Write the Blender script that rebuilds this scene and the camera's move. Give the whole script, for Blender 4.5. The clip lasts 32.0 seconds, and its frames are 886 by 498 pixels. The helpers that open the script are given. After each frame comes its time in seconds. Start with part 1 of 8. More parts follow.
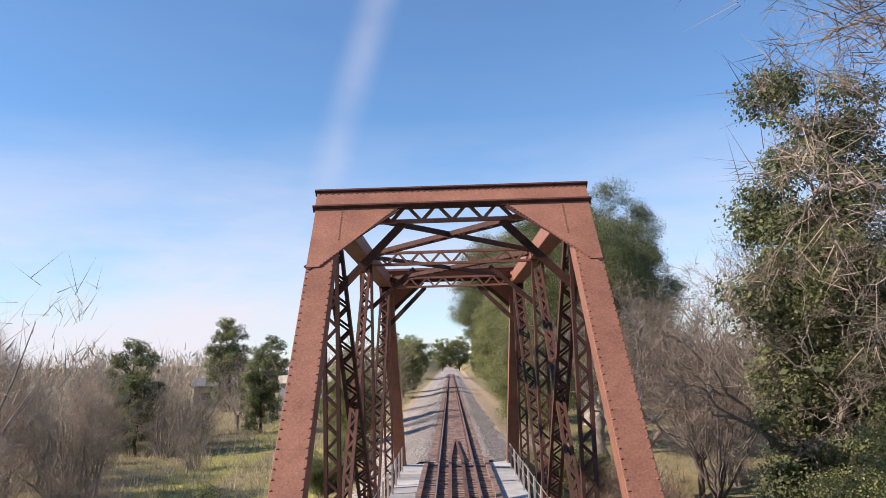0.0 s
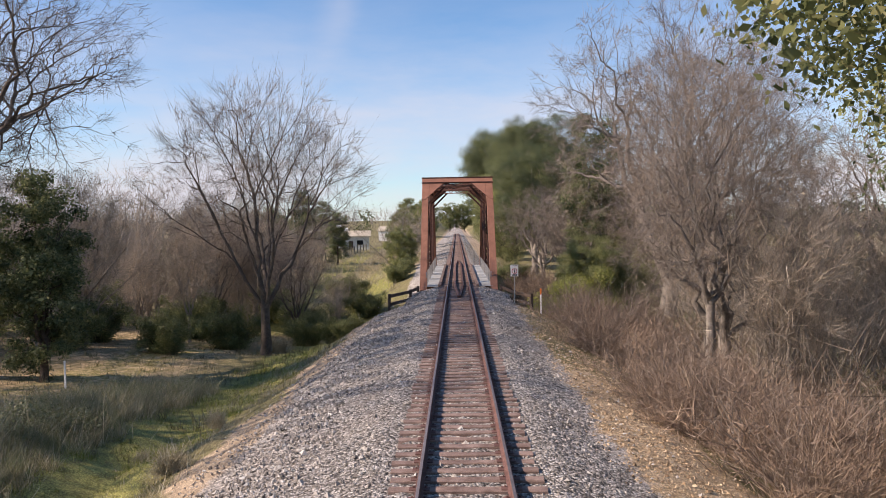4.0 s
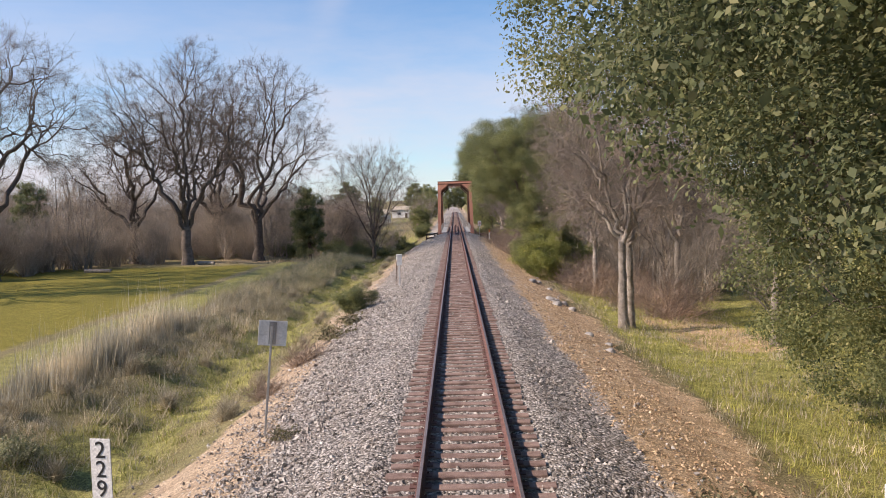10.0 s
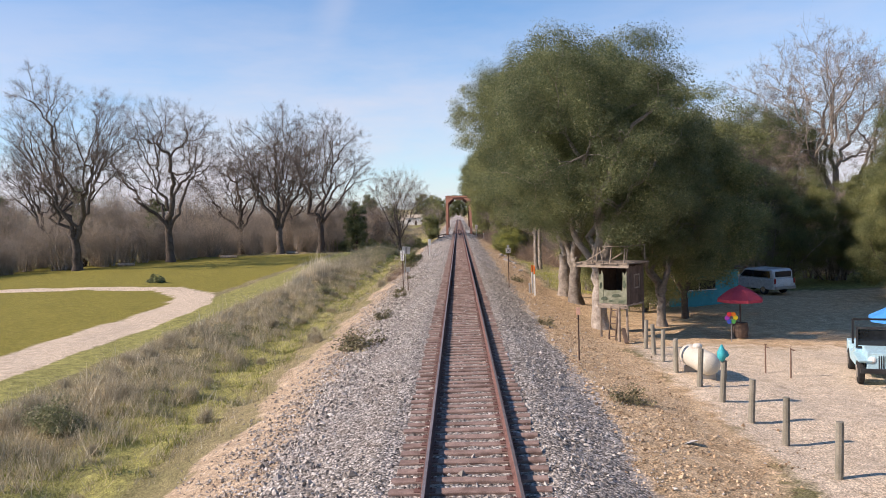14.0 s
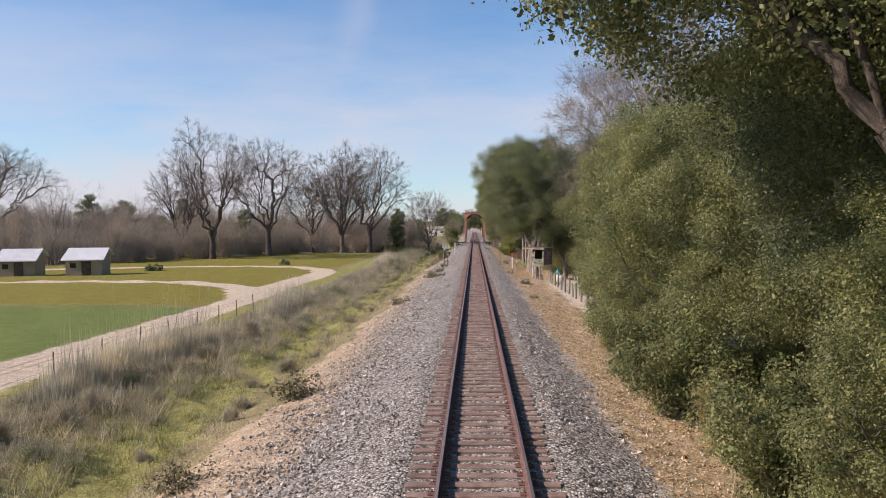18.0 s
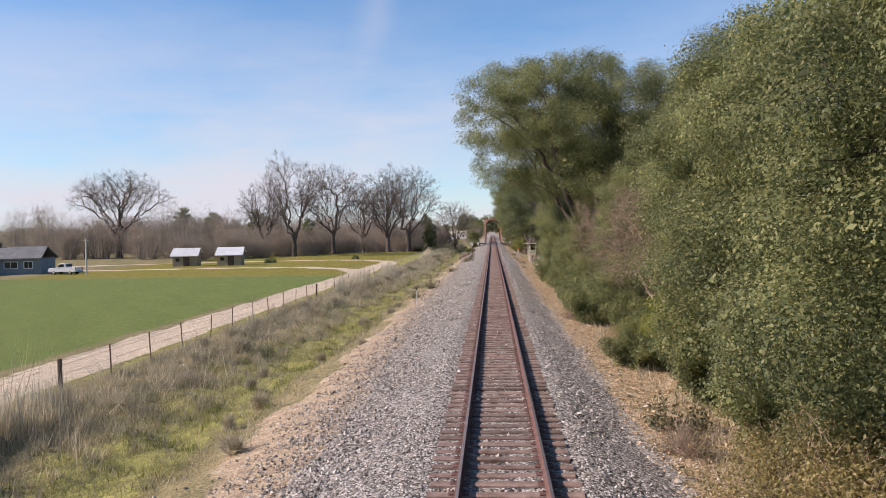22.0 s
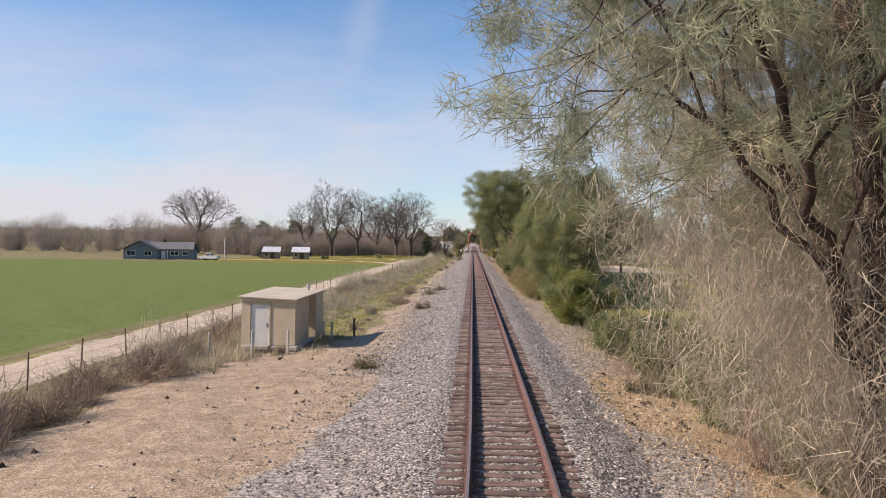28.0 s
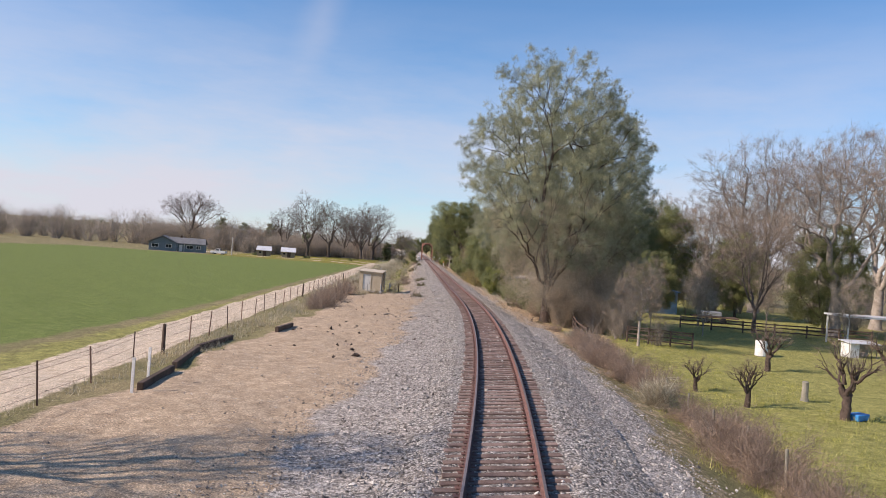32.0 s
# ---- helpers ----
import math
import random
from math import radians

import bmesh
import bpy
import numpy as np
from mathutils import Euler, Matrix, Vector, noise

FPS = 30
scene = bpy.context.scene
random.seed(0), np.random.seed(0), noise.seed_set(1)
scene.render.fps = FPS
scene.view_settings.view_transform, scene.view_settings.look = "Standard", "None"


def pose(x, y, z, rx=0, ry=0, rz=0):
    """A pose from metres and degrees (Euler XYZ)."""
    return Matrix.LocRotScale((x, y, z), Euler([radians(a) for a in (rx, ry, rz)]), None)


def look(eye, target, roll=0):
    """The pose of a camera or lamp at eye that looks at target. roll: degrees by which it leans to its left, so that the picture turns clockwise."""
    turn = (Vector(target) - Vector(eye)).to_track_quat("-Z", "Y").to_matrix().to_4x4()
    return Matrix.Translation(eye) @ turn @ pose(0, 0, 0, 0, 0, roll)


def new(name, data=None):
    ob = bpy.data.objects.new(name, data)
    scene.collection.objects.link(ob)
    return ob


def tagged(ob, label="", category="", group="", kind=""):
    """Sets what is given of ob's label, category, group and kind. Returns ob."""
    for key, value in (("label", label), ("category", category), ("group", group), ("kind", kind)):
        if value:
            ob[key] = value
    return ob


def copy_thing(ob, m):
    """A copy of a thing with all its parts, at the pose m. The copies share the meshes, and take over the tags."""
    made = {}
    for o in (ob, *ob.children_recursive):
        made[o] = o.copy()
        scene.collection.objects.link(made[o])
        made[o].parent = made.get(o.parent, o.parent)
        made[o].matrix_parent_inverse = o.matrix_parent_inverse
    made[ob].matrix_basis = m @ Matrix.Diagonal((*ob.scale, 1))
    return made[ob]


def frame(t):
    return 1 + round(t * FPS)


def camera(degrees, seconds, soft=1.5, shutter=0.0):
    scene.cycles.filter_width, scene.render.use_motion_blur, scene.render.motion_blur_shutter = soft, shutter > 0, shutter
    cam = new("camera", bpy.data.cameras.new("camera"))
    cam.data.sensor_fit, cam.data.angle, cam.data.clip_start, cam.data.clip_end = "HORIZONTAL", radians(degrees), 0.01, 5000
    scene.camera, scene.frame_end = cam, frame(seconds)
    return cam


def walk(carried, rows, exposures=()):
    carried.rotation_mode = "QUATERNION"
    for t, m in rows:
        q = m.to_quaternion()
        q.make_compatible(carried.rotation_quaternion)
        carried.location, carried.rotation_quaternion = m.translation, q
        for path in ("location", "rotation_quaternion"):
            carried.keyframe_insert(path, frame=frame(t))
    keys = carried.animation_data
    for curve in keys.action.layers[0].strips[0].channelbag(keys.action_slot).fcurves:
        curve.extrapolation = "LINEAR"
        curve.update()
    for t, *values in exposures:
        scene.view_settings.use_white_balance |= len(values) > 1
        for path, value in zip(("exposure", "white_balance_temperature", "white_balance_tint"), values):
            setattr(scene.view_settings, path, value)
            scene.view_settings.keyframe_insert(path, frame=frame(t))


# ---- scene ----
PATH = [
    (0, -0.135, 85.758, 4.295, 0.273, 8.445, 1.800),
    (0.5, -0.096, 80.057, 4.246, 0.095, 7.969, 1.317),
    (1, -0.078, 74.300, 4.247, -0.042, 6.902, 0.748),
    (1.5, -0.079, 68.583, 4.230, -0.111, 4.201, 0.738),
    (2, -0.087, 62.921, 4.221, 0.084, 1.899, 0.808),
    (2.5, -0.093, 57.019, 4.187, 0.403, -0.470, 0.924),
    (3, -0.145, 51.234, 4.180, 0.634, -1.041, 0.898),
    (3.5, -0.126, 45.771, 4.174, 0.765, -1.520, 0.834),
    (5.5, 0.012, 25.096, 4.137, 2.108, -2.176, 0.976),
    (6, -0.073, 19.831, 4.150, 2.135, -2.603, 1.216),
    (6.5, -0.094, 14.388, 4.176, 2.122, -2.977, 1.545),
    (7, -0.023, 8.779, 4.175, 2.091, -3.344, 1.591),
    (7.5, -0.037, 3.047, 4.097, 1.858, -3.332, 1.711),
    (8, -0.087, -2.500, 4.033, 1.639, -3.424, 1.832),
    (8.5, -0.106, -7.853, 4.039, 1.370, -3.485, 1.937),
    (9, -0.051, -13.139, 4.130, 1.206, -3.546, 1.807),
    (9.5, -0.075, -18.470, 4.204, 1.124, -3.448, 1.668),
    (10, -0.107, -24.071, 4.199, 0.956, -3.342, 1.647),
    (10.5, -0.111, -29.704, 4.194, 0.937, -3.193, 1.865),
    (11, -0.111, -35.325, 4.217, 0.935, -3.123, 1.898),
    (11.5, -0.069, -40.897, 4.230, 0.972, -3.108, 1.921),
    (12, -0.030, -46.297, 4.244, 1.187, -3.033, 2.009),
    (12.5, -0.048, -51.342, 4.251, 1.194, -2.919, 2.054),
    (13, -0.035, -56.351, 4.224, 1.160, -2.744, 2.019),
    (13.5, -0.046, -61.457, 4.242, 1.130, -2.748, 1.945),
    (14, -0.081, -66.532, 4.264, 1.231, -2.699, 1.842),
    (14.5, -0.080, -71.864, 4.253, 1.514, -2.618, 1.505),
    (16.5, -0.042, -93.739, 4.222, 1.734, -1.930, 0.269),
    (17, -0.063, -99.539, 4.224, 2.091, -1.819, 0.049),
    (17.5, -0.110, -105.513, 4.218, 2.272, -1.804, 0.297),
    (18, -0.132, -111.417, 4.210, 2.350, -1.735, 0.458),
    (18.5, -0.116, -117.156, 4.197, 2.379, -1.688, 0.567),
    (19, -0.093, -122.871, 4.188, 2.518, -1.644, 0.697),
    (19.5, -0.114, -128.774, 4.142, 2.845, -1.624, 0.693),
    (20, -0.117, -134.577, 4.130, 3.044, -1.493, 0.726),
    (20.5, -0.113, -140.256, 4.141, 3.142, -1.441, 0.728),
    (21, -0.125, -145.893, 4.156, 3.400, -1.501, 0.864),
    (21.5, -0.128, -151.527, 4.188, 3.596, -1.445, 0.956),
    (22, -0.126, -157.196, 4.204, 3.710, -1.393, 0.997),
    (22.5, -0.108, -162.907, 4.215, 3.831, -1.281, 0.748),
    (23, -0.077, -168.759, 4.229, 3.952, -1.314, 0.659),
    (23.5, -0.078, -174.699, 4.229, 4.004, -1.245, 0.452),
    (24, -0.091, -180.721, 4.219, 3.882, -1.236, 0.281),
    (24.5, -0.117, -186.839, 4.219, 3.585, -1.256, 0.230),
    (25, -0.182, -193.081, 4.220, 3.465, -1.335, 0.077),
    (25.5, -0.240, -199.430, 4.206, 3.411, -1.247, -0.232),
    (27.5, -0.594, -225.125, 4.092, 2.659, -0.727, -0.519),
    (28, -0.780, -231.501, 4.134, 2.211, -0.609, -0.927),
    (28.5, -1.078, -237.891, 4.175, 1.559, -0.564, -1.116),
    (29, -1.453, -244.203, 4.225, 1.029, -0.386, -1.395),
    (29.5, -1.920, -250.407, 4.255, 0.406, -0.214, -1.798),
    (30, -2.444, -256.734, 4.274, -0.417, -0.067, -2.155),
    (30.5, -3.012, -263.184, 4.261, -1.082, -0.161, -2.573),
    (31, -3.619, -269.699, 4.247, -1.495, 0.062, -3.162),
    (31.5, -4.281, -276.228, 4.218, -1.912, 0.036, -3.705),
    (32, -5.060, -282.732, 4.203, -1.930, 0.206, -4.142),
]


def aim(x, y, z, yaw, pitch, lean):
    """The pose of an eye that looks yaw degrees to the left of +y and pitch degrees up, leaning to its right."""
    a, p = radians(yaw), radians(pitch)
    way = Vector((-math.sin(a) * math.cos(p), math.cos(a) * math.cos(p), math.sin(p)))
    return look((x, y, z), Vector((x, y, z)) + way, -lean)


cam = camera(60.0, 32.0, 0.9)
walk(cam, [(t, aim(x, y, z, yaw, pitch, lean)) for t, x, y, z, yaw, pitch, lean in PATH],
     exposures=[(0.0, 0.36, 6900, 18), (2.0, 0.26, 6900, 18), (5.0, 0.22, 7100, 19), (14.5, 0.25, 6900, 18), (16.5, 0.02, 6900, 18), (18.0, 0.06, 6900, 18), (20.0, 0.15, 6900, 18), (22.5, 0.15, 6800, 18), (25.0, 0.13, 6550, 18), (27.5, 0.12, 6900, 18), (29.0, 0.1, 7200, 19), (32.0, 0.08, 6800, 18)])

# ---- sky and sun ----
SUN_TO = Vector((-0.97, -0.22, 0.0)).normalized()
SUN_UP = radians(35)
to_sun = SUN_TO * math.cos(SUN_UP) + Vector((0, 0, math.sin(SUN_UP)))
sun = new("sun", bpy.data.lights.new("sun", "SUN"))
sun.data.energy, sun.data.angle, sun.data.color = 5.6, radians(0.53), (1.0, 0.89, 0.78)
sun.matrix_world = look(to_sun * 100, (0, 0, 0))
world = bpy.data.worlds.new("sky")
scene.world = world
world.use_nodes = True
wn, wl = world.node_tree.nodes, world.node_tree.links
sky = wn.new("ShaderNodeTexSky")
sky.sky_type, sky.sun_disc = "NISHITA", False
sky.sun_elevation, sky.sun_rotation = SUN_UP, math.atan2(SUN_TO.x, SUN_TO.y)
sky.air_density, sky.dust_density, sky.ozone_density = 1.0, 0.0, 5.0
tex = wn.new("ShaderNodeTexCoord")
wmap = wn.new("ShaderNodeMapping")
wmap.inputs["Scale"].default_value = (1.2, 1.2, 5.0)
wl.new(tex.outputs["Generated"], wmap.inputs["Vector"])
cloud = wn.new("ShaderNodeTexNoise")
cloud.inputs["Scale"].default_value, cloud.inputs["Detail"].default_value, cloud.inputs["Roughness"].default_value = 2.2, 8.0, 0.6
wl.new(wmap.outputs["Vector"], cloud.inputs["Vector"])
sep = wn.new("ShaderNodeSeparateXYZ")
wl.new(tex.outputs["Generated"], sep.inputs["Vector"])
bank = wn.new("ShaderNodeMapRange")
for key, value in (("From Min", 0.31), ("From Max", 0.06), ("To Min", 0.04), ("To Max", 1.0)):
    bank.inputs[key].default_value = value
wl.new(sep.outputs["Z"], bank.inputs["Value"])
veil = wn.new("ShaderNodeMapRange")
for key, value in (("From Min", 0.2), ("From Max", 0.62), ("To Min", 0.0), ("To Max", 0.95)):
    veil.inputs[key].default_value = value
wl.new(cloud.outputs["Fac"], veil.inputs["Value"])
both = wn.new("ShaderNodeMath")
both.operation = "MULTIPLY"
wl.new(bank.outputs["Result"], both.inputs[0])
wl.new(veil.outputs["Result"], both.inputs[1])
wmix = wn.new("ShaderNodeMix")
wmix.data_type = "RGBA"
wl.new(both.outputs["Value"], wmix.inputs["Factor"])
deep = wn.new("ShaderNodeMix")
deep.data_type, deep.blend_type = "RGBA", "MULTIPLY"
deep.inputs["Factor"].default_value = 1.0
deep.inputs["B"].default_value = (0.71, 0.97, 1.07, 1)
wl.new(sky.outputs["Color"], deep.inputs["A"])
wl.new(deep.outputs["Result"], wmix.inputs["A"])
wmix.inputs["B"].default_value = (4.6, 4.8, 5.4, 1)
# one thin old vapour trail that slants up ahead
trail_a, trail_b = Vector((-0.155, 0.961, 0.229)), Vector((-0.080, 0.898, 0.433))
across = wn.new("ShaderNodeVectorMath")
across.operation = "DOT_PRODUCT"
across.inputs[1].default_value = trail_a.cross(trail_b).normalized()
wl.new(tex.outputs["Generated"], across.inputs[0])
fray = wn.new("ShaderNodeTexNoise")
fray.inputs["Scale"].default_value, fray.inputs["Detail"].default_value = 9.0, 6.0
wl.new(tex.outputs["Generated"], fray.inputs["Vector"])
off = wn.new("ShaderNodeMath")
off.operation = "ABSOLUTE"
wl.new(across.outputs["Value"], off.inputs[0])
core = wn.new("ShaderNodeMapRange")
core.interpolation_type = "SMOOTHSTEP"
for key, value in (("From Min", 0.034), ("From Max", 0.0), ("To Min", 0.0), ("To Max", 0.42)):
    core.inputs[key].default_value = value
wl.new(off.outputs["Value"], core.inputs["Value"])
rise = wn.new("ShaderNodeMapRange")
for key, value in (("From Min", 0.17), ("From Max", 0.27), ("To Min", 0.0), ("To Max", 1.0)):
    rise.inputs[key].default_value = value
wl.new(sep.outputs["Z"], rise.inputs["Value"])
wisp = core.outputs["Result"]
for source in (rise.outputs["Result"], fray.outputs["Fac"]):
    times = wn.new("ShaderNodeMath")
    times.operation = "MULTIPLY"
    wl.new(wisp, times.inputs[0])
    wl.new(source, times.inputs[1])
    wisp = times.outputs["Value"]
streaked = wn.new("ShaderNodeMix")
streaked.data_type = "RGBA"
wl.new(wisp, streaked.inputs["Factor"])
wl.new(wmix.outputs["Result"], streaked.inputs["A"])
streaked.inputs["B"].default_value = (4.6, 4.8, 5.4, 1)
wl.new(streaked.outputs["Result"], wn["Background"].inputs["Color"])
wn["Background"].inputs["Strength"].default_value = 0.14


# ---- materials ----
def ramp(nodes, stops):
    r = nodes.new("ShaderNodeValToRGB")
    while len(r.color_ramp.elements) < len(stops):
        r.color_ramp.elements.new(0.5)
    for e, (at, c) in zip(r.color_ramp.elements, stops):
        e.position, e.color = at, (*c, 1)
    return r


def basic(name, rough=0.7, metal=0.0, spec=0.3):
    m = bpy.data.materials.new(name)
    m.use_nodes = True
    b = m.node_tree.nodes["Principled BSDF"]
    b.inputs["Roughness"].default_value, b.inputs["Metallic"].default_value = rough, metal
    b.inputs["Specular IOR Level"].default_value = spec
    return m, m.node_tree.nodes, m.node_tree.links, b


def noise_of(nodes, links, scale, detail=4.0, rough=0.6, vector=None):
    n = nodes.new("ShaderNodeTexNoise")
    n.inputs["Scale"].default_value, n.inputs["Detail"].default_value, n.inputs["Roughness"].default_value = scale, detail, rough
    if vector is not None:
        links.new(vector, n.inputs["Vector"])
    return n


def mixed(nodes, links, fac, a, b, kind="MIX"):
    m = nodes.new("ShaderNodeMix")
    m.data_type, m.blend_type = "RGBA", kind
    for value, slot in ((fac, m.inputs["Factor"]), (a, m.inputs["A"]), (b, m.inputs["B"])):
        if isinstance(value, (int, float)):
            slot.default_value = value
        elif isinstance(value, tuple):
            slot.default_value = (*value, 1)
        else:
            links.new(value, slot)
    return m.outputs["Result"]


def surface(name, a, b, coarse=2.0, fine=40.0, rough=0.8, bump=0.3, depth=0.01, metal=0.0, vary=0.25, spec=0.3):
    """A worn surface: two colours by a coarse noise, a fine grain over them, a change from piece to piece and a fine relief."""
    m, n, l, p = basic(name, rough, metal, spec)
    co = n.new("ShaderNodeTexCoord").outputs["Object"]
    info = n.new("ShaderNodeObjectInfo")
    shift = n.new("ShaderNodeVectorMath")
    shift.operation = "MULTIPLY_ADD"
    l.new(info.outputs["Random"], shift.inputs[0])
    shift.inputs[1].default_value = (37, 53, 71)
    l.new(co, shift.inputs[2])
    v = shift.outputs["Vector"]
    big, small = noise_of(n, l, coarse, 5, 0.65, v), noise_of(n, l, fine, 3, 0.6, v)
    r = ramp(n, ((0.32, a), (0.68, b)))
    l.new(big.outputs["Fac"], r.inputs["Fac"])
    grain = ramp(n, ((0.3, (0.72, 0.72, 0.72)), (0.7, (1.18, 1.18, 1.18))))
    l.new(small.outputs["Fac"], grain.inputs["Fac"])
    c = mixed(n, l, 1.0, r.outputs["Color"], grain.outputs["Color"], "MULTIPLY")
    tone = n.new("ShaderNodeMapRange")
    tone.inputs["To Min"].default_value, tone.inputs["To Max"].default_value = 1 - vary, 1 + vary
    l.new(info.outputs["Random"], tone.inputs["Value"])
    hsv = n.new("ShaderNodeHueSaturation")
    l.new(tone.outputs["Result"], hsv.inputs["Value"])
    l.new(c, hsv.inputs["Color"])
    l.new(hsv.outputs["Color"], p.inputs["Base Color"])
    if bump:
        bp = n.new("ShaderNodeBump")
        bp.inputs["Strength"].default_value, bp.inputs["Distance"].default_value = bump, depth
        l.new(small.outputs["Fac"], bp.inputs["Height"])
        l.new(bp.outputs["Normal"], p.inputs["Normal"])
    return m


def foliage(name, dark, light, dry=None, clear=0.5):
    """Leaves: a tone of its own for each, with some light let through."""
    m, n, l, p = basic(name, 0.55, 0.0, 0.25)
    geo = n.new("ShaderNodeNewGeometry")
    stops = [(0.0, dark), (0.75, light)] + ([(0.95, dry)] if dry else [])
    r = ramp(n, stops)
    l.new(geo.outputs["Random Per Island"], r.inputs["Fac"])
    patch = noise_of(n, l, 0.6, 3, 0.5, n.new("ShaderNodeTexCoord").outputs["Object"])
    tone = ramp(n, ((0.32, (0.58, 0.62, 0.62)), (0.68, (1.4, 1.34, 1.18))))
    l.new(patch.outputs["Fac"], tone.inputs["Fac"])
    c = mixed(n, l, 1.0, r.outputs["Color"], tone.outputs["Color"], "MULTIPLY")
    l.new(c, p.inputs["Base Color"])
    t = n.new("ShaderNodeBsdfTranslucent")
    l.new(c, t.inputs["Color"])
    mix = n.new("ShaderNodeMixShader")
    mix.inputs["Fac"].default_value = clear
    l.new(p.outputs["BSDF"], mix.inputs[1])
    l.new(t.outputs["BSDF"], mix.inputs[2])
    l.new(mix.outputs["Shader"], n["Material Output"].inputs["Surface"])
    return m


def stony(name, tones, scale=18.0, bump=0.9, depth=0.03, dirt=(0.25, 0.19, 0.14), dirty=0.35):
    """Crushed stone: one tone for each stone, dark joints, dust in patches."""
    m, n, l, p = basic(name, 0.85, 0, 0.2)
    co = n.new("ShaderNodeTexCoord").outputs["Object"]
    v = n.new("ShaderNodeTexVoronoi")
    v.inputs["Scale"].default_value = scale
    l.new(co, v.inputs["Vector"])
    v2 = n.new("ShaderNodeTexVoronoi")
    v2.inputs["Scale"].default_value = scale * 2.3
    l.new(co, v2.inputs["Vector"])
    sepc = n.new("ShaderNodeSeparateColor")
    l.new(v.outputs["Color"], sepc.inputs["Color"])
    r = ramp(n, [(i / (len(tones) - 1), c) for i, c in enumerate(tones)])
    l.new(sepc.outputs["Red"], r.inputs["Fac"])
    joint = ramp(n, ((0.25, (1.0, 1.0, 1.0)), (0.75, (0.42, 0.42, 0.42))))
    l.new(v.outputs["Distance"], joint.inputs["Fac"])
    c = mixed(n, l, 1.0, r.outputs["Color"], joint.outputs["Color"], "MULTIPLY")
    big = noise_of(n, l, 0.7, 5, 0.6, co)
    amount = ramp(n, ((0.45, (0, 0, 0)), (0.75, (dirty, dirty, dirty))))
    l.new(big.outputs["Fac"], amount.inputs["Fac"])
    c = mixed(n, l, amount.outputs["Color"], c, dirt)
    l.new(c, p.inputs["Base Color"])
    add = n.new("ShaderNodeMath")
    add.operation = "MULTIPLY_ADD"
    l.new(v2.outputs["Distance"], add.inputs[0])
    add.inputs[1].default_value = 0.4
    l.new(v.outputs["Distance"], add.inputs[2])
    bp = n.new("ShaderNodeBump")
    bp.invert = True
    bp.inputs["Strength"].default_value, bp.inputs["Distance"].default_value = bump, depth
    l.new(add.outputs["Value"], bp.inputs["Height"])
    l.new(bp.outputs["Normal"], p.inputs["Normal"])
    return m


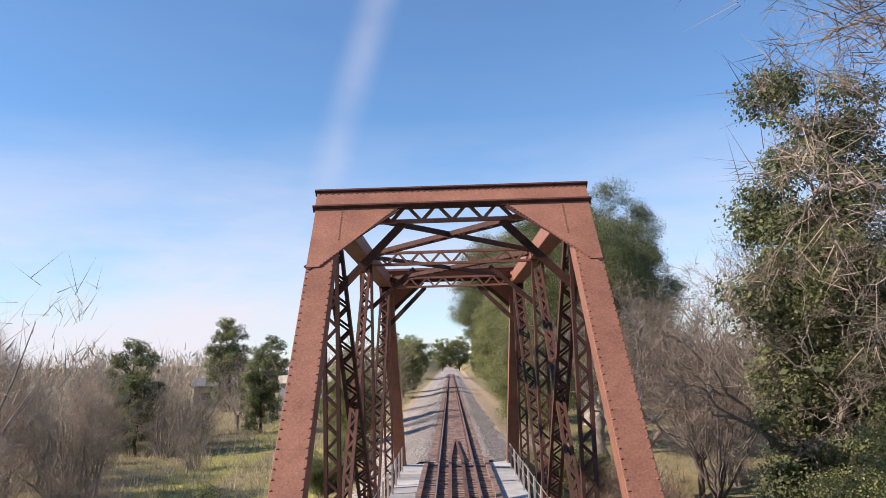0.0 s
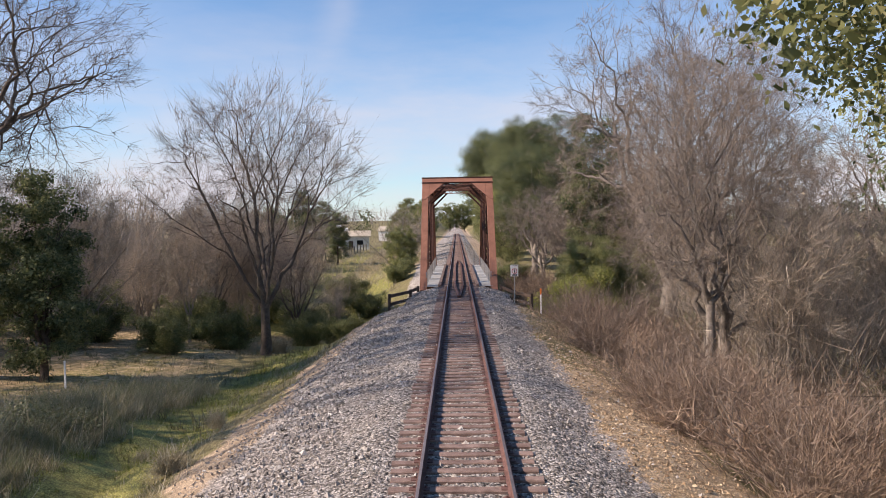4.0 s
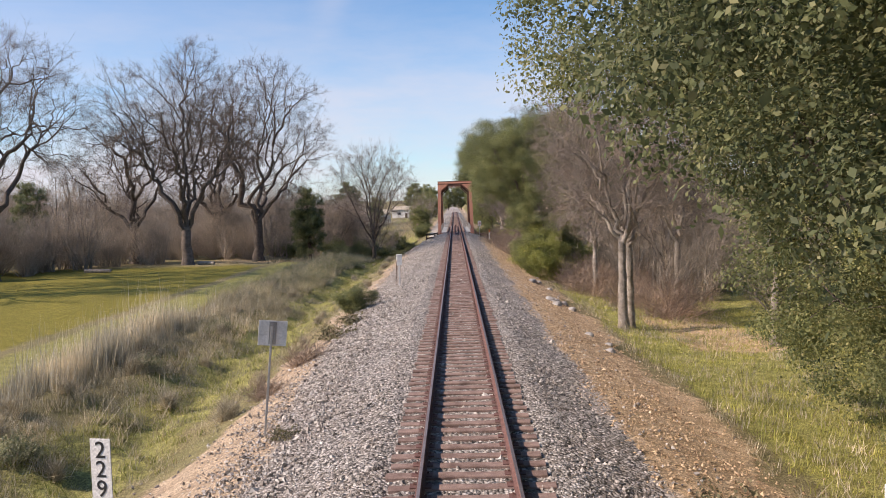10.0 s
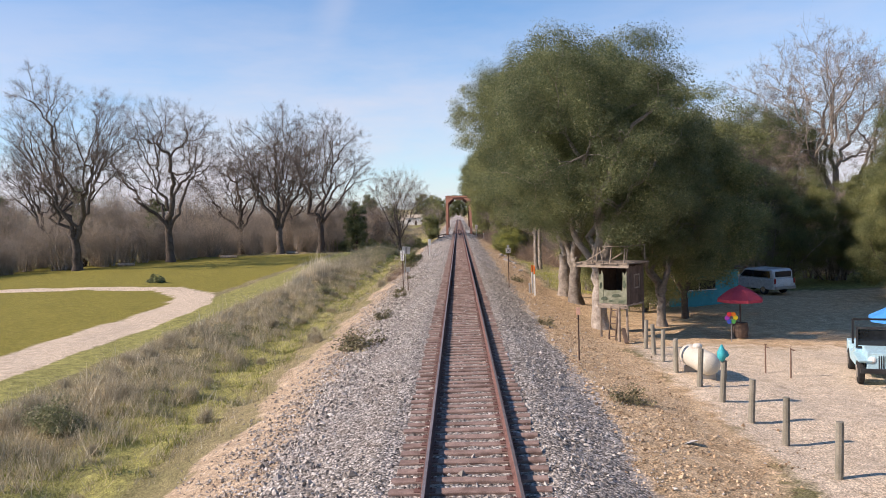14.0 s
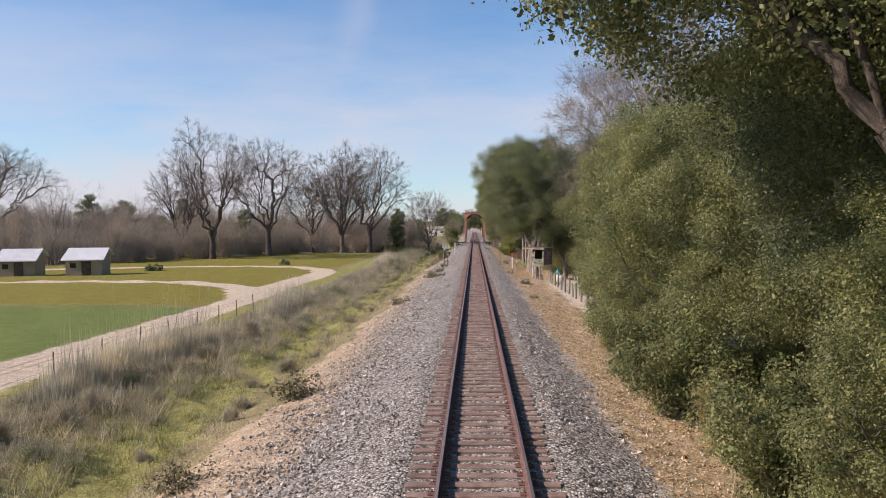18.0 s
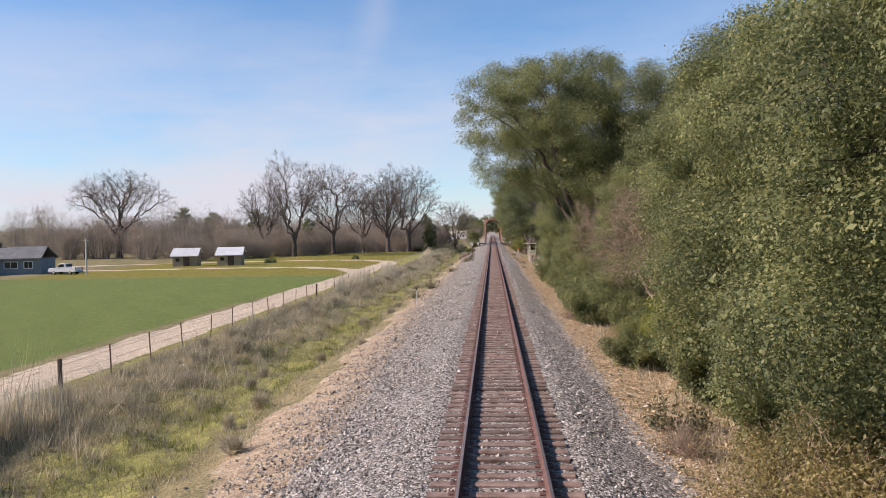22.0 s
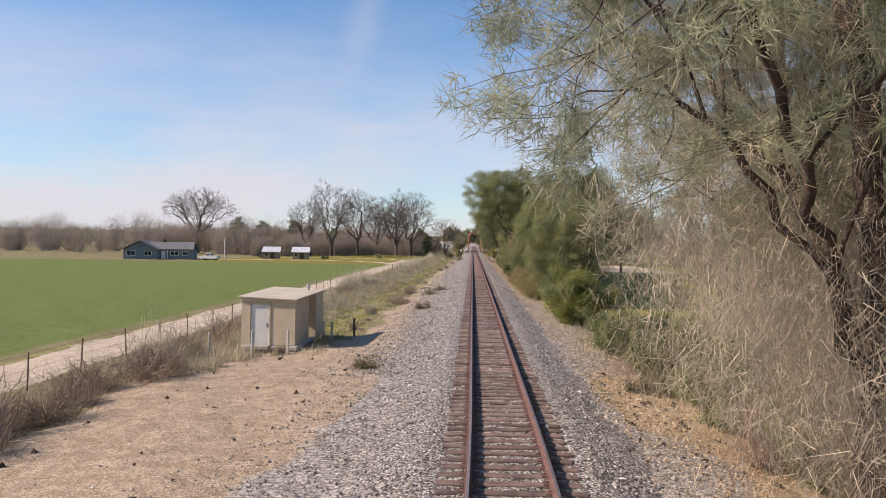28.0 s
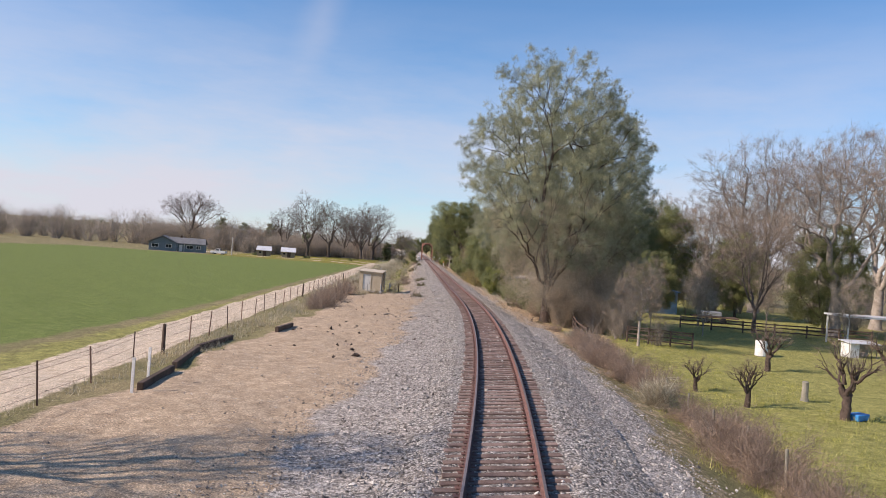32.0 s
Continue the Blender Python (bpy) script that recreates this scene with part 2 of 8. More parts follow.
def ground_material():
    """Earth that takes on dirt, gravel, leaf litter, dry grass, turf or crop by the zones stored on the ground."""
    m, n, l, p = basic("ground", 0.95, 0, 0.1)
    co = n.new("ShaderNodeTexCoord").outputs["Object"]
    big, mid, fine = noise_of(n, l, 0.25, 5, 0.6, co), noise_of(n, l, 2.3, 5, 0.65, co), noise_of(n, l, 28, 4, 0.7, co)

    def tone(a, b, source, lo=0.35, hi=0.65):
        r = ramp(n, ((lo, a), (hi, b)))
        l.new(source.outputs["Fac"], r.inputs["Fac"])
        return r.outputs["Color"]

    col = mixed(n, l, 0.5, tone((0.20, 0.17, 0.09), (0.34, 0.28, 0.16), mid), tone((0.13, 0.14, 0.05), (0.3, 0.25, 0.14), big))
    for zone, a, b in (("green", (0.21, 0.21, 0.064), (0.37, 0.35, 0.125)), ("olive", (0.18, 0.168, 0.036), (0.275, 0.235, 0.056)),
                       ("crop", (0.135, 0.18, 0.05), (0.185, 0.225, 0.07)), ("litter", (0.42, 0.295, 0.175), (0.64, 0.48, 0.31)),
                       ("dirt", (0.36, 0.27, 0.185), (0.53, 0.415, 0.295)), ("sand", (0.52, 0.42, 0.31), (0.68, 0.57, 0.44)),
                       ("gravel", (0.28, 0.252, 0.225), (0.45, 0.41, 0.37))):
        at = n.new("ShaderNodeAttribute")
        at.attribute_name = zone
        rag = n.new("ShaderNodeMath")
        rag.operation = "MULTIPLY_ADD"
        l.new(mid.outputs["Fac"], rag.inputs[0])
        rag.inputs[1].default_value = 0.9
        l.new(at.outputs["Fac"], rag.inputs[2])
        edge = n.new("ShaderNodeMapRange")
        edge.inputs["From Min"].default_value, edge.inputs["From Max"].default_value = 0.85, 1.15
        l.new(rag.outputs["Value"], edge.inputs["Value"])
        col = mixed(n, l, edge.outputs["Result"], col, tone(a, b, mid))
    cell = n.new("ShaderNodeTexVoronoi")
    cell.inputs["Scale"].default_value = 15.0
    l.new(co, cell.inputs["Vector"])
    part_of = n.new("ShaderNodeSeparateColor")
    l.new(cell.outputs["Color"], part_of.inputs["Color"])
    pebble = ramp(n, ((0.0, (0.45, 0.45, 0.45)), (0.5, (0.95, 0.95, 0.95)), (1.0, (1.6, 1.6, 1.6))))
    l.new(part_of.outputs["Red"], pebble.inputs["Fac"])
    grain = tone((0.6, 0.6, 0.6), (1.35, 1.35, 1.35), fine, 0.3, 0.7)
    gravel = n.new("ShaderNodeAttribute")
    gravel.attribute_name = "gravel"
    grain = mixed(n, l, gravel.outputs["Fac"], grain, pebble.outputs["Color"])
    col = mixed(n, l, 1.0, col, grain, "MULTIPLY")
    chip = n.new("ShaderNodeTexVoronoi")
    chip.inputs["Scale"].default_value = 34.0
    l.new(co, chip.inputs["Vector"])
    chip_of = n.new("ShaderNodeSeparateColor")
    l.new(chip.outputs["Color"], chip_of.inputs["Color"])
    fleck = ramp(n, ((0.0, (0.55, 0.54, 0.53)), (0.6, (1.0, 1.0, 1.0)), (1.0, (1.5, 1.48, 1.42))))
    l.new(chip_of.outputs["Green"], fleck.inputs["Fac"])
    col = mixed(n, l, 1.0, col, fleck.outputs["Color"], "MULTIPLY")
    l.new(col, p.inputs["Base Color"])
    bp = n.new("ShaderNodeBump")
    bp.inputs["Strength"].default_value, bp.inputs["Distance"].default_value = 0.6, 0.05
    l.new(fine.outputs["Fac"], bp.inputs["Height"])
    l.new(bp.outputs["Normal"], p.inputs["Normal"])
    return m


def pieces(name, tones, rough=0.9):
    """Loose stones or chips: a tone of its own for each, with a fine grain."""
    m, n, l, p = basic(name, rough, 0, 0.2)
    r = ramp(n, [(i / (len(tones) - 1), c) for i, c in enumerate(tones)])
    l.new(n.new("ShaderNodeNewGeometry").outputs["Random Per Island"], r.inputs["Fac"])
    grain = ramp(n, ((0.3, (0.75, 0.75, 0.75)), (0.7, (1.2, 1.2, 1.2))))
    l.new(noise_of(n, l, 45, 3, 0.6, n.new("ShaderNodeTexCoord").outputs["Object"]).outputs["Fac"], grain.inputs["Fac"])
    l.new(mixed(n, l, 1.0, r.outputs["Color"], grain.outputs["Color"], "MULTIPLY"), p.inputs["Base Color"])
    return m


M_ground = ground_material()
M_ballast = stony("ballast", ((0.10, 0.09, 0.08), (0.33, 0.30, 0.265), (0.52, 0.475, 0.425), (0.78, 0.73, 0.67)), 17.0, 1.0, 0.05)
M_stone = pieces("crushed stone", ((0.10, 0.09, 0.08), (0.23, 0.205, 0.18), (0.37, 0.335, 0.295), (0.47, 0.43, 0.385), (0.64, 0.60, 0.545)))
M_tie = surface("weathered tie", (0.13, 0.085, 0.07), (0.30, 0.215, 0.18), 3, 60, 0.9, 0.6, 0.008, vary=0.35)
M_rail = surface("rusty rail", (0.12, 0.062, 0.05), (0.21, 0.115, 0.095), 4, 60, 0.75, 0.25, 0.003, metal=0.1)
M_head = surface("worn rail head", (0.20, 0.16, 0.15), (0.30, 0.25, 0.235), 3, 80, 0.5, 0.1, 0.001, metal=0.5)
M_red = surface("oxide red paint", (0.25, 0.115, 0.075), (0.35, 0.165, 0.11), 1.4, 30, 0.6, 0.15, 0.003, vary=0.1)
# the bridge red again, darkened to paint in the shade inside the truss
M_redshaded = surface("oxide red paint, shade painted in", (0.055, 0.028, 0.022), (0.125, 0.055, 0.04), 2.5, 35, 0.7, 0.15, 0.003, vary=0.2)
M_deck = surface("grey deck plate", (0.33, 0.34, 0.33), (0.47, 0.47, 0.45), 1.5, 40, 0.75, 0.2, 0.004)
M_galv = surface("weathered steel post", (0.36, 0.35, 0.33), (0.52, 0.50, 0.47), 5, 50, 0.6, 0.15, 0.002, metal=0.2)
M_bark = surface("grey bark", (0.075, 0.060, 0.050), (0.17, 0.14, 0.118), 5, 40, 0.95, 0.8, 0.02)
M_barkred = surface("pinkish bark", (0.24, 0.165, 0.12), (0.42, 0.31, 0.24), 5, 40, 0.95, 0.7, 0.02)
M_barkpale = surface("pale mottled bark", (0.20, 0.17, 0.14), (0.44, 0.385, 0.33), 4, 26, 0.9, 1.0, 0.05)
M_barkdark = surface("dark bark", (0.05, 0.037, 0.03), (0.14, 0.10, 0.078), 4, 22, 0.95, 1.0, 0.05)
M_oak = foliage("evergreen oak leaves", (0.088, 0.114, 0.06), (0.195, 0.225, 0.115), (0.30, 0.305, 0.175))
M_oakb = foliage("bright evergreen leaves", (0.125, 0.15, 0.07), (0.275, 0.30, 0.14), (0.40, 0.38, 0.20))
M_gold = foliage("faded golden-olive leaves", (0.19, 0.16, 0.065), (0.36, 0.31, 0.14), (0.54, 0.44, 0.23))
M_oaky = foliage("sunlit yellow-green leaves", (0.18, 0.20, 0.06), (0.32, 0.34, 0.10), (0.42, 0.40, 0.16))
M_pine = foliage("grey pine needles", (0.23, 0.25, 0.175), (0.43, 0.455, 0.33), (0.54, 0.52, 0.41), 0.45)
M_dryleaf = foliage("dead brown leaves", (0.22, 0.16, 0.115), (0.42, 0.325, 0.24), (0.55, 0.45, 0.35), 0.3)
M_rank = foliage("rank grey-green grass", (0.15, 0.165, 0.085), (0.29, 0.30, 0.165), (0.42, 0.40, 0.27), 0.3)
M_hay = foliage("dry grass", (0.27, 0.23, 0.165), (0.52, 0.46, 0.355), (0.70, 0.64, 0.53), 0.3)
M_dull = foliage("faded grey-green grass", (0.22, 0.20, 0.135), (0.43, 0.39, 0.285), (0.58, 0.53, 0.42), 0.3)
M_reed = foliage("bleached dry stalks", (0.36, 0.32, 0.24), (0.60, 0.55, 0.45), (0.70, 0.66, 0.56), 0.3)
M_grass = foliage("green grass", (0.12, 0.145, 0.03), (0.23, 0.25, 0.06), (0.38, 0.34, 0.15), 0.3)
M_lawn = foliage("sunny lawn grass", (0.24, 0.25, 0.06), (0.44, 0.435, 0.13), (0.56, 0.52, 0.25), 0.3)
M_deadtwig = foliage("pale dead twigs", (0.30, 0.25, 0.20), (0.56, 0.48, 0.39), (0.68, 0.60, 0.50), 0.3)
M_twig = foliage("bare grey twigs", (0.14, 0.112, 0.096), (0.31, 0.25, 0.215), (0.42, 0.35, 0.29), 0.15)
M_brush = foliage("winter brush", (0.22, 0.18, 0.15), (0.43, 0.365, 0.315), (0.54, 0.47, 0.41), 0.25)
M_twigoak = foliage("dark oak twigs", (0.085, 0.07, 0.064), (0.19, 0.155, 0.14), (0.26, 0.21, 0.18), 0.15)
M_twigalder = foliage("pinkish grey twigs", (0.15, 0.12, 0.105), (0.31, 0.255, 0.225), (0.41, 0.345, 0.30), 0.15)
M_twigred = foliage("bare reddish twigs", (0.18, 0.13, 0.105), (0.34, 0.255, 0.205), (0.44, 0.35, 0.29), 0.2)
M_weed = foliage("grey-green weeds", (0.09, 0.085, 0.05), (0.20, 0.18, 0.10), (0.30, 0.25, 0.15), 0.2)
M_chip = pieces("pale stone chips", ((0.13, 0.11, 0.095), (0.27, 0.235, 0.20), (0.40, 0.355, 0.31), (0.62, 0.57, 0.50)))
M_brownchip = pieces("brown leaf chips", ((0.14, 0.09, 0.055), (0.36, 0.245, 0.145), (0.56, 0.41, 0.255), (0.66, 0.52, 0.36)))


# ---- building ----
class Geo:
    """Gathers the corners and faces of one mesh."""

    def __init__(self):
        self.v, self.f = [], []

    def add(self, verts, faces):
        k = len(self.v)
        self.v.extend(tuple(p) for p in verts)
        self.f.extend(tuple(i + k for i in f) for f in faces)
        return self

    def box(self, c, s, turn=0.0, taper=1.0):
        """A box round c; turn: degrees about z; taper: how wide its top is."""
        a, out = radians(turn), []
        for z in (-1, 1):
            k = taper if z > 0 else 1.0
            for x, y in ((-1, -1), (1, -1), (1, 1), (-1, 1)):
                px, py = x * s[0] / 2 * k, y * s[1] / 2 * k
                out.append((c[0] + px * math.cos(a) - py * math.sin(a), c[1] + px * math.sin(a) + py * math.cos(a), c[2] + z * s[2] / 2))
        return self.add(out, ((3, 2, 1, 0), (4, 5, 6, 7), (0, 1, 5, 4), (1, 2, 6, 5), (2, 3, 7, 6), (3, 0, 4, 7)))

    def beam(self, p, q, w, h, up=(0, 0, 1)):
        """A square bar from p to q, w wide across and h along up."""
        p, q = Vector(p), Vector(q)
        d = (q - p).normalized()
        side = d.cross(Vector(up))
        side = side.normalized() if side.length > 1e-4 else Vector((1, 0, 0))
        top = side.cross(d)
        o = [e + side * (w / 2 * i) + top * (h / 2 * j) for e in (p, q) for i, j in ((-1, -1), (1, -1), (1, 1), (-1, 1))]
        return self.add(o, ((3, 2, 1, 0), (4, 5, 6, 7), (0, 1, 5, 4), (1, 2, 6, 5), (2, 3, 7, 6), (3, 0, 4, 7)))

    def tube(self, p, q, r0, r1=None, n=8, caps=True):
        p, q, r1 = Vector(p), Vector(q), r0 if r1 is None else r1
        d = (q - p).normalized()
        a = d.orthogonal().normalized()
        b = d.cross(a)
        ring = [(math.cos(2 * math.pi * i / n), math.sin(2 * math.pi * i / n)) for i in range(n)]
        o = [p + (a * x + b * y) * r0 for x, y in ring] + [q + (a * x + b * y) * r1 for x, y in ring]
        f = [(i, (i + 1) % n, n + (i + 1) % n, n + i) for i in range(n)]
        if caps:
            f += [tuple(reversed(range(n))), tuple(range(n, 2 * n))]
        return self.add(o, f)

    def lathe(self, at, profile, n=16, axis="z"):
        """A turned body: (radius, height) pairs round an axis through at."""
        o, k = [], len(profile)
        for r, h in profile:
            for i in range(n):
                x, y = r * math.cos(2 * math.pi * i / n), r * math.sin(2 * math.pi * i / n)
                o.append({"z": (at[0] + x, at[1] + y, at[2] + h), "y": (at[0] + x, at[1] + h, at[2] + y), "x": (at[0] + h, at[1] + x, at[2] + y)}[axis])
        f = [(j * n + i, j * n + (i + 1) % n, (j + 1) * n + (i + 1) % n, (j + 1) * n + i) for j in range(k - 1) for i in range(n)]
        return self.add(o, f + [tuple(reversed(range(n))), tuple(range((k - 1) * n, k * n))])

    def slab(self, outline, lift):
        """A flat outline of corners, given thickness along the vector lift."""
        n, lift = len(outline), Vector(lift)
        o = [Vector(p) for p in outline] + [Vector(p) + lift for p in outline]
        f = [tuple(reversed(range(n))), tuple(range(n, 2 * n))] + [(i, (i + 1) % n, n + (i + 1) % n, n + i) for i in range(n)]
        return self.add(o, f)

    def mesh(self, name, mat, smooth=False, bevel=0.0):
        me = bpy.data.meshes.new(name)
        me.from_pydata(self.v, [], self.f)
        if bevel:
            bm = bmesh.new()
            bm.from_mesh(me)
            bmesh.ops.recalc_face_normals(bm, faces=bm.faces)
            bmesh.ops.bevel(bm, geom=bm.edges[:], offset=bevel, segments=1, affect="EDGES", clamp_overlap=True)
            bm.to_mesh(me)
            bm.free()
        me.materials.append(mat)
        if smooth:
            me.polygons.foreach_set("use_smooth", [True] * len(me.polygons))
        return me


def part(name, geo, mat, parent=None, label="", smooth=False, bevel=0.0):
    """One mesh object, under a thing or a part, or on its own."""
    ob = new(name, geo.mesh(name, mat, smooth, bevel))
    ob.parent = parent
    return tagged(ob, label)


def thing(name, label, category, group="", at=(0, 0, 0), turn=0.0):
    ob = new(name)
    ob.empty_display_size = 0.3
    ob.matrix_world = pose(*at, 0, 0, turn)
    return tagged(ob, label, category, group)


def soup(name, verts, faces, mat, parent=None, smooth=False):
    """A mesh from number arrays: verts (n, 3), faces (m, 3) or (m, 4)."""
    me = bpy.data.meshes.new(name)
    verts, faces = np.asarray(verts, np.float32), np.asarray(faces, np.int32)
    k = faces.shape[1]
    me.vertices.add(len(verts))
    me.vertices.foreach_set("co", verts.ravel())
    me.loops.add(faces.size)
    me.loops.foreach_set("vertex_index", faces.ravel())
    me.polygons.add(len(faces))
    me.polygons.foreach_set("loop_start", np.arange(0, faces.size, k, dtype=np.int32))
    me.polygons.foreach_set("use_smooth", np.full(len(faces), smooth))
    me.materials.append(mat)
    me.update(calc_edges=True)
    ob = new(name, me)
    ob.parent = parent
    return ob


# ---- lie of the land ----
def mid(y):
    """The track's middle line: straight, then a bend at its near end."""
    d = np.maximum(-212.0 - y, 0.0)
    return -0.00098 * d ** 2


def cant(y):
    """The track's lean on the bend, in radians."""
    d = np.clip((-215.0 - y) / 45.0, 0, 1)
    return radians(2.6) * d * d * (3 - 2 * d)


SECTION_X = np.array([-2500, -160, -60, -30, -20, -16, -13, -11, -9.3, -7.6, -6, -4.6, -3.4, -2.3, 2.3, 3.4, 4.6, 6, 7.6, 10, 14, 20, 40, 160, 2500], float)
SECTIONS = (
    (-420, (-1, -1, -1, -1, -1, -1, -.9, -.8, -.75, -.7, -.65, -.6, -.55, -.5, -.5, -.6, -.9, -1.4, -1.8, -2, -2, -2, -2, -2, -2)),
    (-250, (-1, -1, -1, -1, -1, -1, -.9, -.75, -.7, -.65, -.65, -.6, -.55, -.5, -.5, -.6, -.9, -1.4, -1.8, -2, -2, -2, -2, -2, -2)),
    (-205, (-1, -1, -1, -1.0, -1, -1, -.95, -.8, -.75, -.7, -.65, -.6, -.55, -.5, -.5, -.6, -.75, -1.0, -1.2, -1.4, -1.6, -1.7, -1.8, -1.8, -1.8)),
    (-188, (-1, -1, -1, -1.0, -1.1, -1.1, -1.2, -1.3, -1.3, -1.1, -.85, -.7, -.6, -.5, -.5, -.6, -.8, -.9, -1, -1.2, -1.3, -1.4, -1.5, -1.5, -1.5)),
    (-110, (-1.3, -1.3, -1.3, -1.3, -1.35, -1.35, -1.4, -1.5, -1.65, -1.6, -1.05, -.75, -.6, -.5, -.5, -.6, -.8, -.95, -1.1, -1.2, -1.3, -1.4, -1.5, -1.5, -1.5)),
    (-45, (-1.6, -1.6, -1.6, -1.6, -1.7, -1.8, -1.7, -1.9, -2.1, -1.9, -1.4, -.9, -.6, -.5, -.5, -.62, -.85, -1.1, -1.2, -1.3, -1.4, -1.5, -1.6, -1.6, -1.6)),
    (5, (-1.7, -1.7, -1.7, -1.7, -1.8, -1.75, -1.5, -1.9, -2.4, -2.1, -1.4, -.85, -.6, -.5, -.5, -.62, -1.0, -1.5, -1.9, -2.1, -2.2, -2.2, -2.2, -2, -2)),
    (55, (-1.7, -1.7, -1.7, -1.7, -1.7, -1.6, -1.5, -2.0, -2.5, -2.1, -1.4, -.85, -.6, -.5, -.5, -.62, -1.0, -1.6, -2.3, -2.8, -3, -3, -3, -2.4, -2)),
    (84, (-1.7, -1.7, -1.8, -2.4, -3, -3.3, -3.5, -3.5, -3.2, -2.7, -1.8, -1.0, -.65, -.5, -.5, -.62, -1.0, -1.7, -2.6, -3.6, -4, -4, -4, -3, -2)),
    (94, (-1.7, -2, -2.5, -3.2, -4, -4.3, -4.5, -4.5, -4.3, -3.9, -3, -2, -1.4, -1, -1, -1.3, -2, -3, -4, -4.6, -5, -5, -5, -3, -2)),
    (108, (-1.7, -2, -2.6, -3.6, -4.6, -5.2, -5.8, -6, -6, -6, -6, -6, -6, -6, -6, -6, -6, -6, -6, -6, -6, -6, -5, -3, -2)),
    (122, (-1.7, -2, -2.6, -3.2, -3.8, -4, -4, -3.9, -3.6, -3.1, -2.4, -1.8, -1.4, -1, -1, -1.3, -2, -3, -3.5, -4, -4, -4, -4, -3, -2)),
    (134, (-1.7, -2, -2.4, -2.8, -3, -3, -3, -2.8, -2.4, -1.9, -1.4, -1, -.65, -.5, -.5, -.62, -1.0, -1.5, -2, -2.4, -2.4, -2.4, -2.4, -2, -2)),
    (200, (-1, -1, -1, -1.2, -1.2, -1.2, -1.2, -1.2, -1, -.9, -.8, -.7, -.6, -.5, -.5, -.6, -.8, -.9, -1, -1, -1, -1, -1, -1, -1)),
    (2500, (-1,) * 25),
)
SECTION_Y = np.array([s[0] for s in SECTIONS], float)
SECTION_Z = np.array([s[1] for s in SECTIONS], float)


def ground_z(x, y):
    """The height of the ground (numbers or arrays)."""
    x, y = np.atleast_1d(np.asarray(x, float)), np.atleast_1d(np.asarray(y, float))
    u = x - mid(y)
    k = np.clip(np.searchsorted(SECTION_Y, y) - 1, 0, len(SECTION_Y) - 2)
    w = np.clip((y - SECTION_Y[k]) / (SECTION_Y[k + 1] - SECTION_Y[k]), 0, 1)
    w = w * w * (3 - 2 * w)
    j = np.clip(np.searchsorted(SECTION_X, u) - 1, 0, len(SECTION_X) - 2)
    q = np.clip((u - SECTION_X[j]) / (SECTION_X[j + 1] - SECTION_X[j]), 0, 1)
    z0 = SECTION_Z[k, j] * (1 - q) + SECTION_Z[k, j + 1] * q
    z1 = SECTION_Z[k + 1, j] * (1 - q) + SECTION_Z[k + 1, j + 1] * q
    z = z0 * (1 - w) + z1 * w
    rough = np.clip((np.abs(u) - 3.0) / 3.0, 0, 1)
    z = z + rough * (0.07 * np.sin(x * 0.9 + 1.3 * np.sin(y * 0.37)) * np.sin(y * 0.71 + x * 0.2) + 0.035 * np.sin(x * 2.7 + y * 1.9) * np.sin(y * 2.3 - x))
    tuss = np.clip((u + 14.5) / 1.5, 0, 1) * np.clip((-6.3 - u) / 1.2, 0, 1) * np.clip((y + 198) / 10, 0, 1) * np.clip((70 - y) / 10, 0, 1)
    z = z + tuss * (0.2 * np.sin(y * 1.15 + 2.0 * np.sin(x * 0.7)) * np.sin(x * 1.6 + y * 0.45) + 0.12 * np.sin(y * 2.6 + x * 1.3))
    z = z + 7 * np.clip((y - 290) / 200, 0, 1) ** 1.3 * np.clip((np.abs(x) - 5) / 12, 0, 1)
    far = np.clip((np.hypot(x, y) - 350) / 900, 0, 1)
    return z + far * 9 * (0.5 + 0.5 * np.sin(x * 0.004 + 1.0) * np.sin(y * 0.005 + 0.4))


def gz(x, y):
    return float(ground_z(x, y)[0])


ROADS = (((-17.2, -330), (-17.4, -250), (-17.6, -180), (-18.2, -100), (-19.0, -60), (-19.8, -32), (-19.4, -20), (-19.9, -11.5), (-21.8, -4.5), (-26, 1.0), (-33, 3.2), (-42, 4.0), (-60, -1), (-85, -12)),
         ((-20, -46), (-23, -37), (-30, -31), (-42, -28), (-70, -32)))


def road_distance(x, y):
    best = np.full(x.shape, 1e9)
    for line in ROADS:
        for (ax, ay), (bx, by) in zip(line, line[1:]):
            t = np.clip(((x - ax) * (bx - ax) + (y - ay) * (by - ay)) / ((bx - ax) ** 2 + (by - ay) ** 2), 0, 1)
            best = np.minimum(best, np.hypot(x - ax - t * (bx - ax), y - ay - t * (by - ay)))
    return best


def step(a, b, v):
    t = np.clip((v - a) / (b - a), 0, 1)
    return t * t * (3 - 2 * t)


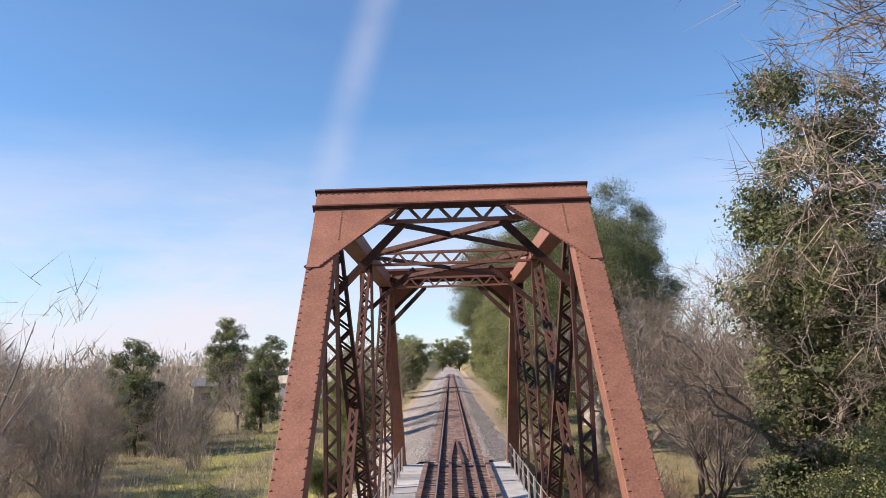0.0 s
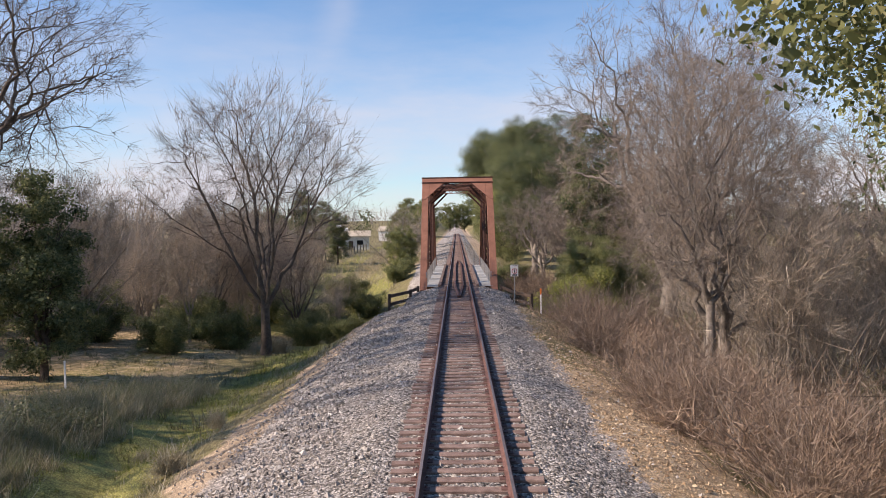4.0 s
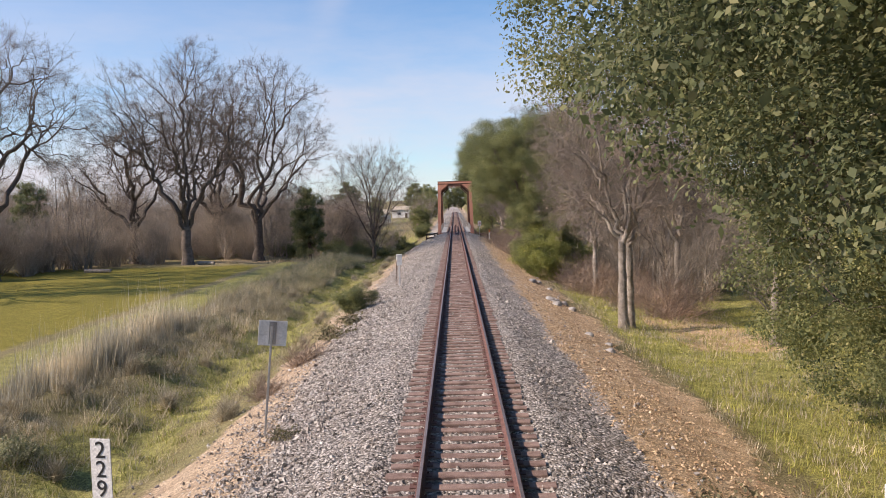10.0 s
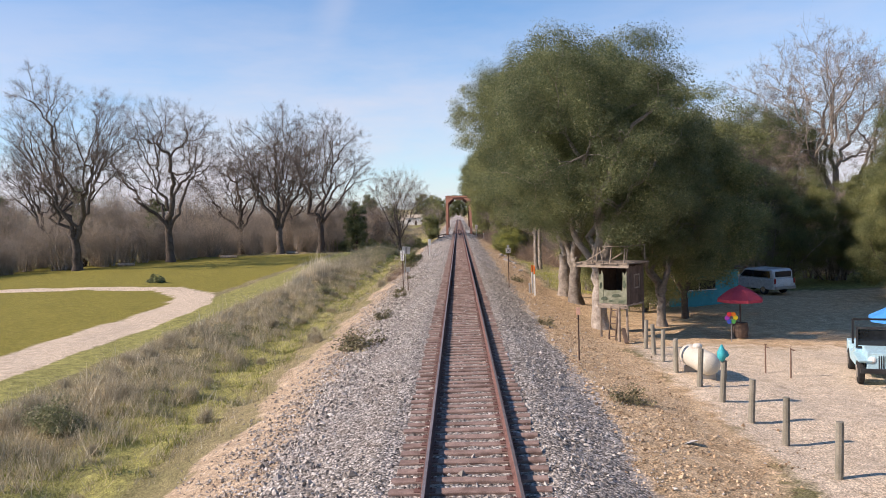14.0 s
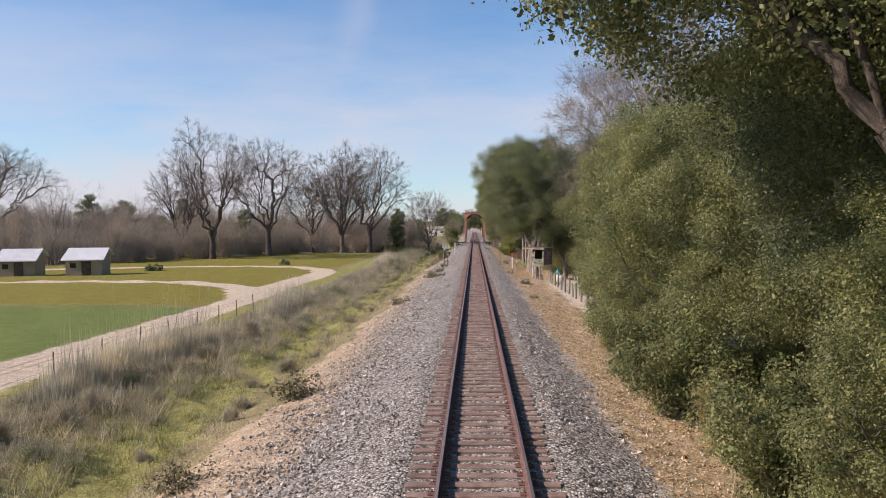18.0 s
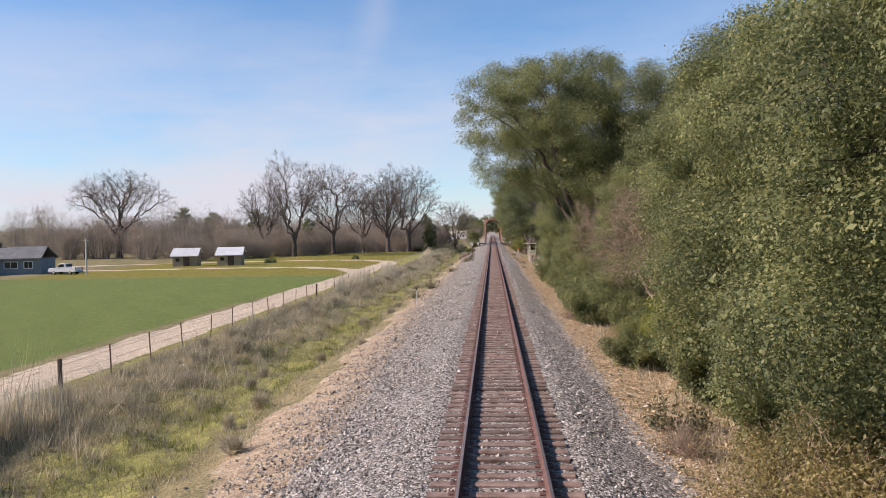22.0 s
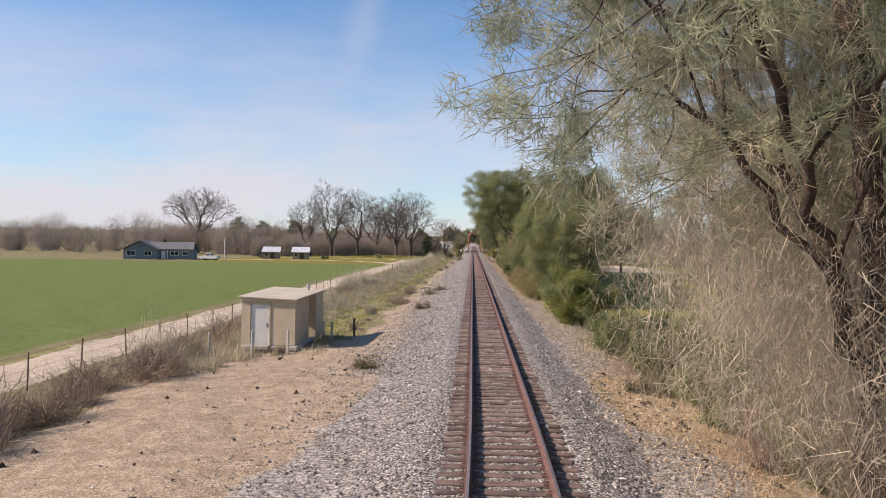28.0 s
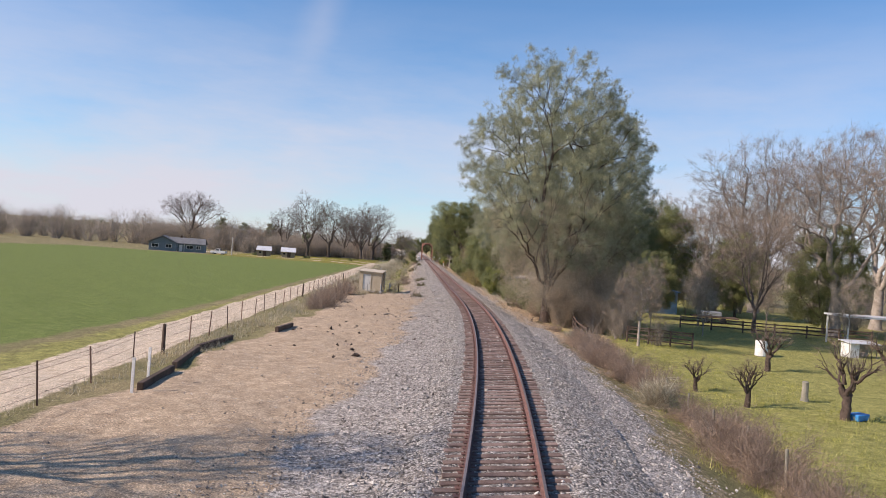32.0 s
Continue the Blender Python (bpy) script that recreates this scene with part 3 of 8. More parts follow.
def zones(x, y):
    """How much of each kind of cover lies at x, y."""
    u = x - mid(y)
    wob = 0.35 * np.sin(y * 0.45) + 0.25 * np.sin(y * 1.3 + 1)
    road = 1 - step(1.3, 2.0, road_distance(x, y))
    pad = step(-5, -3, -y - 197) * step(-12.5, -11.5, u + wob) * (1 - step(-3.2, -2.6, u))
    bank = step(-6.9, -6.0, u + wob) * (1 - step(-3, -2.5, u)) * (1 - step(80, 90, y))
    right = step(2.2, 3.0, u) * (1 - step(5.6, 7.2, u + wob)) * (1 - step(82, 92, y))
    yard = step(5, 7, u) * step(-82, -74, y) * (1 - step(-16, -8, y)) * (1 - step(38, 44, u))
    gravel = 1 - step(2.7, 3.6, np.abs(u) + 0.3 * wob - (u < 0) * (0.8 + 1.2 * step(-12, 8, y)))
    apron = step(4, 8, -y - 206) * step(-5.5, -4.4, u + wob) * (1 - step(4.2, 5.4, u + wob)) * 0.7 + step(-206, -200, y) * (1 - step(-158, -150, y)) * step(2, 3, u) * (1 - step(4.4, 5.6, u + wob)) * 0.55
    field = 1 - step(-21.5, -19.5, u)
    late = 1 - step(-60, -50, y)
    lawn = step(6.2, 7.5, u) * (1 - yard) * (1 - step(30, 60, y)) * (1 - step(45, 60, u))
    ditch = step(-12.5, -10.5, u) * (1 - step(-8.2, -7.2, u)) * (1 - step(-190, -200, -y))
    wet = (1 - step(-7, -6, u)) * step(80, 92, y) * step(-60, -45, x)
    verge = (1 - step(-16.2, -15.2, u)) * step(-20.5, -19, u) * 0.7
    return {"green": np.clip(lawn * 0.8 + ditch * 0.66 + wet * 0.35 * (1 - step(150, 170, y)) + verge, 0, 1), "olive": field * (1 - late) * (1 - step(50, 66, y)) * step(-75, -62, x),
            "crop": field * late * step(-115, -95, x), "litter": np.clip(right * step(-60, -50, y) * (1 - step(60, 75, y)) * 0.9 + pad * 0.6 + (1 - step(-16, -8, x)) * step(-40, -28, x) * step(56, 66, y) * (1 - step(104, 116, y)) * 0.55 + step(9, 9.8, u) * (1 - step(12.5, 15, u)) * step(6, 8, y) * (1 - step(16, 19, y)) + yard * (0.25 + 0.7 * step(-40, -34, y)) + right * (1 - step(-62, -50, y)) * step(-165, -150, y) * 0.62 + right * (1 - step(-200, -190, y)) * 0.5 + (1 - step(-206, -198, y)) * step(-236, -228, y) * step(3.6, 4.6, u) * (1 - step(9, 12, u)), 0, 1),
            "dirt": np.clip(bank + pad + right * 0.4 + step(124, 140, y) * (1 - step(4.5, 8, np.abs(x))) * 0.85, 0, 1), "sand": np.clip(road + yard * 0.8 * step(5.2, 6.8, u) * (1 - step(-38, -33, y)), 0, 1),
            "gravel": np.clip(gravel + apron + bank * 0.12 + right * 0.25, 0, 1)}


def axis_of(*spans):
    out = [spans[0][0]]
    for a, b, s in spans:
        out += list(np.linspace(a, b, max(1, int(round((b - a) / s))) + 1)[1:])
    return np.array(out)


GX = axis_of((-2500, -400, 150), (-400, -120, 14), (-120, -40, 3), (-40, -20, 1.0), (-20, 14, 0.4), (14, 40, 1.3), (40, 120, 5), (120, 400, 20), (400, 2500, 150))
GY = axis_of((-2500, -400, 150), (-400, -300, 10), (-300, 140, 0.9), (140, 300, 4), (300, 600, 20), (600, 2500, 120))
gxx, gyy = np.meshgrid(GX, GY)
gzz = ground_z(gxx.ravel(), gyy.ravel())
nx, ny = len(GX), len(GY)
idx = np.arange(nx * ny).reshape(ny, nx)
quads = np.stack([idx[:-1, :-1], idx[:-1, 1:], idx[1:, 1:], idx[1:, :-1]], -1).reshape(-1, 4)
ground = soup("ground", np.stack([gxx.ravel(), gyy.ravel(), gzz], 1), quads, M_ground, smooth=True)
tagged(ground, "open ground of dirt, dry grass, lawn and green crop", "ground", kind="structure")
for zone, weight in zones(gxx.ravel(), gyy.ravel()).items():
    layer = ground.data.attributes.new(zone, "FLOAT", "POINT")
    layer.data.foreach_set("value", weight.astype(np.float32))


# ---- track ----
def on_track(u, y, z=0.0):
    """A point u metres to the right of the middle line and z over the rail tops."""
    c = float(cant(np.array(y)))
    s = -2 * 0.00098 * max(-212.0 - y, 0.0)
    return Vector((float(mid(np.array(y))) + u * math.cos(c), y - u * -s * 0, z + u * math.sin(c)))


def heading(y):
    return math.degrees(-2 * 0.00098 * max(-212.0 - y, 0.0) * -1)


RAIL_SHAPE = ((-0.07, -0.172), (0.07, -0.172), (0.07, -0.162), (0.012, -0.145), (0.009, -0.045), (0.036, -0.036), (0.036, -0.006), (0.028, 0.0), (-0.028, 0.0),
              (-0.036, -0.006), (-0.036, -0.036), (-0.009, -0.045), (-0.012, -0.145), (-0.07, -0.162))


def sweep(shape, u, stations, lift=0.0):
    g, n = Geo(), len(shape)
    rows = []
    for y in stations:
        rows += [on_track(u + a, y, b + lift) for a, b in shape]
    faces = [(j * n + i, j * n + (i + 1) % n, (j + 1) * n + (i + 1) % n, (j + 1) * n + i) for j in range(len(stations) - 1) for i in range(n)]
    return g.add(rows, faces + [tuple(range(n)), tuple(reversed(range((len(stations) - 1) * n, len(stations) * n)))])


stations = list(np.linspace(-330, -200, 66)) + [-100, 0, 80, 130, 260, 400, 470]
track = thing("railway_track", "single rusty railway track on weathered timber ties", "railway track")
for side in (-1, 1):
    rail = part("rail", sweep(RAIL_SHAPE, side * 0.755, stations), M_rail, track, "brown rusty steel rail")
    part("rail_head", sweep(((-0.026, 0.0), (0.026, 0.0), (0.024, 0.003), (-0.024, 0.003)), side * 0.755, stations), M_head, rail, "worn shiny running surface")

rng = np.random.default_rng(7)
TIE = 0.495
tie_meshes = []
for k in range(6):
    g = Geo()
    n = 6
    xs = np.linspace(-1.3, 1.3, n)
    rows = []
    for x in xs:
        for a, b in ((-0.115, -0.2), (0.115, -0.2), (0.115, -0.012), (0.10, 0.0), (-0.10, 0.0), (-0.115, -0.012)):
            rows.append((x + rng.uniform(-0.012, 0.012), a + rng.uniform(-0.008, 0.008), b - 0.175 + rng.uniform(-0.006, 0.006)))
    faces = [(j * 6 + i, j * 6 + (i + 1) % 6, (j + 1) * 6 + (i + 1) % 6, (j + 1) * 6 + i) for j in range(n - 1) for i in range(6)]
    g.add(rows, faces + [tuple(range(6)), tuple(reversed(range((n - 1) * 6, n * 6)))])
    tie_meshes.append(g)
tie_data = [g.mesh("tie", M_tie) for g in tie_meshes]
plates, spare = Geo(), Geo()
count = 0
for i in range(-640, 948):
    y = i * TIE
    if 93.6 < y < 122.6:
        continue
    p = on_track(rng.uniform(-0.05, 0.05), y, 0)
    turn = rng.uniform(-0.8, 0.8) + heading(y)
    if -283 < y < -134 and count < 300:
        ob = new("tie", tie_data[int(rng.integers(6))])
        ob.parent = track
        ob.matrix_world = pose(p.x, p.y, p.z + rng.uniform(-0.012, 0.006), 0, -math.degrees(float(cant(np.array(y)))), turn)
        count += 1
    else:
        m = pose(p.x, p.y, p.z + rng.uniform(-0.012, 0.006), 0, -math.degrees(float(cant(np.array(y)))), turn)
        g = tie_meshes[int(rng.integers(6))]
        spare.add([m @ Vector(v) for v in g.v], g.f)
    for side in (-1, 1):
        q = on_track(side * 0.755, y, -0.168)
        plates.box((q.x, q.y, q.z), (0.34, 0.19, 0.018), turn)
        for s in (-0.1, 0.1):
            plates.box((q.x + s, q.y + 0.05, q.z + 0.02), (0.03, 0.03, 0.03), turn)
tagged(part("tie_bed", spare, M_tie, track), kind="stuff")
tagged(part("plate_work", plates, M_rail, track, "rusty tie plates and spikes"), kind="stuff")

# the ballast bed, heaped round the ties
BX = np.concatenate([np.linspace(-3.5, -1.25, 14), np.linspace(-1.05, 1.05, 9), np.linspace(1.25, 3.5, 14)])
BY = np.concatenate([np.arange(-330, 94.2, 0.22), ])
for name, by in (("ballast_bed", BY), ("ballast_bed_beyond", np.arange(122.3, 470, 0.7))):
    bx, byy = np.meshgrid(BX, by)
    bx, byy = bx.ravel(), byy.ravel()
    side = np.abs(bx)
    top = np.where(side < 1.75, -0.235, -0.235 - (side - 1.75) * 0.26)
    top += np.where(side < 1.2, 0.022, 0.03 * np.exp(-((side - 1.5) / 0.25) ** 2))
    top += rng.normal(0, 0.014, top.shape) + 0.03 * np.sin(byy * 0.8 + bx) * np.clip(side - 1.4, 0, 1)
    top = np.where(side > 3.4, -0.95, top)
    ang = cant(byy)
    pts = np.stack([mid(byy) + bx, byy, top + np.sin(ang) * np.clip(bx, -2.4, 2.4)], 1)
    ids = np.arange(len(bx)).reshape(len(by), len(BX))
    q = np.stack([ids[:-1, :-1], ids[:-1, 1:], ids[1:, 1:], ids[1:, :-1]], -1).reshape(-1, 4)
    tagged(soup(name, pts, q, M_ballast), "bed of grey crushed-stone ballast under the track", "ballast", kind="structure")


def stones(name, n, y0, y1, spread, size, mat, label, base=None, skew=0.0):
    """Loose stones of eight faces each, strewn along the track."""
    y = rng.uniform(y0, y1, n)
    u = rng.normal(0, 1, n) * spread + skew
    if base is None:
        side = np.abs(u)
        z = np.where(side < 1.75, -0.235, -0.235 - (side - 1.75) * 0.26) + np.sin(cant(y)) * np.clip(u, -2.4, 2.4)
        z = np.where(side < 1.32, z - 0.005, z)
        z = np.maximum(z, ground_z(u + mid(y), y) + 0.01 - 0.3 * (side < 1.4))
    else:
        z = ground_z(u + mid(y), y)
    s = size * rng.lognormal(0, 0.35, n)
    o = np.array(((1, 0, 0), (-1, 0, 0), (0, 1, 0), (0, -1, 0), (0, 0, 0.8), (0, 0, -0.8)))
    v = o[None] * rng.uniform(0.6, 1.3, (n, 6, 1)) + rng.normal(0, 0.22, (n, 6, 3))
    a = rng.uniform(0, 6.28, n)
    c, sn = np.cos(a)[:, None], np.sin(a)[:, None]
    v = np.stack([v[..., 0] * c - v[..., 1] * sn, v[..., 0] * sn + v[..., 1] * c, v[..., 2]], -1) * s[:, None, None]
    v += np.stack([u + mid(y), y, z + s * 0.25], 1)[:, None]
    f = np.array(((0, 2, 4), (2, 1, 4), (1, 3, 4), (3, 0, 4), (2, 0, 5), (0, 3, 5)))
    faces = (f[None] + 6 * np.arange(n)[:, None, None]).reshape(-1, 3)
    ob = soup(name, v.reshape(-1, 3), faces, mat)
    return tagged(ob, label, "stones", kind="stuff")


# ---- trees ----
def tubes(lines, sides):
    """Tapered skins round many bent lines at once; sides: corners by level."""
    vs, fs, k = [], [], 0
    groups = {}
    for pts, rads, level in lines:
        groups.setdefault((len(pts), sides[min(level, len(sides) - 1)]), []).append((pts, rads))
    for (m, n), some in groups.items():
        p = np.array([s[0] for s in some], float)
        rad = np.array([s[1] for s in some], float)[..., None, None]
        d = np.gradient(p, axis=1)
        d /= np.maximum(np.linalg.norm(d, axis=2, keepdims=True), 1e-6)
        ref = np.where(np.abs(d[:, :1, 2:3]) > 0.8, np.array((1.0, 0.1, 0)), np.array((0, 0.1, 1.0)))
        a = np.cross(d, np.broadcast_to(ref, d.shape))
        a /= np.maximum(np.linalg.norm(a, axis=2, keepdims=True), 1e-6)
        b = np.cross(d, a)
        t = np.arange(n) * 2 * np.pi / n
        ring = a[:, :, None] * np.cos(t)[:, None] + b[:, :, None] * np.sin(t)[:, None]
        v = p[:, :, None] + ring * rad
        i, j = np.arange(n), np.arange(m - 1)[:, None] * n
        f = np.stack([j + i, j + (i + 1) % n, j + n + (i + 1) % n, j + n + i], -1).reshape(-1, 4)
        fs.append((f[None] + k + m * n * np.arange(len(some))[:, None, None]).reshape(-1, 4))
        vs.append(v.reshape(-1, 3))
        k += m * n * len(some)
    return np.concatenate(vs), np.concatenate(fs)


def leaves(centres, radii, n, size, seed, flat=0.8, hollow=0.55, long=1.7):
    """Small pointed leaves round many clumps, thick towards each clump's skin."""
    g = np.random.default_rng(seed)
    centres, radii = np.asarray(centres, float), np.asarray(radii, float)
    pick = g.choice(len(centres), n, p=radii ** 2 / (radii ** 2).sum())
    d = g.normal(0, 1, (n, 3))
    d /= np.linalg.norm(d, axis=1, keepdims=True)
    rad = radii[pick] * (hollow + (1 - hollow) * g.random(n) ** 0.6) * g.uniform(0.8, 1.2, n)
    c = centres[pick] + d * rad[:, None] * np.array((1, 1, flat))
    face = d + g.normal(0, 0.6, (n, 3)) + np.array((0, 0, 0.5))
    face /= np.linalg.norm(face, axis=1, keepdims=True)
    a = np.cross(face, g.normal(0, 1, (n, 3)))
    a /= np.maximum(np.linalg.norm(a, axis=1, keepdims=True), 1e-5)
    b = np.cross(face, a)
    s = (size * g.lognormal(0, 0.3, n))[:, None]
    a, b = a * s * long * 0.5, b * s * 0.5
    v = np.stack([c - a, c - a * 0.1 + b, c + a, c - a * 0.1 - b], 1)
    return v.reshape(-1, 3), np.arange(4 * n).reshape(-1, 4)


def slivers(starts, ways, n, long, wide, seed, loose=0.7, rise=0.02, scatter=0.15):
    """Thin twigs or needles, three corners each, that start near the given points and follow their ways."""
    g = np.random.default_rng(seed)
    starts, ways = np.asarray(starts, float), np.asarray(ways, float)
    k = g.integers(0, len(starts), n)
    d = ways[k] + g.normal(0, loose, (n, 3)) + np.array((0, 0, rise))
    d /= np.maximum(np.linalg.norm(d, axis=1, keepdims=True), 1e-5)
    p = starts[k] + g.normal(0, scatter, (n, 3))
    s = np.cross(d, g.normal(0, 1, (n, 3)))
    s /= np.maximum(np.linalg.norm(s, axis=1, keepdims=True), 1e-5)
    le = (long * g.lognormal(0, 0.4, n))[:, None]
    v = np.stack([p - s * wide / 2, p + s * wide / 2, p + d * le], 1)
    return v.reshape(-1, 3), np.arange(3 * n).reshape(-1, 3)


def crown_points(seed, n, crown, lobes, low=-0.6, lobe=0.4, inner=0.12, skew=(0, 0), core=0.5):
    """Points that fill the rounded lobes of an uneven crown; crown: (height of its middle, half width, half height)."""
    g = np.random.default_rng(seed)
    cz, rx, rz = crown
    axes = np.array((rx, rx, rz))
    cs, rs = [], []
    for i in range(lobes):
        z = low + (0.96 - low) * (i + 0.5) / lobes + g.uniform(-0.06, 0.06)
        w, a = math.sqrt(max(0.02, 1 - min(1, z * z))), i * 2.4 + g.uniform(-0.5, 0.5)
        r = lobe * g.uniform(0.7, 1.3)
        k = (1 - 0.8 * r) * g.uniform(0.82, 1.06)
        cs.append((w * math.cos(a) * k, w * math.sin(a) * k, z * k))
        rs.append(r)
    cs, rs = np.array(cs), np.array(rs)
    out = []
    while len(out) < n:
        i = g.choice(lobes, p=rs ** 2 / (rs ** 2).sum())
        d = g.normal(0, 1, 3)
        d /= np.linalg.norm(d)
        p = cs[i] + d * rs[i] * (core + (1 - core) * g.random() ** 0.5)
        deep = (np.linalg.norm(p - cs, axis=1) / rs).min() < 0.45 or np.linalg.norm(p) < 0.3
        if p[2] < low - 0.12 or (deep and g.random() > inner):
            continue
        out.append(p)
    p = np.array(out) * axes
    lean = 0.5 + 0.5 * p[:, 2:3] / rz
    return p + np.array((0, 0, cz)) + lean * np.array((skew[0], skew[1], 0))


def skeleton(seed, tips, fork, girth, wander=0.1, first=5, reach=0.42, foot=(0, 0), sag=0.0):
    """A trunk to the fork and limbs that part again and again until each reaches its tip: bent lines with radii and levels, and the outer ends."""
    g = np.random.default_rng(seed)
    r = random.Random(seed)
    lines, ends = [], []
    total = len(tips)

    def bent(p, q, d, r0, r1, level, n):
        p, q, d = np.asarray(p), np.asarray(q), np.asarray(d)
        long = np.linalg.norm(q - p)
        pts = []
        for i in range(n + 1):
            t = i / n
            base = p + (q - p) * t + (d * long - (q - p)) * (t * (1 - t) ** 2)
            bend = g.normal(0, wander * long * 0.5, 3) * math.sin(math.pi * t) if level else 0
            pts.append(base + bend - np.array((0, 0, sag * long * t * (1 - t))))
        lines.append(([tuple(v) for v in pts], [r0 + (r1 - r0) * i / n for i in range(n + 1)], level))
        way = pts[-1] - pts[-2]
        return way / max(1e-6, np.linalg.norm(way))

    def split(ids, k):
        q = tips[ids]
        seeds = [int(r.random() * len(ids))]
        dist = np.linalg.norm(q - q[seeds[0]], axis=1)
        while len(seeds) < min(k, len(ids)):
            seeds.append(int(np.argmax(dist)))
            dist = np.minimum(dist, np.linalg.norm(q - q[seeds[-1]], axis=1))
        own = np.argmin(np.linalg.norm(q[:, None] - q[seeds][None], axis=2), axis=1)
        return [ids[own == i] for i in range(len(seeds)) if (own == i).any()]

    def grow(p, d, ids, rad, level):
        if len(ids) == 1:
            way = bent(p, tips[ids[0]], d, rad, max(0.004, rad * 0.35), min(level, 5), 3)
            ends.append((lines[-1][0][-1], way))
            ends.append((lines[-1][0][-2], way))
            return
        c = tips[ids].mean(0)
        e = np.asarray(p) + (c - np.asarray(p)) * reach * r.uniform(0.75, 1.25)
        out = max(0.006, girth * 0.85 * (len(ids) / total) ** 0.5)
        way = bent(p, e, d, max(rad, out), out, min(level, 5), 5 if level < 3 else 3)
        for part_ids in split(ids, 2 if r.random() < 0.6 else 3):
            to = tips[part_ids].mean(0) - e
            to = to / max(1e-6, np.linalg.norm(to))
            go = way * 0.55 + to * 0.45
            grow(e, go / np.linalg.norm(go), part_ids, max(0.006, girth * 0.85 * (len(part_ids) / total) ** 0.5), level + 1)

    top = np.array((tips[:, 0].mean() * 0.25 + foot[0], tips[:, 1].mean() * 0.25 + foot[1], fork))
    pts, rads = [], []
    for i in range(9):
        t = i / 8
        pts.append(tuple(np.array((0, 0, -0.25)) + (top - np.array((0, 0, -0.25))) * t + g.normal(0, 0.07 * girth, 3) * np.array((1, 1, 0)) * (0 < i)))
        rads.append(girth * (1.5 if i == 0 else 1.2 if i == 1 else 1.06 - 0.3 * t))
    lines.append((pts, rads, 0))
    top = np.array(pts[-1])
    for ids in split(np.arange(total), first):
        to = tips[ids].mean(0) - top
        to = to / np.linalg.norm(to) * 0.75 + np.array((0, 0, 0.5))
        grow(top - np.array((0, 0, 0.9 * girth)), to / np.linalg.norm(to), ids, girth * 0.95 * (len(ids) / total) ** 0.4, 1)
    return lines, ends


def bare_tree(name, label, seed, crown, fork, girth, tips, bark, twig, n_twigs=9000, long=0.6, wide=0.018, lobes=14, lobe=0.42, low=-0.45, wander=0.12, first=5, reach=0.42, litter=None, sides=(10, 7, 6, 4, 3, 3), loose=0.7, sag=0.0, core=0.3, skew=(0, 0)):
    """A leafless tree: trunk, limbs that fill an uneven crown, and a haze of fine twigs at their ends."""
    points = crown_points(seed, tips, crown, lobes, low, lobe, 0.5, skew, core)
    lines, ends = skeleton(seed, points, fork, girth, wander, first, reach, sag=sag)
    root = thing(name, label, "tree")
    v, f = tubes([s for s in lines if s[2] == 0], sides)
    soup("trunk", v + np.random.default_rng(seed).normal(0, 0.03 * girth, v.shape), f, bark, root, True)
    v, f = tubes([s for s in lines if s[2] > 0], sides)
    tagged(soup("branchwork", v, f, bark, root, True), kind="stuff")
    v, f = slivers([t[0] for t in ends], [t[1] for t in ends], n_twigs, long, wide, seed, loose, 0.05, 0.1)
    tagged(soup("crown", v, f, twig, root), "haze of fine bare twigs")
    if litter:
        v, f = leaves([t[0] for t in ends], [0.5] * len(ends), litter, 0.045, seed)
        tagged(soup("dead_leaves", v, f, M_dryleaf, root), "a few clinging brown leaves")
    return root


def leafy_tree(name, label, seed, fork, girth, crown, clumps, clump, n_leaves, size, leaf, bark, lobes=16, lobe=0.42, low=-0.75, skew=(0, 0), inner=0.16, flat=0.72, hollow=0.25):
    """An evergreen: trunk, limbs that run out to sprays of leaves, and the sprays, heaped in the rounded lobes of its crown."""
    points = crown_points(seed, clumps, crown, lobes, low, lobe, inner, skew, 0.72)
    g = np.random.default_rng(seed)
    radii = clump * g.lognormal(0, 0.28, clumps)
    lines, ends = skeleton(seed, points[::3], fork, girth, 0.1, 4, 0.45)
    root = thing(name, label, "tree")
    v, f = tubes([s for s in lines if s[2] == 0], (14,))
    soup("trunk", v + g.normal(0, 0.05 * girth, v.shape), f, bark, root, True)
    v, f = tubes([s for s in lines if s[2] > 0], (9, 7, 6, 4, 3, 3))
    tagged(soup("branchwork", v, f, bark, root, True), kind="stuff")
    v, f = leaves(points, radii, n_leaves, size, seed, flat, hollow)
    v[:, 2] = np.maximum(v[:, 2], 0.05)
    tagged(soup("crown", v, f, leaf, root), "dense crown of small leaves in rounded masses")
    return root


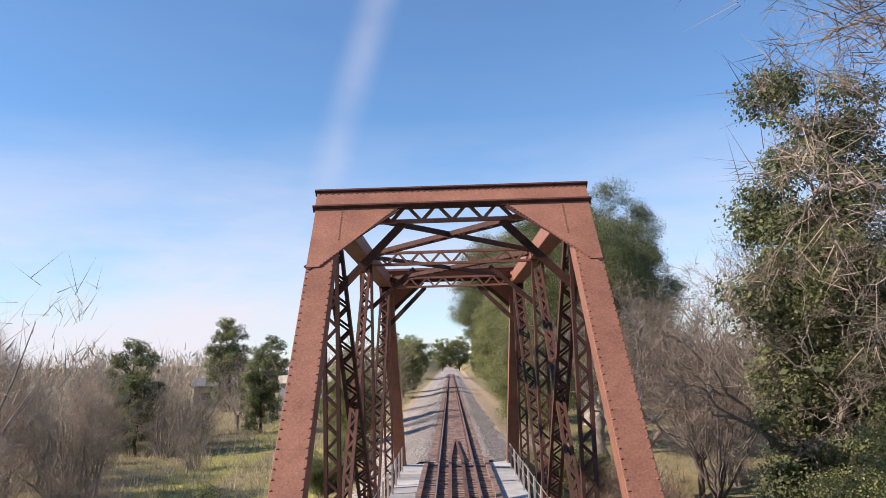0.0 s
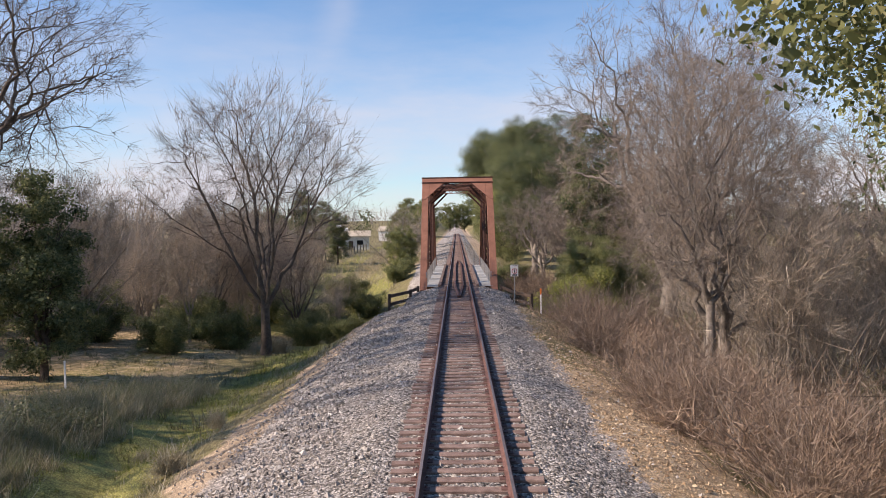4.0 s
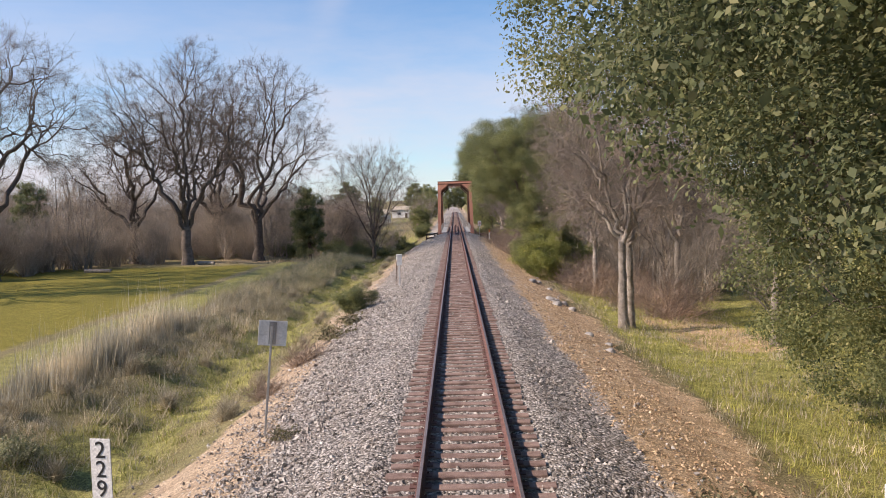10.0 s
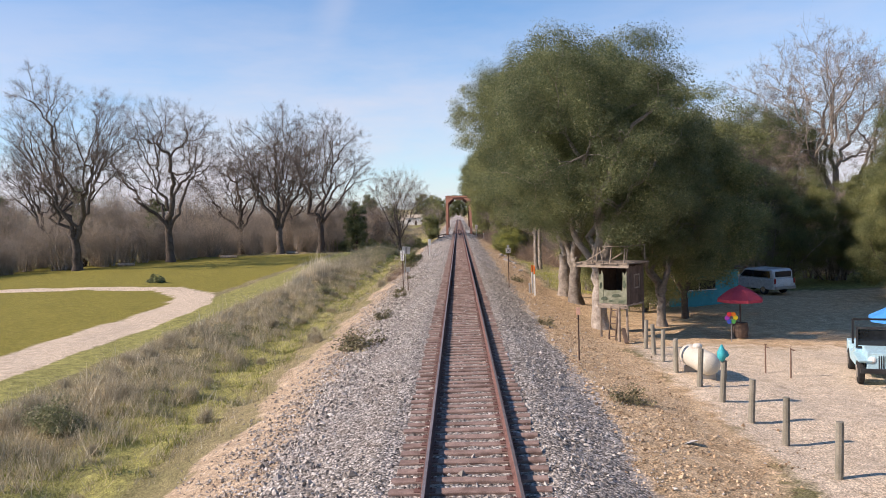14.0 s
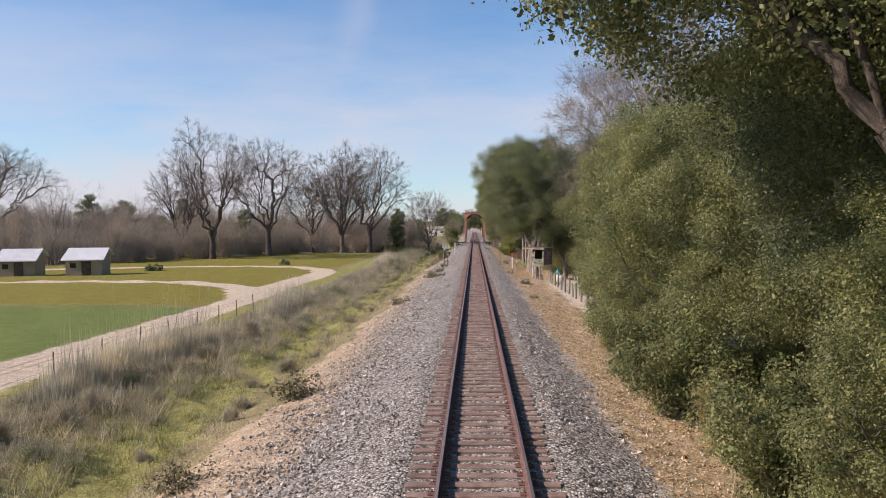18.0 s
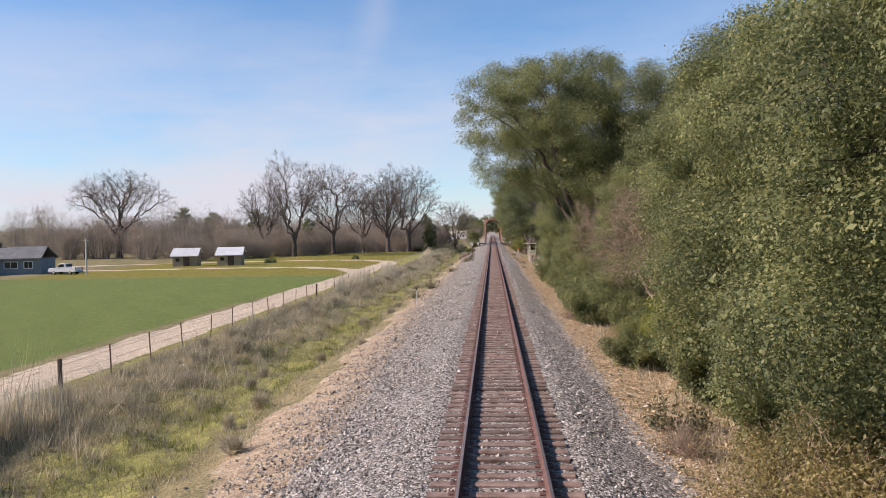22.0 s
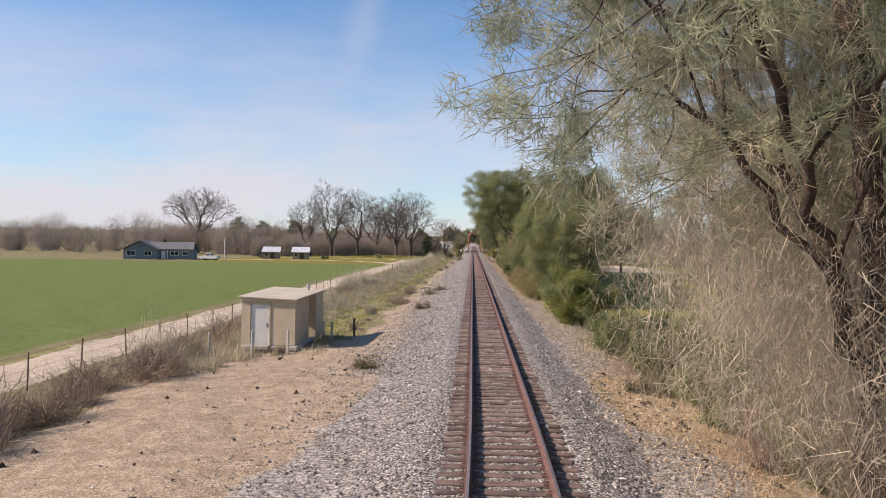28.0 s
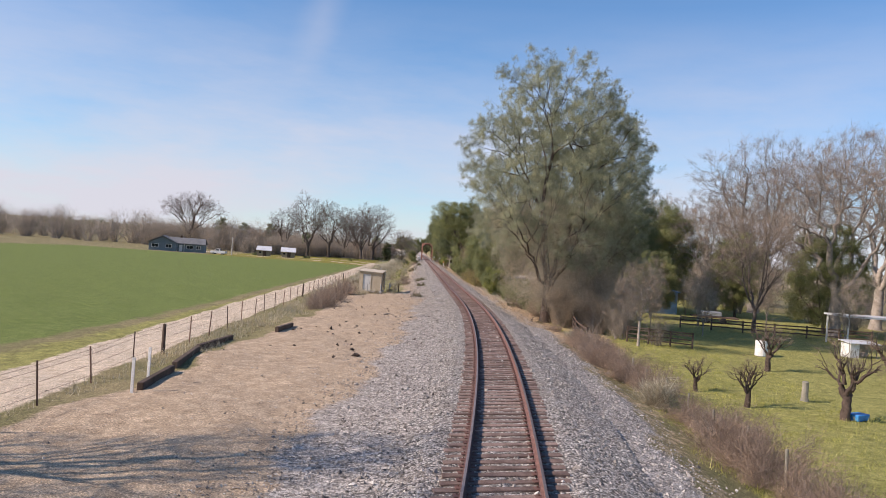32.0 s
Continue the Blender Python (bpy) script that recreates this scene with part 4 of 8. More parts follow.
def pine_tree(name, label, seed, fork, girth, crown, clumps, n_needles, long, leaf, bark):
    """A thin-crowned pine: long rising limbs, each end a brush of needles, and dead twigs below."""
    points = crown_points(seed, clumps, crown, 24, -0.88, 0.36, 0.3, (0, 0), 0.4)
    g = np.random.default_rng(seed)
    lines, ends = skeleton(seed, points, fork, girth, 0.07, 5, 0.42, sag=0.12)
    root = thing(name, label, "tree")
    v, f = tubes([s for s in lines if s[2] == 0], (14,))
    soup("trunk", v + g.normal(0, 0.05 * girth, v.shape), f, bark, root, True)
    v, f = tubes([s for s in lines if s[2] > 0], (9, 7, 5, 4, 3, 3))
    tagged(soup("branchwork", v, f, bark, root, True), kind="stuff")
    ways = np.array([e[1] for e in ends])
    tufts = np.array([e[0] for e in ends])
    pick = g.integers(0, len(tufts), n_needles // 14)
    base = tufts[pick] + g.normal(0, 0.16, (len(pick), 3))
    v, f = slivers(base, ways[pick] * 0.8 + np.array((0, 0, 0.15)), n_needles, long, 0.014, seed, 0.75, 0.0, 0.05)
    v[:, 2] = np.maximum(v[:, 2], 0.05)
    tagged(soup("crown", v, f, leaf, root), "thin crown of long needles")
    low, cz, rx = [], crown[0], crown[1]
    for _ in range(420):
        a, z = g.uniform(0, 6.28), g.uniform(0.14, 0.8) * cz
        w = rx * 0.6 * g.random() ** 0.5 * (0.45 + z / cz)
        low.append((w * math.cos(a), w * math.sin(a), z))
    dv, df = slivers(low, [(0, 0, -1)] * len(low), 60000, 0.36, 0.009, seed + 1, 1.0, -0.3, 0.6)
    dv[:, 2] = np.maximum(dv[:, 2], 0.1)
    tagged(soup("dead_twiggery", dv, df, M_deadtwig, root), "brown dead needles and twigs hanging below the crown")
    return root


def bush(name, label, seed, wide, tall, n_leaves, size, leaf, bark, category="shrub", stems=14, twigs=0, long=0.5, hollow=0.5, thick=0.016):
    """Stems that lean out from one foot, with leaves or bare twigs round them."""
    r = random.Random(seed)
    root = thing(name, label, category)
    lines, spots, ways, radii = [], [], [], []
    for i in range(stems):
        a, lean = i * 2.4 + r.uniform(-0.4, 0.4), r.uniform(0.05, 0.9)
        p = Vector((r.uniform(-0.12, 0.12) * wide, r.uniform(-0.12, 0.12) * wide, -0.15))
        d = Vector((math.cos(a) * lean * wide / tall, math.sin(a) * lean * wide / tall, 1)).normalized()
        go = tall * r.uniform(0.6, 1.0)
        pts, rads = [p], [0.012 * tall + 0.004]
        for k in range(4):
            d = (d + Vector((r.uniform(-1, 1), r.uniform(-1, 1), r.uniform(-0.6, 0.4))) * 0.22).normalized()
            p = p + d * go / 4
            pts.append(p)
            rads.append((0.012 * tall + 0.004) * (1 - (k + 1) / 4.6))
            spots.append(p + Vector((r.uniform(-0.1, 0.1) * wide, r.uniform(-0.1, 0.1) * wide, 0)))
            ways.append(d.copy())
            radii.append(0.17 * wide * r.uniform(0.6, 1.2))
        lines.append((pts, rads, 0))
    v, f = tubes(lines, (5,))
    tagged(soup("stemwork", v, f, bark, root, True), kind="stuff")
    if n_leaves:
        v, f = leaves(spots, radii, n_leaves, size, seed, 0.9, hollow)
        v[:, 2] = np.maximum(v[:, 2], 0.02)
        soup("foliage", v, f, leaf, root)
    if twigs:
        v, f = slivers(spots, ways, twigs, long, thick, seed, 0.8, 0.15, 0.08 * wide)
        v[:, 2] = np.maximum(v[:, 2], 0.0)
        soup("twiggery", v, f, leaf if not n_leaves else bark, root)
    return root


def plant(proto, spots, lift=-0.05, group=""):
    """Stands copies of a plant at (x, y, scale, turn); the first spot takes the plant itself."""
    for i, (x, y, s, turn) in enumerate(spots):
        m = pose(x, y, gz(x, y) + lift * s, 0, 0, turn) @ Matrix.Diagonal((s, s, s, 1))
        ob = proto if i == 0 else copy_thing(proto, pose(0, 0, 0))
        ob.matrix_basis = m
        tagged(ob, group=group)


# ---- bridge ----
Y0, YH, YM, YF, Y1 = 94.5, 101.2, 108.0, 114.8, 121.5
ZB, ZT, HX = -0.55, 7.5, 2.5
bridge = thing("truss_bridge", "oxide-red riveted steel through-truss railway bridge", "bridge")


def laced(name, p, q, wide, deep, across, pitch, mat, parent, label=""):
    """Two channels with zigzag lacing bars between them; across: the way from one channel to the other."""
    p, q, a = Vector(p), Vector(q), Vector(across).normalized()
    d = q - p
    long = d.length
    d.normalize()
    face = d.cross(a).normalized()
    g = Geo()
    for s in (-1, 1):
        g.beam(p + a * s * wide / 2, q + a * s * wide / 2, 0.07, deep, face)
    n = max(2, int(long / pitch))
    for f in (-1, 1):
        for i in range(n):
            s = 1 if i % 2 else -1
            e = face * f * deep * 0.42
            g.beam(p + d * long * i / n + a * s * wide / 2 + e, p + d * long * (i + 1) / n - a * s * wide / 2 + e, 0.055, 0.014, face)
    return part(name, g, mat, parent, label)


def rivets(parent, mat, lines):
    """Rows of small rivet heads: (start, end, count, outward)."""
    g = Geo()
    for p, q, n, out in lines:
        p, q, out = Vector(p), Vector(q), Vector(out).normalized()
        for i in range(n):
            c = p.lerp(q, i / max(1, n - 1))
            g.tube(c, c + out * 0.018, 0.022, 0.012, 5)
    return tagged(part("rivets", g, mat, parent), kind="stuff")


for ya, yb, fwd in ((Y0, YH, 1), (Y1, YF, -1)):
    for s in (-1, 1):
        a, b = Vector((s * HX, ya, ZB)), Vector((s * HX, yb, ZT))
        d = (b - a).normalized()
        front = Vector((0, -fwd, 0)) - d * Vector((0, -fwd, 0)).dot(d)
        front.normalize()
        g = Geo().beam(a, b + d * 0.15, 0.5, 0.34, (0, -fwd, 0.3))
        post = part("end_post", g, M_red, bridge, "", bevel=0.008)
        edge = []
        for o in (-0.22, 0.22):
            edge.append((a + Vector((o, 0, 0)) + front * 0.17, b + Vector((o, 0, 0)) + front * 0.17, 62, front))
        rivets(post, M_red, edge)
        gus = Geo()
        top, k = b + front * 0.175, Vector((-s, 0, 0))
        gus.slab([top + d * 0.12 + k * -0.24, top + d * 0.12 + k * 1.5, top - d * 0.28 + k * 1.5, top - d * 0.28 + k * 1.38, top - d * 1.95 + k * 0.0, top - d * 1.95 + k * -0.24], front * 0.02)
        plate = part("portal_gusset", gus, M_red, bridge, "triangular riveted corner plate")
        rivets(plate, M_red, [(top - d * 0.32 + k * 1.38 + front * 0.02, top - d * 1.9 + k * 0.02 + front * 0.02, 26, front), (top + d * 0.05 + k * 0.3 + front * 0.02, top - d * 1.2 + k * 0.3 + front * 0.02, 16, front)])
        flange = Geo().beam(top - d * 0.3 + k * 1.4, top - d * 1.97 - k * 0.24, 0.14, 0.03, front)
        part("gusset_angle", flange, M_redshaded, bridge)
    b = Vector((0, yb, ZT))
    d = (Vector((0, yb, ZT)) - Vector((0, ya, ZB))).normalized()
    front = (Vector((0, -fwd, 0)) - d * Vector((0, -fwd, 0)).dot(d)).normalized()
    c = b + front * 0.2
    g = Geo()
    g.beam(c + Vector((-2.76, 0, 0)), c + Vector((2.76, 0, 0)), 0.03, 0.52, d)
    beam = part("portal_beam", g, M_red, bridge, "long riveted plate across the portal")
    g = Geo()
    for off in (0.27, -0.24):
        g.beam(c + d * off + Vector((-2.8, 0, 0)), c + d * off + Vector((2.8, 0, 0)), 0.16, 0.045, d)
    part("portal_flange", g, M_redshaded, beam)
    rivets(beam, M_red, [(c + d * o + front * 0.015 + Vector((-2.7, 0, 0)), c + d * o + front * 0.015 + Vector((2.7, 0, 0)), 44, front) for o in (0.2, -0.17)])
# bottom chords, web and bracing take the red with shade in its colour
for s in (-1, 1):
    part("top_chord", Geo().box((s * HX, YM, ZT - 0.1), (0.46, YF - YH, 0.4)), M_red, bridge, bevel=0.008)
    part("bottom_chord", Geo().box((s * HX, YM, ZB - 0.05), (0.3, Y1 - Y0, 0.3)), M_redshaded, bridge)
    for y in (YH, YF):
        laced("hip_vertical", (s * HX, y, ZB), (s * HX, y, ZT - 0.3), 0.26, 0.14, (1, 0, 0), 0.26, M_redshaded, bridge)
        part("knee_brace", Geo().beam((s * (HX - 0.1), y, ZT - 1.75), (s * (HX - 1.5), y, ZT - 0.35), 0.16, 0.05, (0, 1, 0)), M_redshaded, bridge)
    laced("middle_post", (s * HX, YM, ZB), (s * HX, YM, ZT - 0.3), 0.3, 0.2, (1, 0, 0), 0.28, M_redshaded, bridge)
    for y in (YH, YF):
        laced("diagonal", (s * HX, y, ZT - 0.2), (s * HX, YM, ZB), 0.3, 0.16, (1, 0, 0), 0.32, M_redshaded, bridge)
    laced("end_diagonal", (s * (HX - 0.02), YH + 0.1, ZB + 0.2), (s * (HX - 0.02), YM - 0.2, ZT - 0.6), 0.16, 0.1, (1, 0, 0), 0.3, M_redshaded, bridge)
    part("knee_brace", Geo().beam((s * (HX - 0.1), YM, ZT - 1.6), (s * (HX - 1.4), YM, ZT - 0.45), 0.12, 0.05, (0, 1, 0)), M_redshaded, bridge)
for y in (YH, YM, YF):
    laced("sway_strut", (-HX, y, ZT - 0.15), (HX, y, ZT - 0.15), 0.34, 0.16, (0, 0, 1), 0.3, M_red, bridge)
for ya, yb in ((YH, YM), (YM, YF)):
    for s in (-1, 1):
        laced("top_lateral", (-HX * s, ya, ZT - 0.05), (HX * s, yb, ZT - 0.05), 0.22, 0.12, (0.6, 0.8, 0), 0.26, M_redshaded, bridge)
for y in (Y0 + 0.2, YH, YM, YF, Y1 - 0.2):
    part("floor_beam", Geo().box((0, y, -0.85), (5.0, 0.3, 0.7)), M_redshaded, bridge)
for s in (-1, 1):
    part("stringer", Geo().box((s * 0.85, YM, -0.65), (0.24, Y1 - Y0, 0.5)), M_redshaded, bridge)
tie_long = Geo().box((0, 0, -0.28), (2.95, 0.23, 0.22)).mesh("bridge_tie", M_tie, bevel=0.012)
for i in range(70):
    ob = new("bridge_tie", tie_long)
    ob.parent = bridge
    ob.matrix_world = pose(rng.uniform(-0.03, 0.03), Y0 - 0.6 + i * 0.405, rng.uniform(-0.008, 0.008), 0, 0, rng.uniform(-0.5, 0.5))
for s in (-1, 1):
    part("guard_timber", Geo().box((s * 1.33, YM, -0.10), (0.2, Y1 - Y0 + 1.0, 0.16)), M_tie, bridge, "long squared guard timber", bevel=0.01)
    g = Geo()
    g.beam((s * 0.28, Y0 - 0.5, -0.09), (s * 0.28, Y1 + 0.5, -0.09), 0.13, 0.13)
    g.beam((s * 0.28, Y0 - 0.5, -0.09), (s * 0.04, Y0 - 8.6, -0.11), 0.13, 0.13)
    g.beam((s * 0.28, Y1 + 0.5, -0.09), (s * 0.04, Y1 + 9.5, -0.11), 0.13, 0.13)
    part("guard_rail", g, M_rail, bridge, "inner rusty guard rail with tapered ends")
    n = 17
    for i in range(n):
        y = Y0 + (i + 0.5) * (Y1 - Y0) / n
        part("deck_plate", Geo().box((s * 1.92, y, -0.2 + rng.uniform(-0.006, 0.006)), (0.92, (Y1 - Y0) / n - 0.03, 0.03)), M_deck, bridge)
    for i in range(15):
        y = Y0 + 0.6 + i * (Y1 - Y0 - 1.2) / 14
        part("railing_post", Geo().box((s * 2.3, y, 0.3), (0.07, 0.07, 1.0)), M_galv, bridge, bevel=0.006)
    for z in (0.45, 0.76):
        part("railing_cable", Geo().tube((s * 2.3, Y0 + 0.5, z), (s * 2.3, Y1 - 0.5, z), 0.008, n=5), M_galv, bridge)
M_conc = surface("old concrete", (0.30, 0.28, 0.25), (0.46, 0.43, 0.38), 1.5, 25, 0.9, 0.4, 0.01)
for y, name in ((Y0 - 0.75, "abutment"), (Y1 + 0.75, "abutment")):
    tagged(part(name, Geo().box((0, y, -3.6), (6.2, 2.0, 5.2)), M_conc, bevel=0.04), "weathered concrete bridge abutment", "abutment", kind="structure")
water = tagged(part("water", Geo().box((0, 108, -6.0), (400, 6, 0.06)), surface("creek water", (0.02, 0.025, 0.02), (0.05, 0.05, 0.03), 0.6, 8, 0.08, 0.15, 0.01, vary=0)), "narrow still creek under the bridge", "water", kind="structure")

# ---- trees and shrubs ----
rt = random.Random(11)
big_oak = bare_tree("bare_oak", "large leafless oak with a broad gnarled grey crown", 3, (10.2, 7.4, 6.4), 3.2, 0.42, 1100, M_bark, M_twigoak, 26000, 0.42, 0.013, lobes=17, lobe=0.38, low=-0.8, wander=0.17, first=5)
plant(big_oak, [(-25.6, 74.6, 1.62, 0), (-42.5, 45.0, 1.5, 130), (-34.0, 84.0, 1.4, 260), (-38, 66, 1.2, 111)])
tall_oak = bare_tree("bare_oak", "tall leafless oak with steep crooked grey limbs", 5, (10.4, 6.6, 6.6), 2.8, 0.4, 1000, M_bark, M_twigoak, 24000, 0.42, 0.013, lobes=14, lobe=0.38, low=-0.75, wander=0.16, first=6)
plant(tall_oak, [(-29.9, 60.6, 1.52, 70), (-49.5, 31.5, 1.55, 200), (-62, 48, 1.25, 20)])
spread_oak = bare_tree("bare_oak", "lone spreading leafless oak beyond the field", 9, (9.6, 8.4, 5.0), 3.6, 0.5, 800, M_bark, M_twigoak, 18000, 0.45, 0.016, lobes=15, lobe=0.36, low=-0.4, wander=0.17, first=6)
plant(spread_oak, [(-101, 44, 1.72, 310)])
plant(copy_thing(tall_oak, pose(0, 0, 0)), [(-21.5, -270.0, 0.8, 80)])
pale_oak = bare_tree("bare_oak", "leafless oak with sunlit pale crooked limbs", 17, (8.4, 5.8, 5.0), 2.8, 0.36, 850, M_barkpale, M_twigalder, 22000, 0.4, 0.013, lobes=14, lobe=0.42, low=-0.7, wander=0.17, first=5)
plant(pale_oak, [(16, 99.2, 2.0, 0), (11.4, 73.6, 0.95, 90), (13.5, 113, 1.15, 180), (9.5, 127, 0.9, 270), (20, 118, 1.25, 40), (-18, 108, 0.8, 130), (17, 46, 1.0, 150), (25, 84, 1.2, 220), (23, 62, 1.2, 300), (45, -171, 2.0, 20), (39.5, -203, 1.7, 60), (38, -140, 1.5, 30), (47, -122, 1.6, 90), (36, -108, 1.3, 150), (54, -150, 1.7, 210), (33, 3, 1.65, 250), (41, -4, 1.5, 310), (34, -184, 1.2, 200), (52, -190, 1.9, 290), (24, -176, 1.1, 30), (54, -212, 1.8, 200)])
vase = bare_tree("bare_elm", "leafless vase-shaped tree with many upright branches", 8, (6.2, 4.2, 4.3), 1.8, 0.2, 900, M_bark, M_twig, 16000, 0.42, 0.010, lobes=12, lobe=0.5, low=-0.45, wander=0.05, first=7, loose=0.35, core=0.2)
spots = [(-12.1, 88.0, 1.7, 0), (-19.5, 101.0, 1.0, 80), (-13.5, 104, 0.85, 160), (11.5, 121, 1.0, 30), (17, 108, 1.1, 200), (14.5, 30, 1.0, 10), (24, -4, 1.2, 230), (26, -92, 1.4, 12), (30, -205, 1.2, 75), (60, -200, 1.6, 15), (13, 128, 0.9, 66)]
plant(vase, spots)
sapling = bare_tree("young_tree", "slender leafless young tree with pale grey stems", 14, (4.6, 1.9, 3.2), 1.4, 0.10, 260, M_barkpale, M_brush, 7000, 0.42, 0.014, lobes=10, lobe=0.45, low=-0.8, wander=0.09, first=4, loose=0.5, core=0.1)
spots = [(rt.uniform(-90, -18), rt.uniform(78, 104), rt.uniform(0.8, 1.5), rt.uniform(0, 360)) for _ in range(44)]
spots += [(rt.uniform(-110, -66), rt.uniform(40, 78), rt.uniform(0.9, 1.6), rt.uniform(0, 360)) for _ in range(18)]
spots += [(rt.uniform(16, 45), rt.uniform(8, 50), rt.uniform(0.7, 1.3), rt.uniform(0, 360)) for _ in range(22)]
spots += [(rt.uniform(24, 60), rt.uniform(-150, -90), rt.uniform(0.9, 1.5), rt.uniform(0, 360)) for _ in range(20)]
spots += [(-rt.uniform(14, 40), rt.uniform(104, 140), rt.uniform(0.9, 1.5), rt.uniform(0, 360)) for _ in range(12)]
spots += [(rt.uniform(12, 26), rt.uniform(56, 92), rt.uniform(0.8, 1.3), rt.uniform(0, 360)) for _ in range(12)]
spots += [(rt.uniform(14, 34), rt.uniform(-216, -190), rt.uniform(0.6, 1.0), rt.uniform(0, 360)) for _ in range(6)]
plant(sapling, spots, group="young trees in the woods")
alder = bare_tree("bare_alder", "tall leafless alder with a pale mottled trunk", 21, (9.4, 4.7, 7.2), 4.2, 0.22, 900, M_barkpale, M_twigalder, 26000, 0.5, 0.009, lobes=18, lobe=0.36, low=-0.8, wander=0.14, first=4, reach=0.36, litter=900, core=0.15, sag=0.1)
plant(alder, [(13.4, 8.5, 1.0, 210), (17.0, 15.0, 1.1, 130), (12.6, 20.0, 0.95, 40), (7.7, 12.0, 1.0, 0), (8.2, 12.7, 0.92, 120), (9.0, -67, 1.15, 60), (10.5, -63, 1.2, 300), (13, -72, 1.2, 20), (9.1, 26.7, 0.8, 80), (11.8, -226.3, 0.45, 30), (9.9, 71, 1.0, 200), (12.5, 79, 1.1, 300)])
redtree = bare_tree("bare_fruit_tree", "leafless pinkish tree with a dense twiggy crown", 36, (4.2, 2.9, 3.0), 0.9, 0.15, 700, M_barkred, M_twigred, 16000, 0.36, 0.008, lobes=11, lobe=0.5, low=-0.7, wander=0.1, first=6, litter=400, loose=0.5, core=0.15)
plant(redtree, [(7.9, -121.4, 1.15, 0), (7.6, -110.2, 1.15, 120), (8.8, -72.5, 1.0, 40)])
thicket = bush("winter_thicket", "tangled leafless grey-brown winter thicket", 41, 5.0, 5.5, 0, 0.1, M_brush, M_barkpale, "thicket", 18, 3200, 0.7)
spots = [(rt.uniform(-140, -24), rt.uniform(80, 122), rt.uniform(1.3, 2.5), rt.uniform(0, 360)) for _ in range(72)]
spots += [(rt.uniform(-180, -68), rt.uniform(22, 80), rt.uniform(1.4, 2.6), rt.uniform(0, 360)) for _ in range(40)]
spots += [(-rt.uniform(9, 30), rt.uniform(98, 130), rt.uniform(0.4, 0.85), rt.uniform(0, 360)) for _ in range(24)]
spots += [(rt.uniform(30, 64), rt.uniform(-160, -90), rt.uniform(0.9, 1.6), rt.uniform(0, 360)) for _ in range(26)]
spots += [(-rt.uniform(7, 60), rt.uniform(124, 200), rt.uniform(0.4, 0.85), rt.uniform(0, 360)) for _ in range(26)]
spots += [(-rt.uniform(7, 66), rt.uniform(122, 205), rt.uniform(0.9, 1.7), rt.uniform(0, 360)) for _ in range(40)]
spots += [(rt.uniform(12, 28), rt.uniform(66, 140), rt.uniform(0.8, 1.5), rt.uniform(0, 360)) for _ in range(22)]
spots += [(rt.uniform(10.5, 24), rt.uniform(16, 56), rt.uniform(0.6, 1.15), rt.uniform(0, 360)) for _ in range(34)]
spots += [(rt.uniform(20, 50), rt.uniform(-12, 12), rt.uniform(0.9, 1.6), rt.uniform(0, 360)) for _ in range(18)]
spots += [(rt.uniform(24, 70), rt.uniform(-200, -165), rt.uniform(0.7, 1.1), rt.uniform(0, 360)) for _ in range(14)]


spots += [(9.5, -221.0, 0.5, 10), (11.2, -223.2, 0.55, 70), (12.6, -218.5, 0.7, 140), (13.8, -224.5, 0.5, 200), (11.0, -215, 0.9, 260), (14.5, -213, 0.9, 300)]

for k in range(84):
    along, back = rt.uniform(-6, 78), 3.5 + 13 * rt.random() ** 1.3
    spots.append((-25 - 0.5 * along - 0.867 * back, 74 - 0.867 * along + 0.5 * back, rt.uniform(0.7, 1.35), rt.uniform(0, 360)))

def clear_of(s):
    """Keeps the field and the gap before the far houses open."""
    behind = 0.5 * (s[1] - 74) - 0.867 * (s[0] + 25)
    field = -60 < s[0] < -20 and s[1] < 70 and behind < 3
    gap = s[1] > 118 and -6 < s[0] + 24 * (s[1] - 60) / 154 < 5
    return not field and not gap


plant(thicket, [s for s in spots if clear_of(s)], group="thickets round the fields")
redscrub = bush("winter_scrub", "low leafless reddish-brown scrub", 43, 3.2, 2.4, 0, 0.1, M_twigred, M_barkred, "scrub", 14, 3200, 0.5)
spots = [(rt.uniform(5.8, 12.5), rt.uniform(56, 93), rt.uniform(0.8, 1.5), rt.uniform(0, 360)) for _ in range(44)]
spots += [(rt.uniform(5.5, 10), rt.uniform(97, 130), rt.uniform(0.8, 1.4), rt.uniform(0, 360)) for _ in range(22)]
spots += [(rt.uniform(8, 13), rt.uniform(14, 34), rt.uniform(0.7, 1.2), rt.uniform(0, 360)) for _ in range(12)]
spots += [(6.3 + rt.uniform(-0.7, 0.9) + float(mid(np.array(y))) * 0.35, y, rt.uniform(0.4, 0.75), rt.uniform(0, 360)) for y in np.arange(-267, -231, 0.9) if not -252.6 < y < -248.6]
spots += [(6.6, -126.5, 0.5, 3), (7.8, -128, 0.5, 50), (5.3, -113.5, 0.5, 70), (6, -205, 0.8, 10), (6.6, -213, 0.9, 130), (8.4, -214, 0.9, 130), (7.2, -202, 0.9, 230)]
plant(redscrub, spots, group="scrub beside the track")

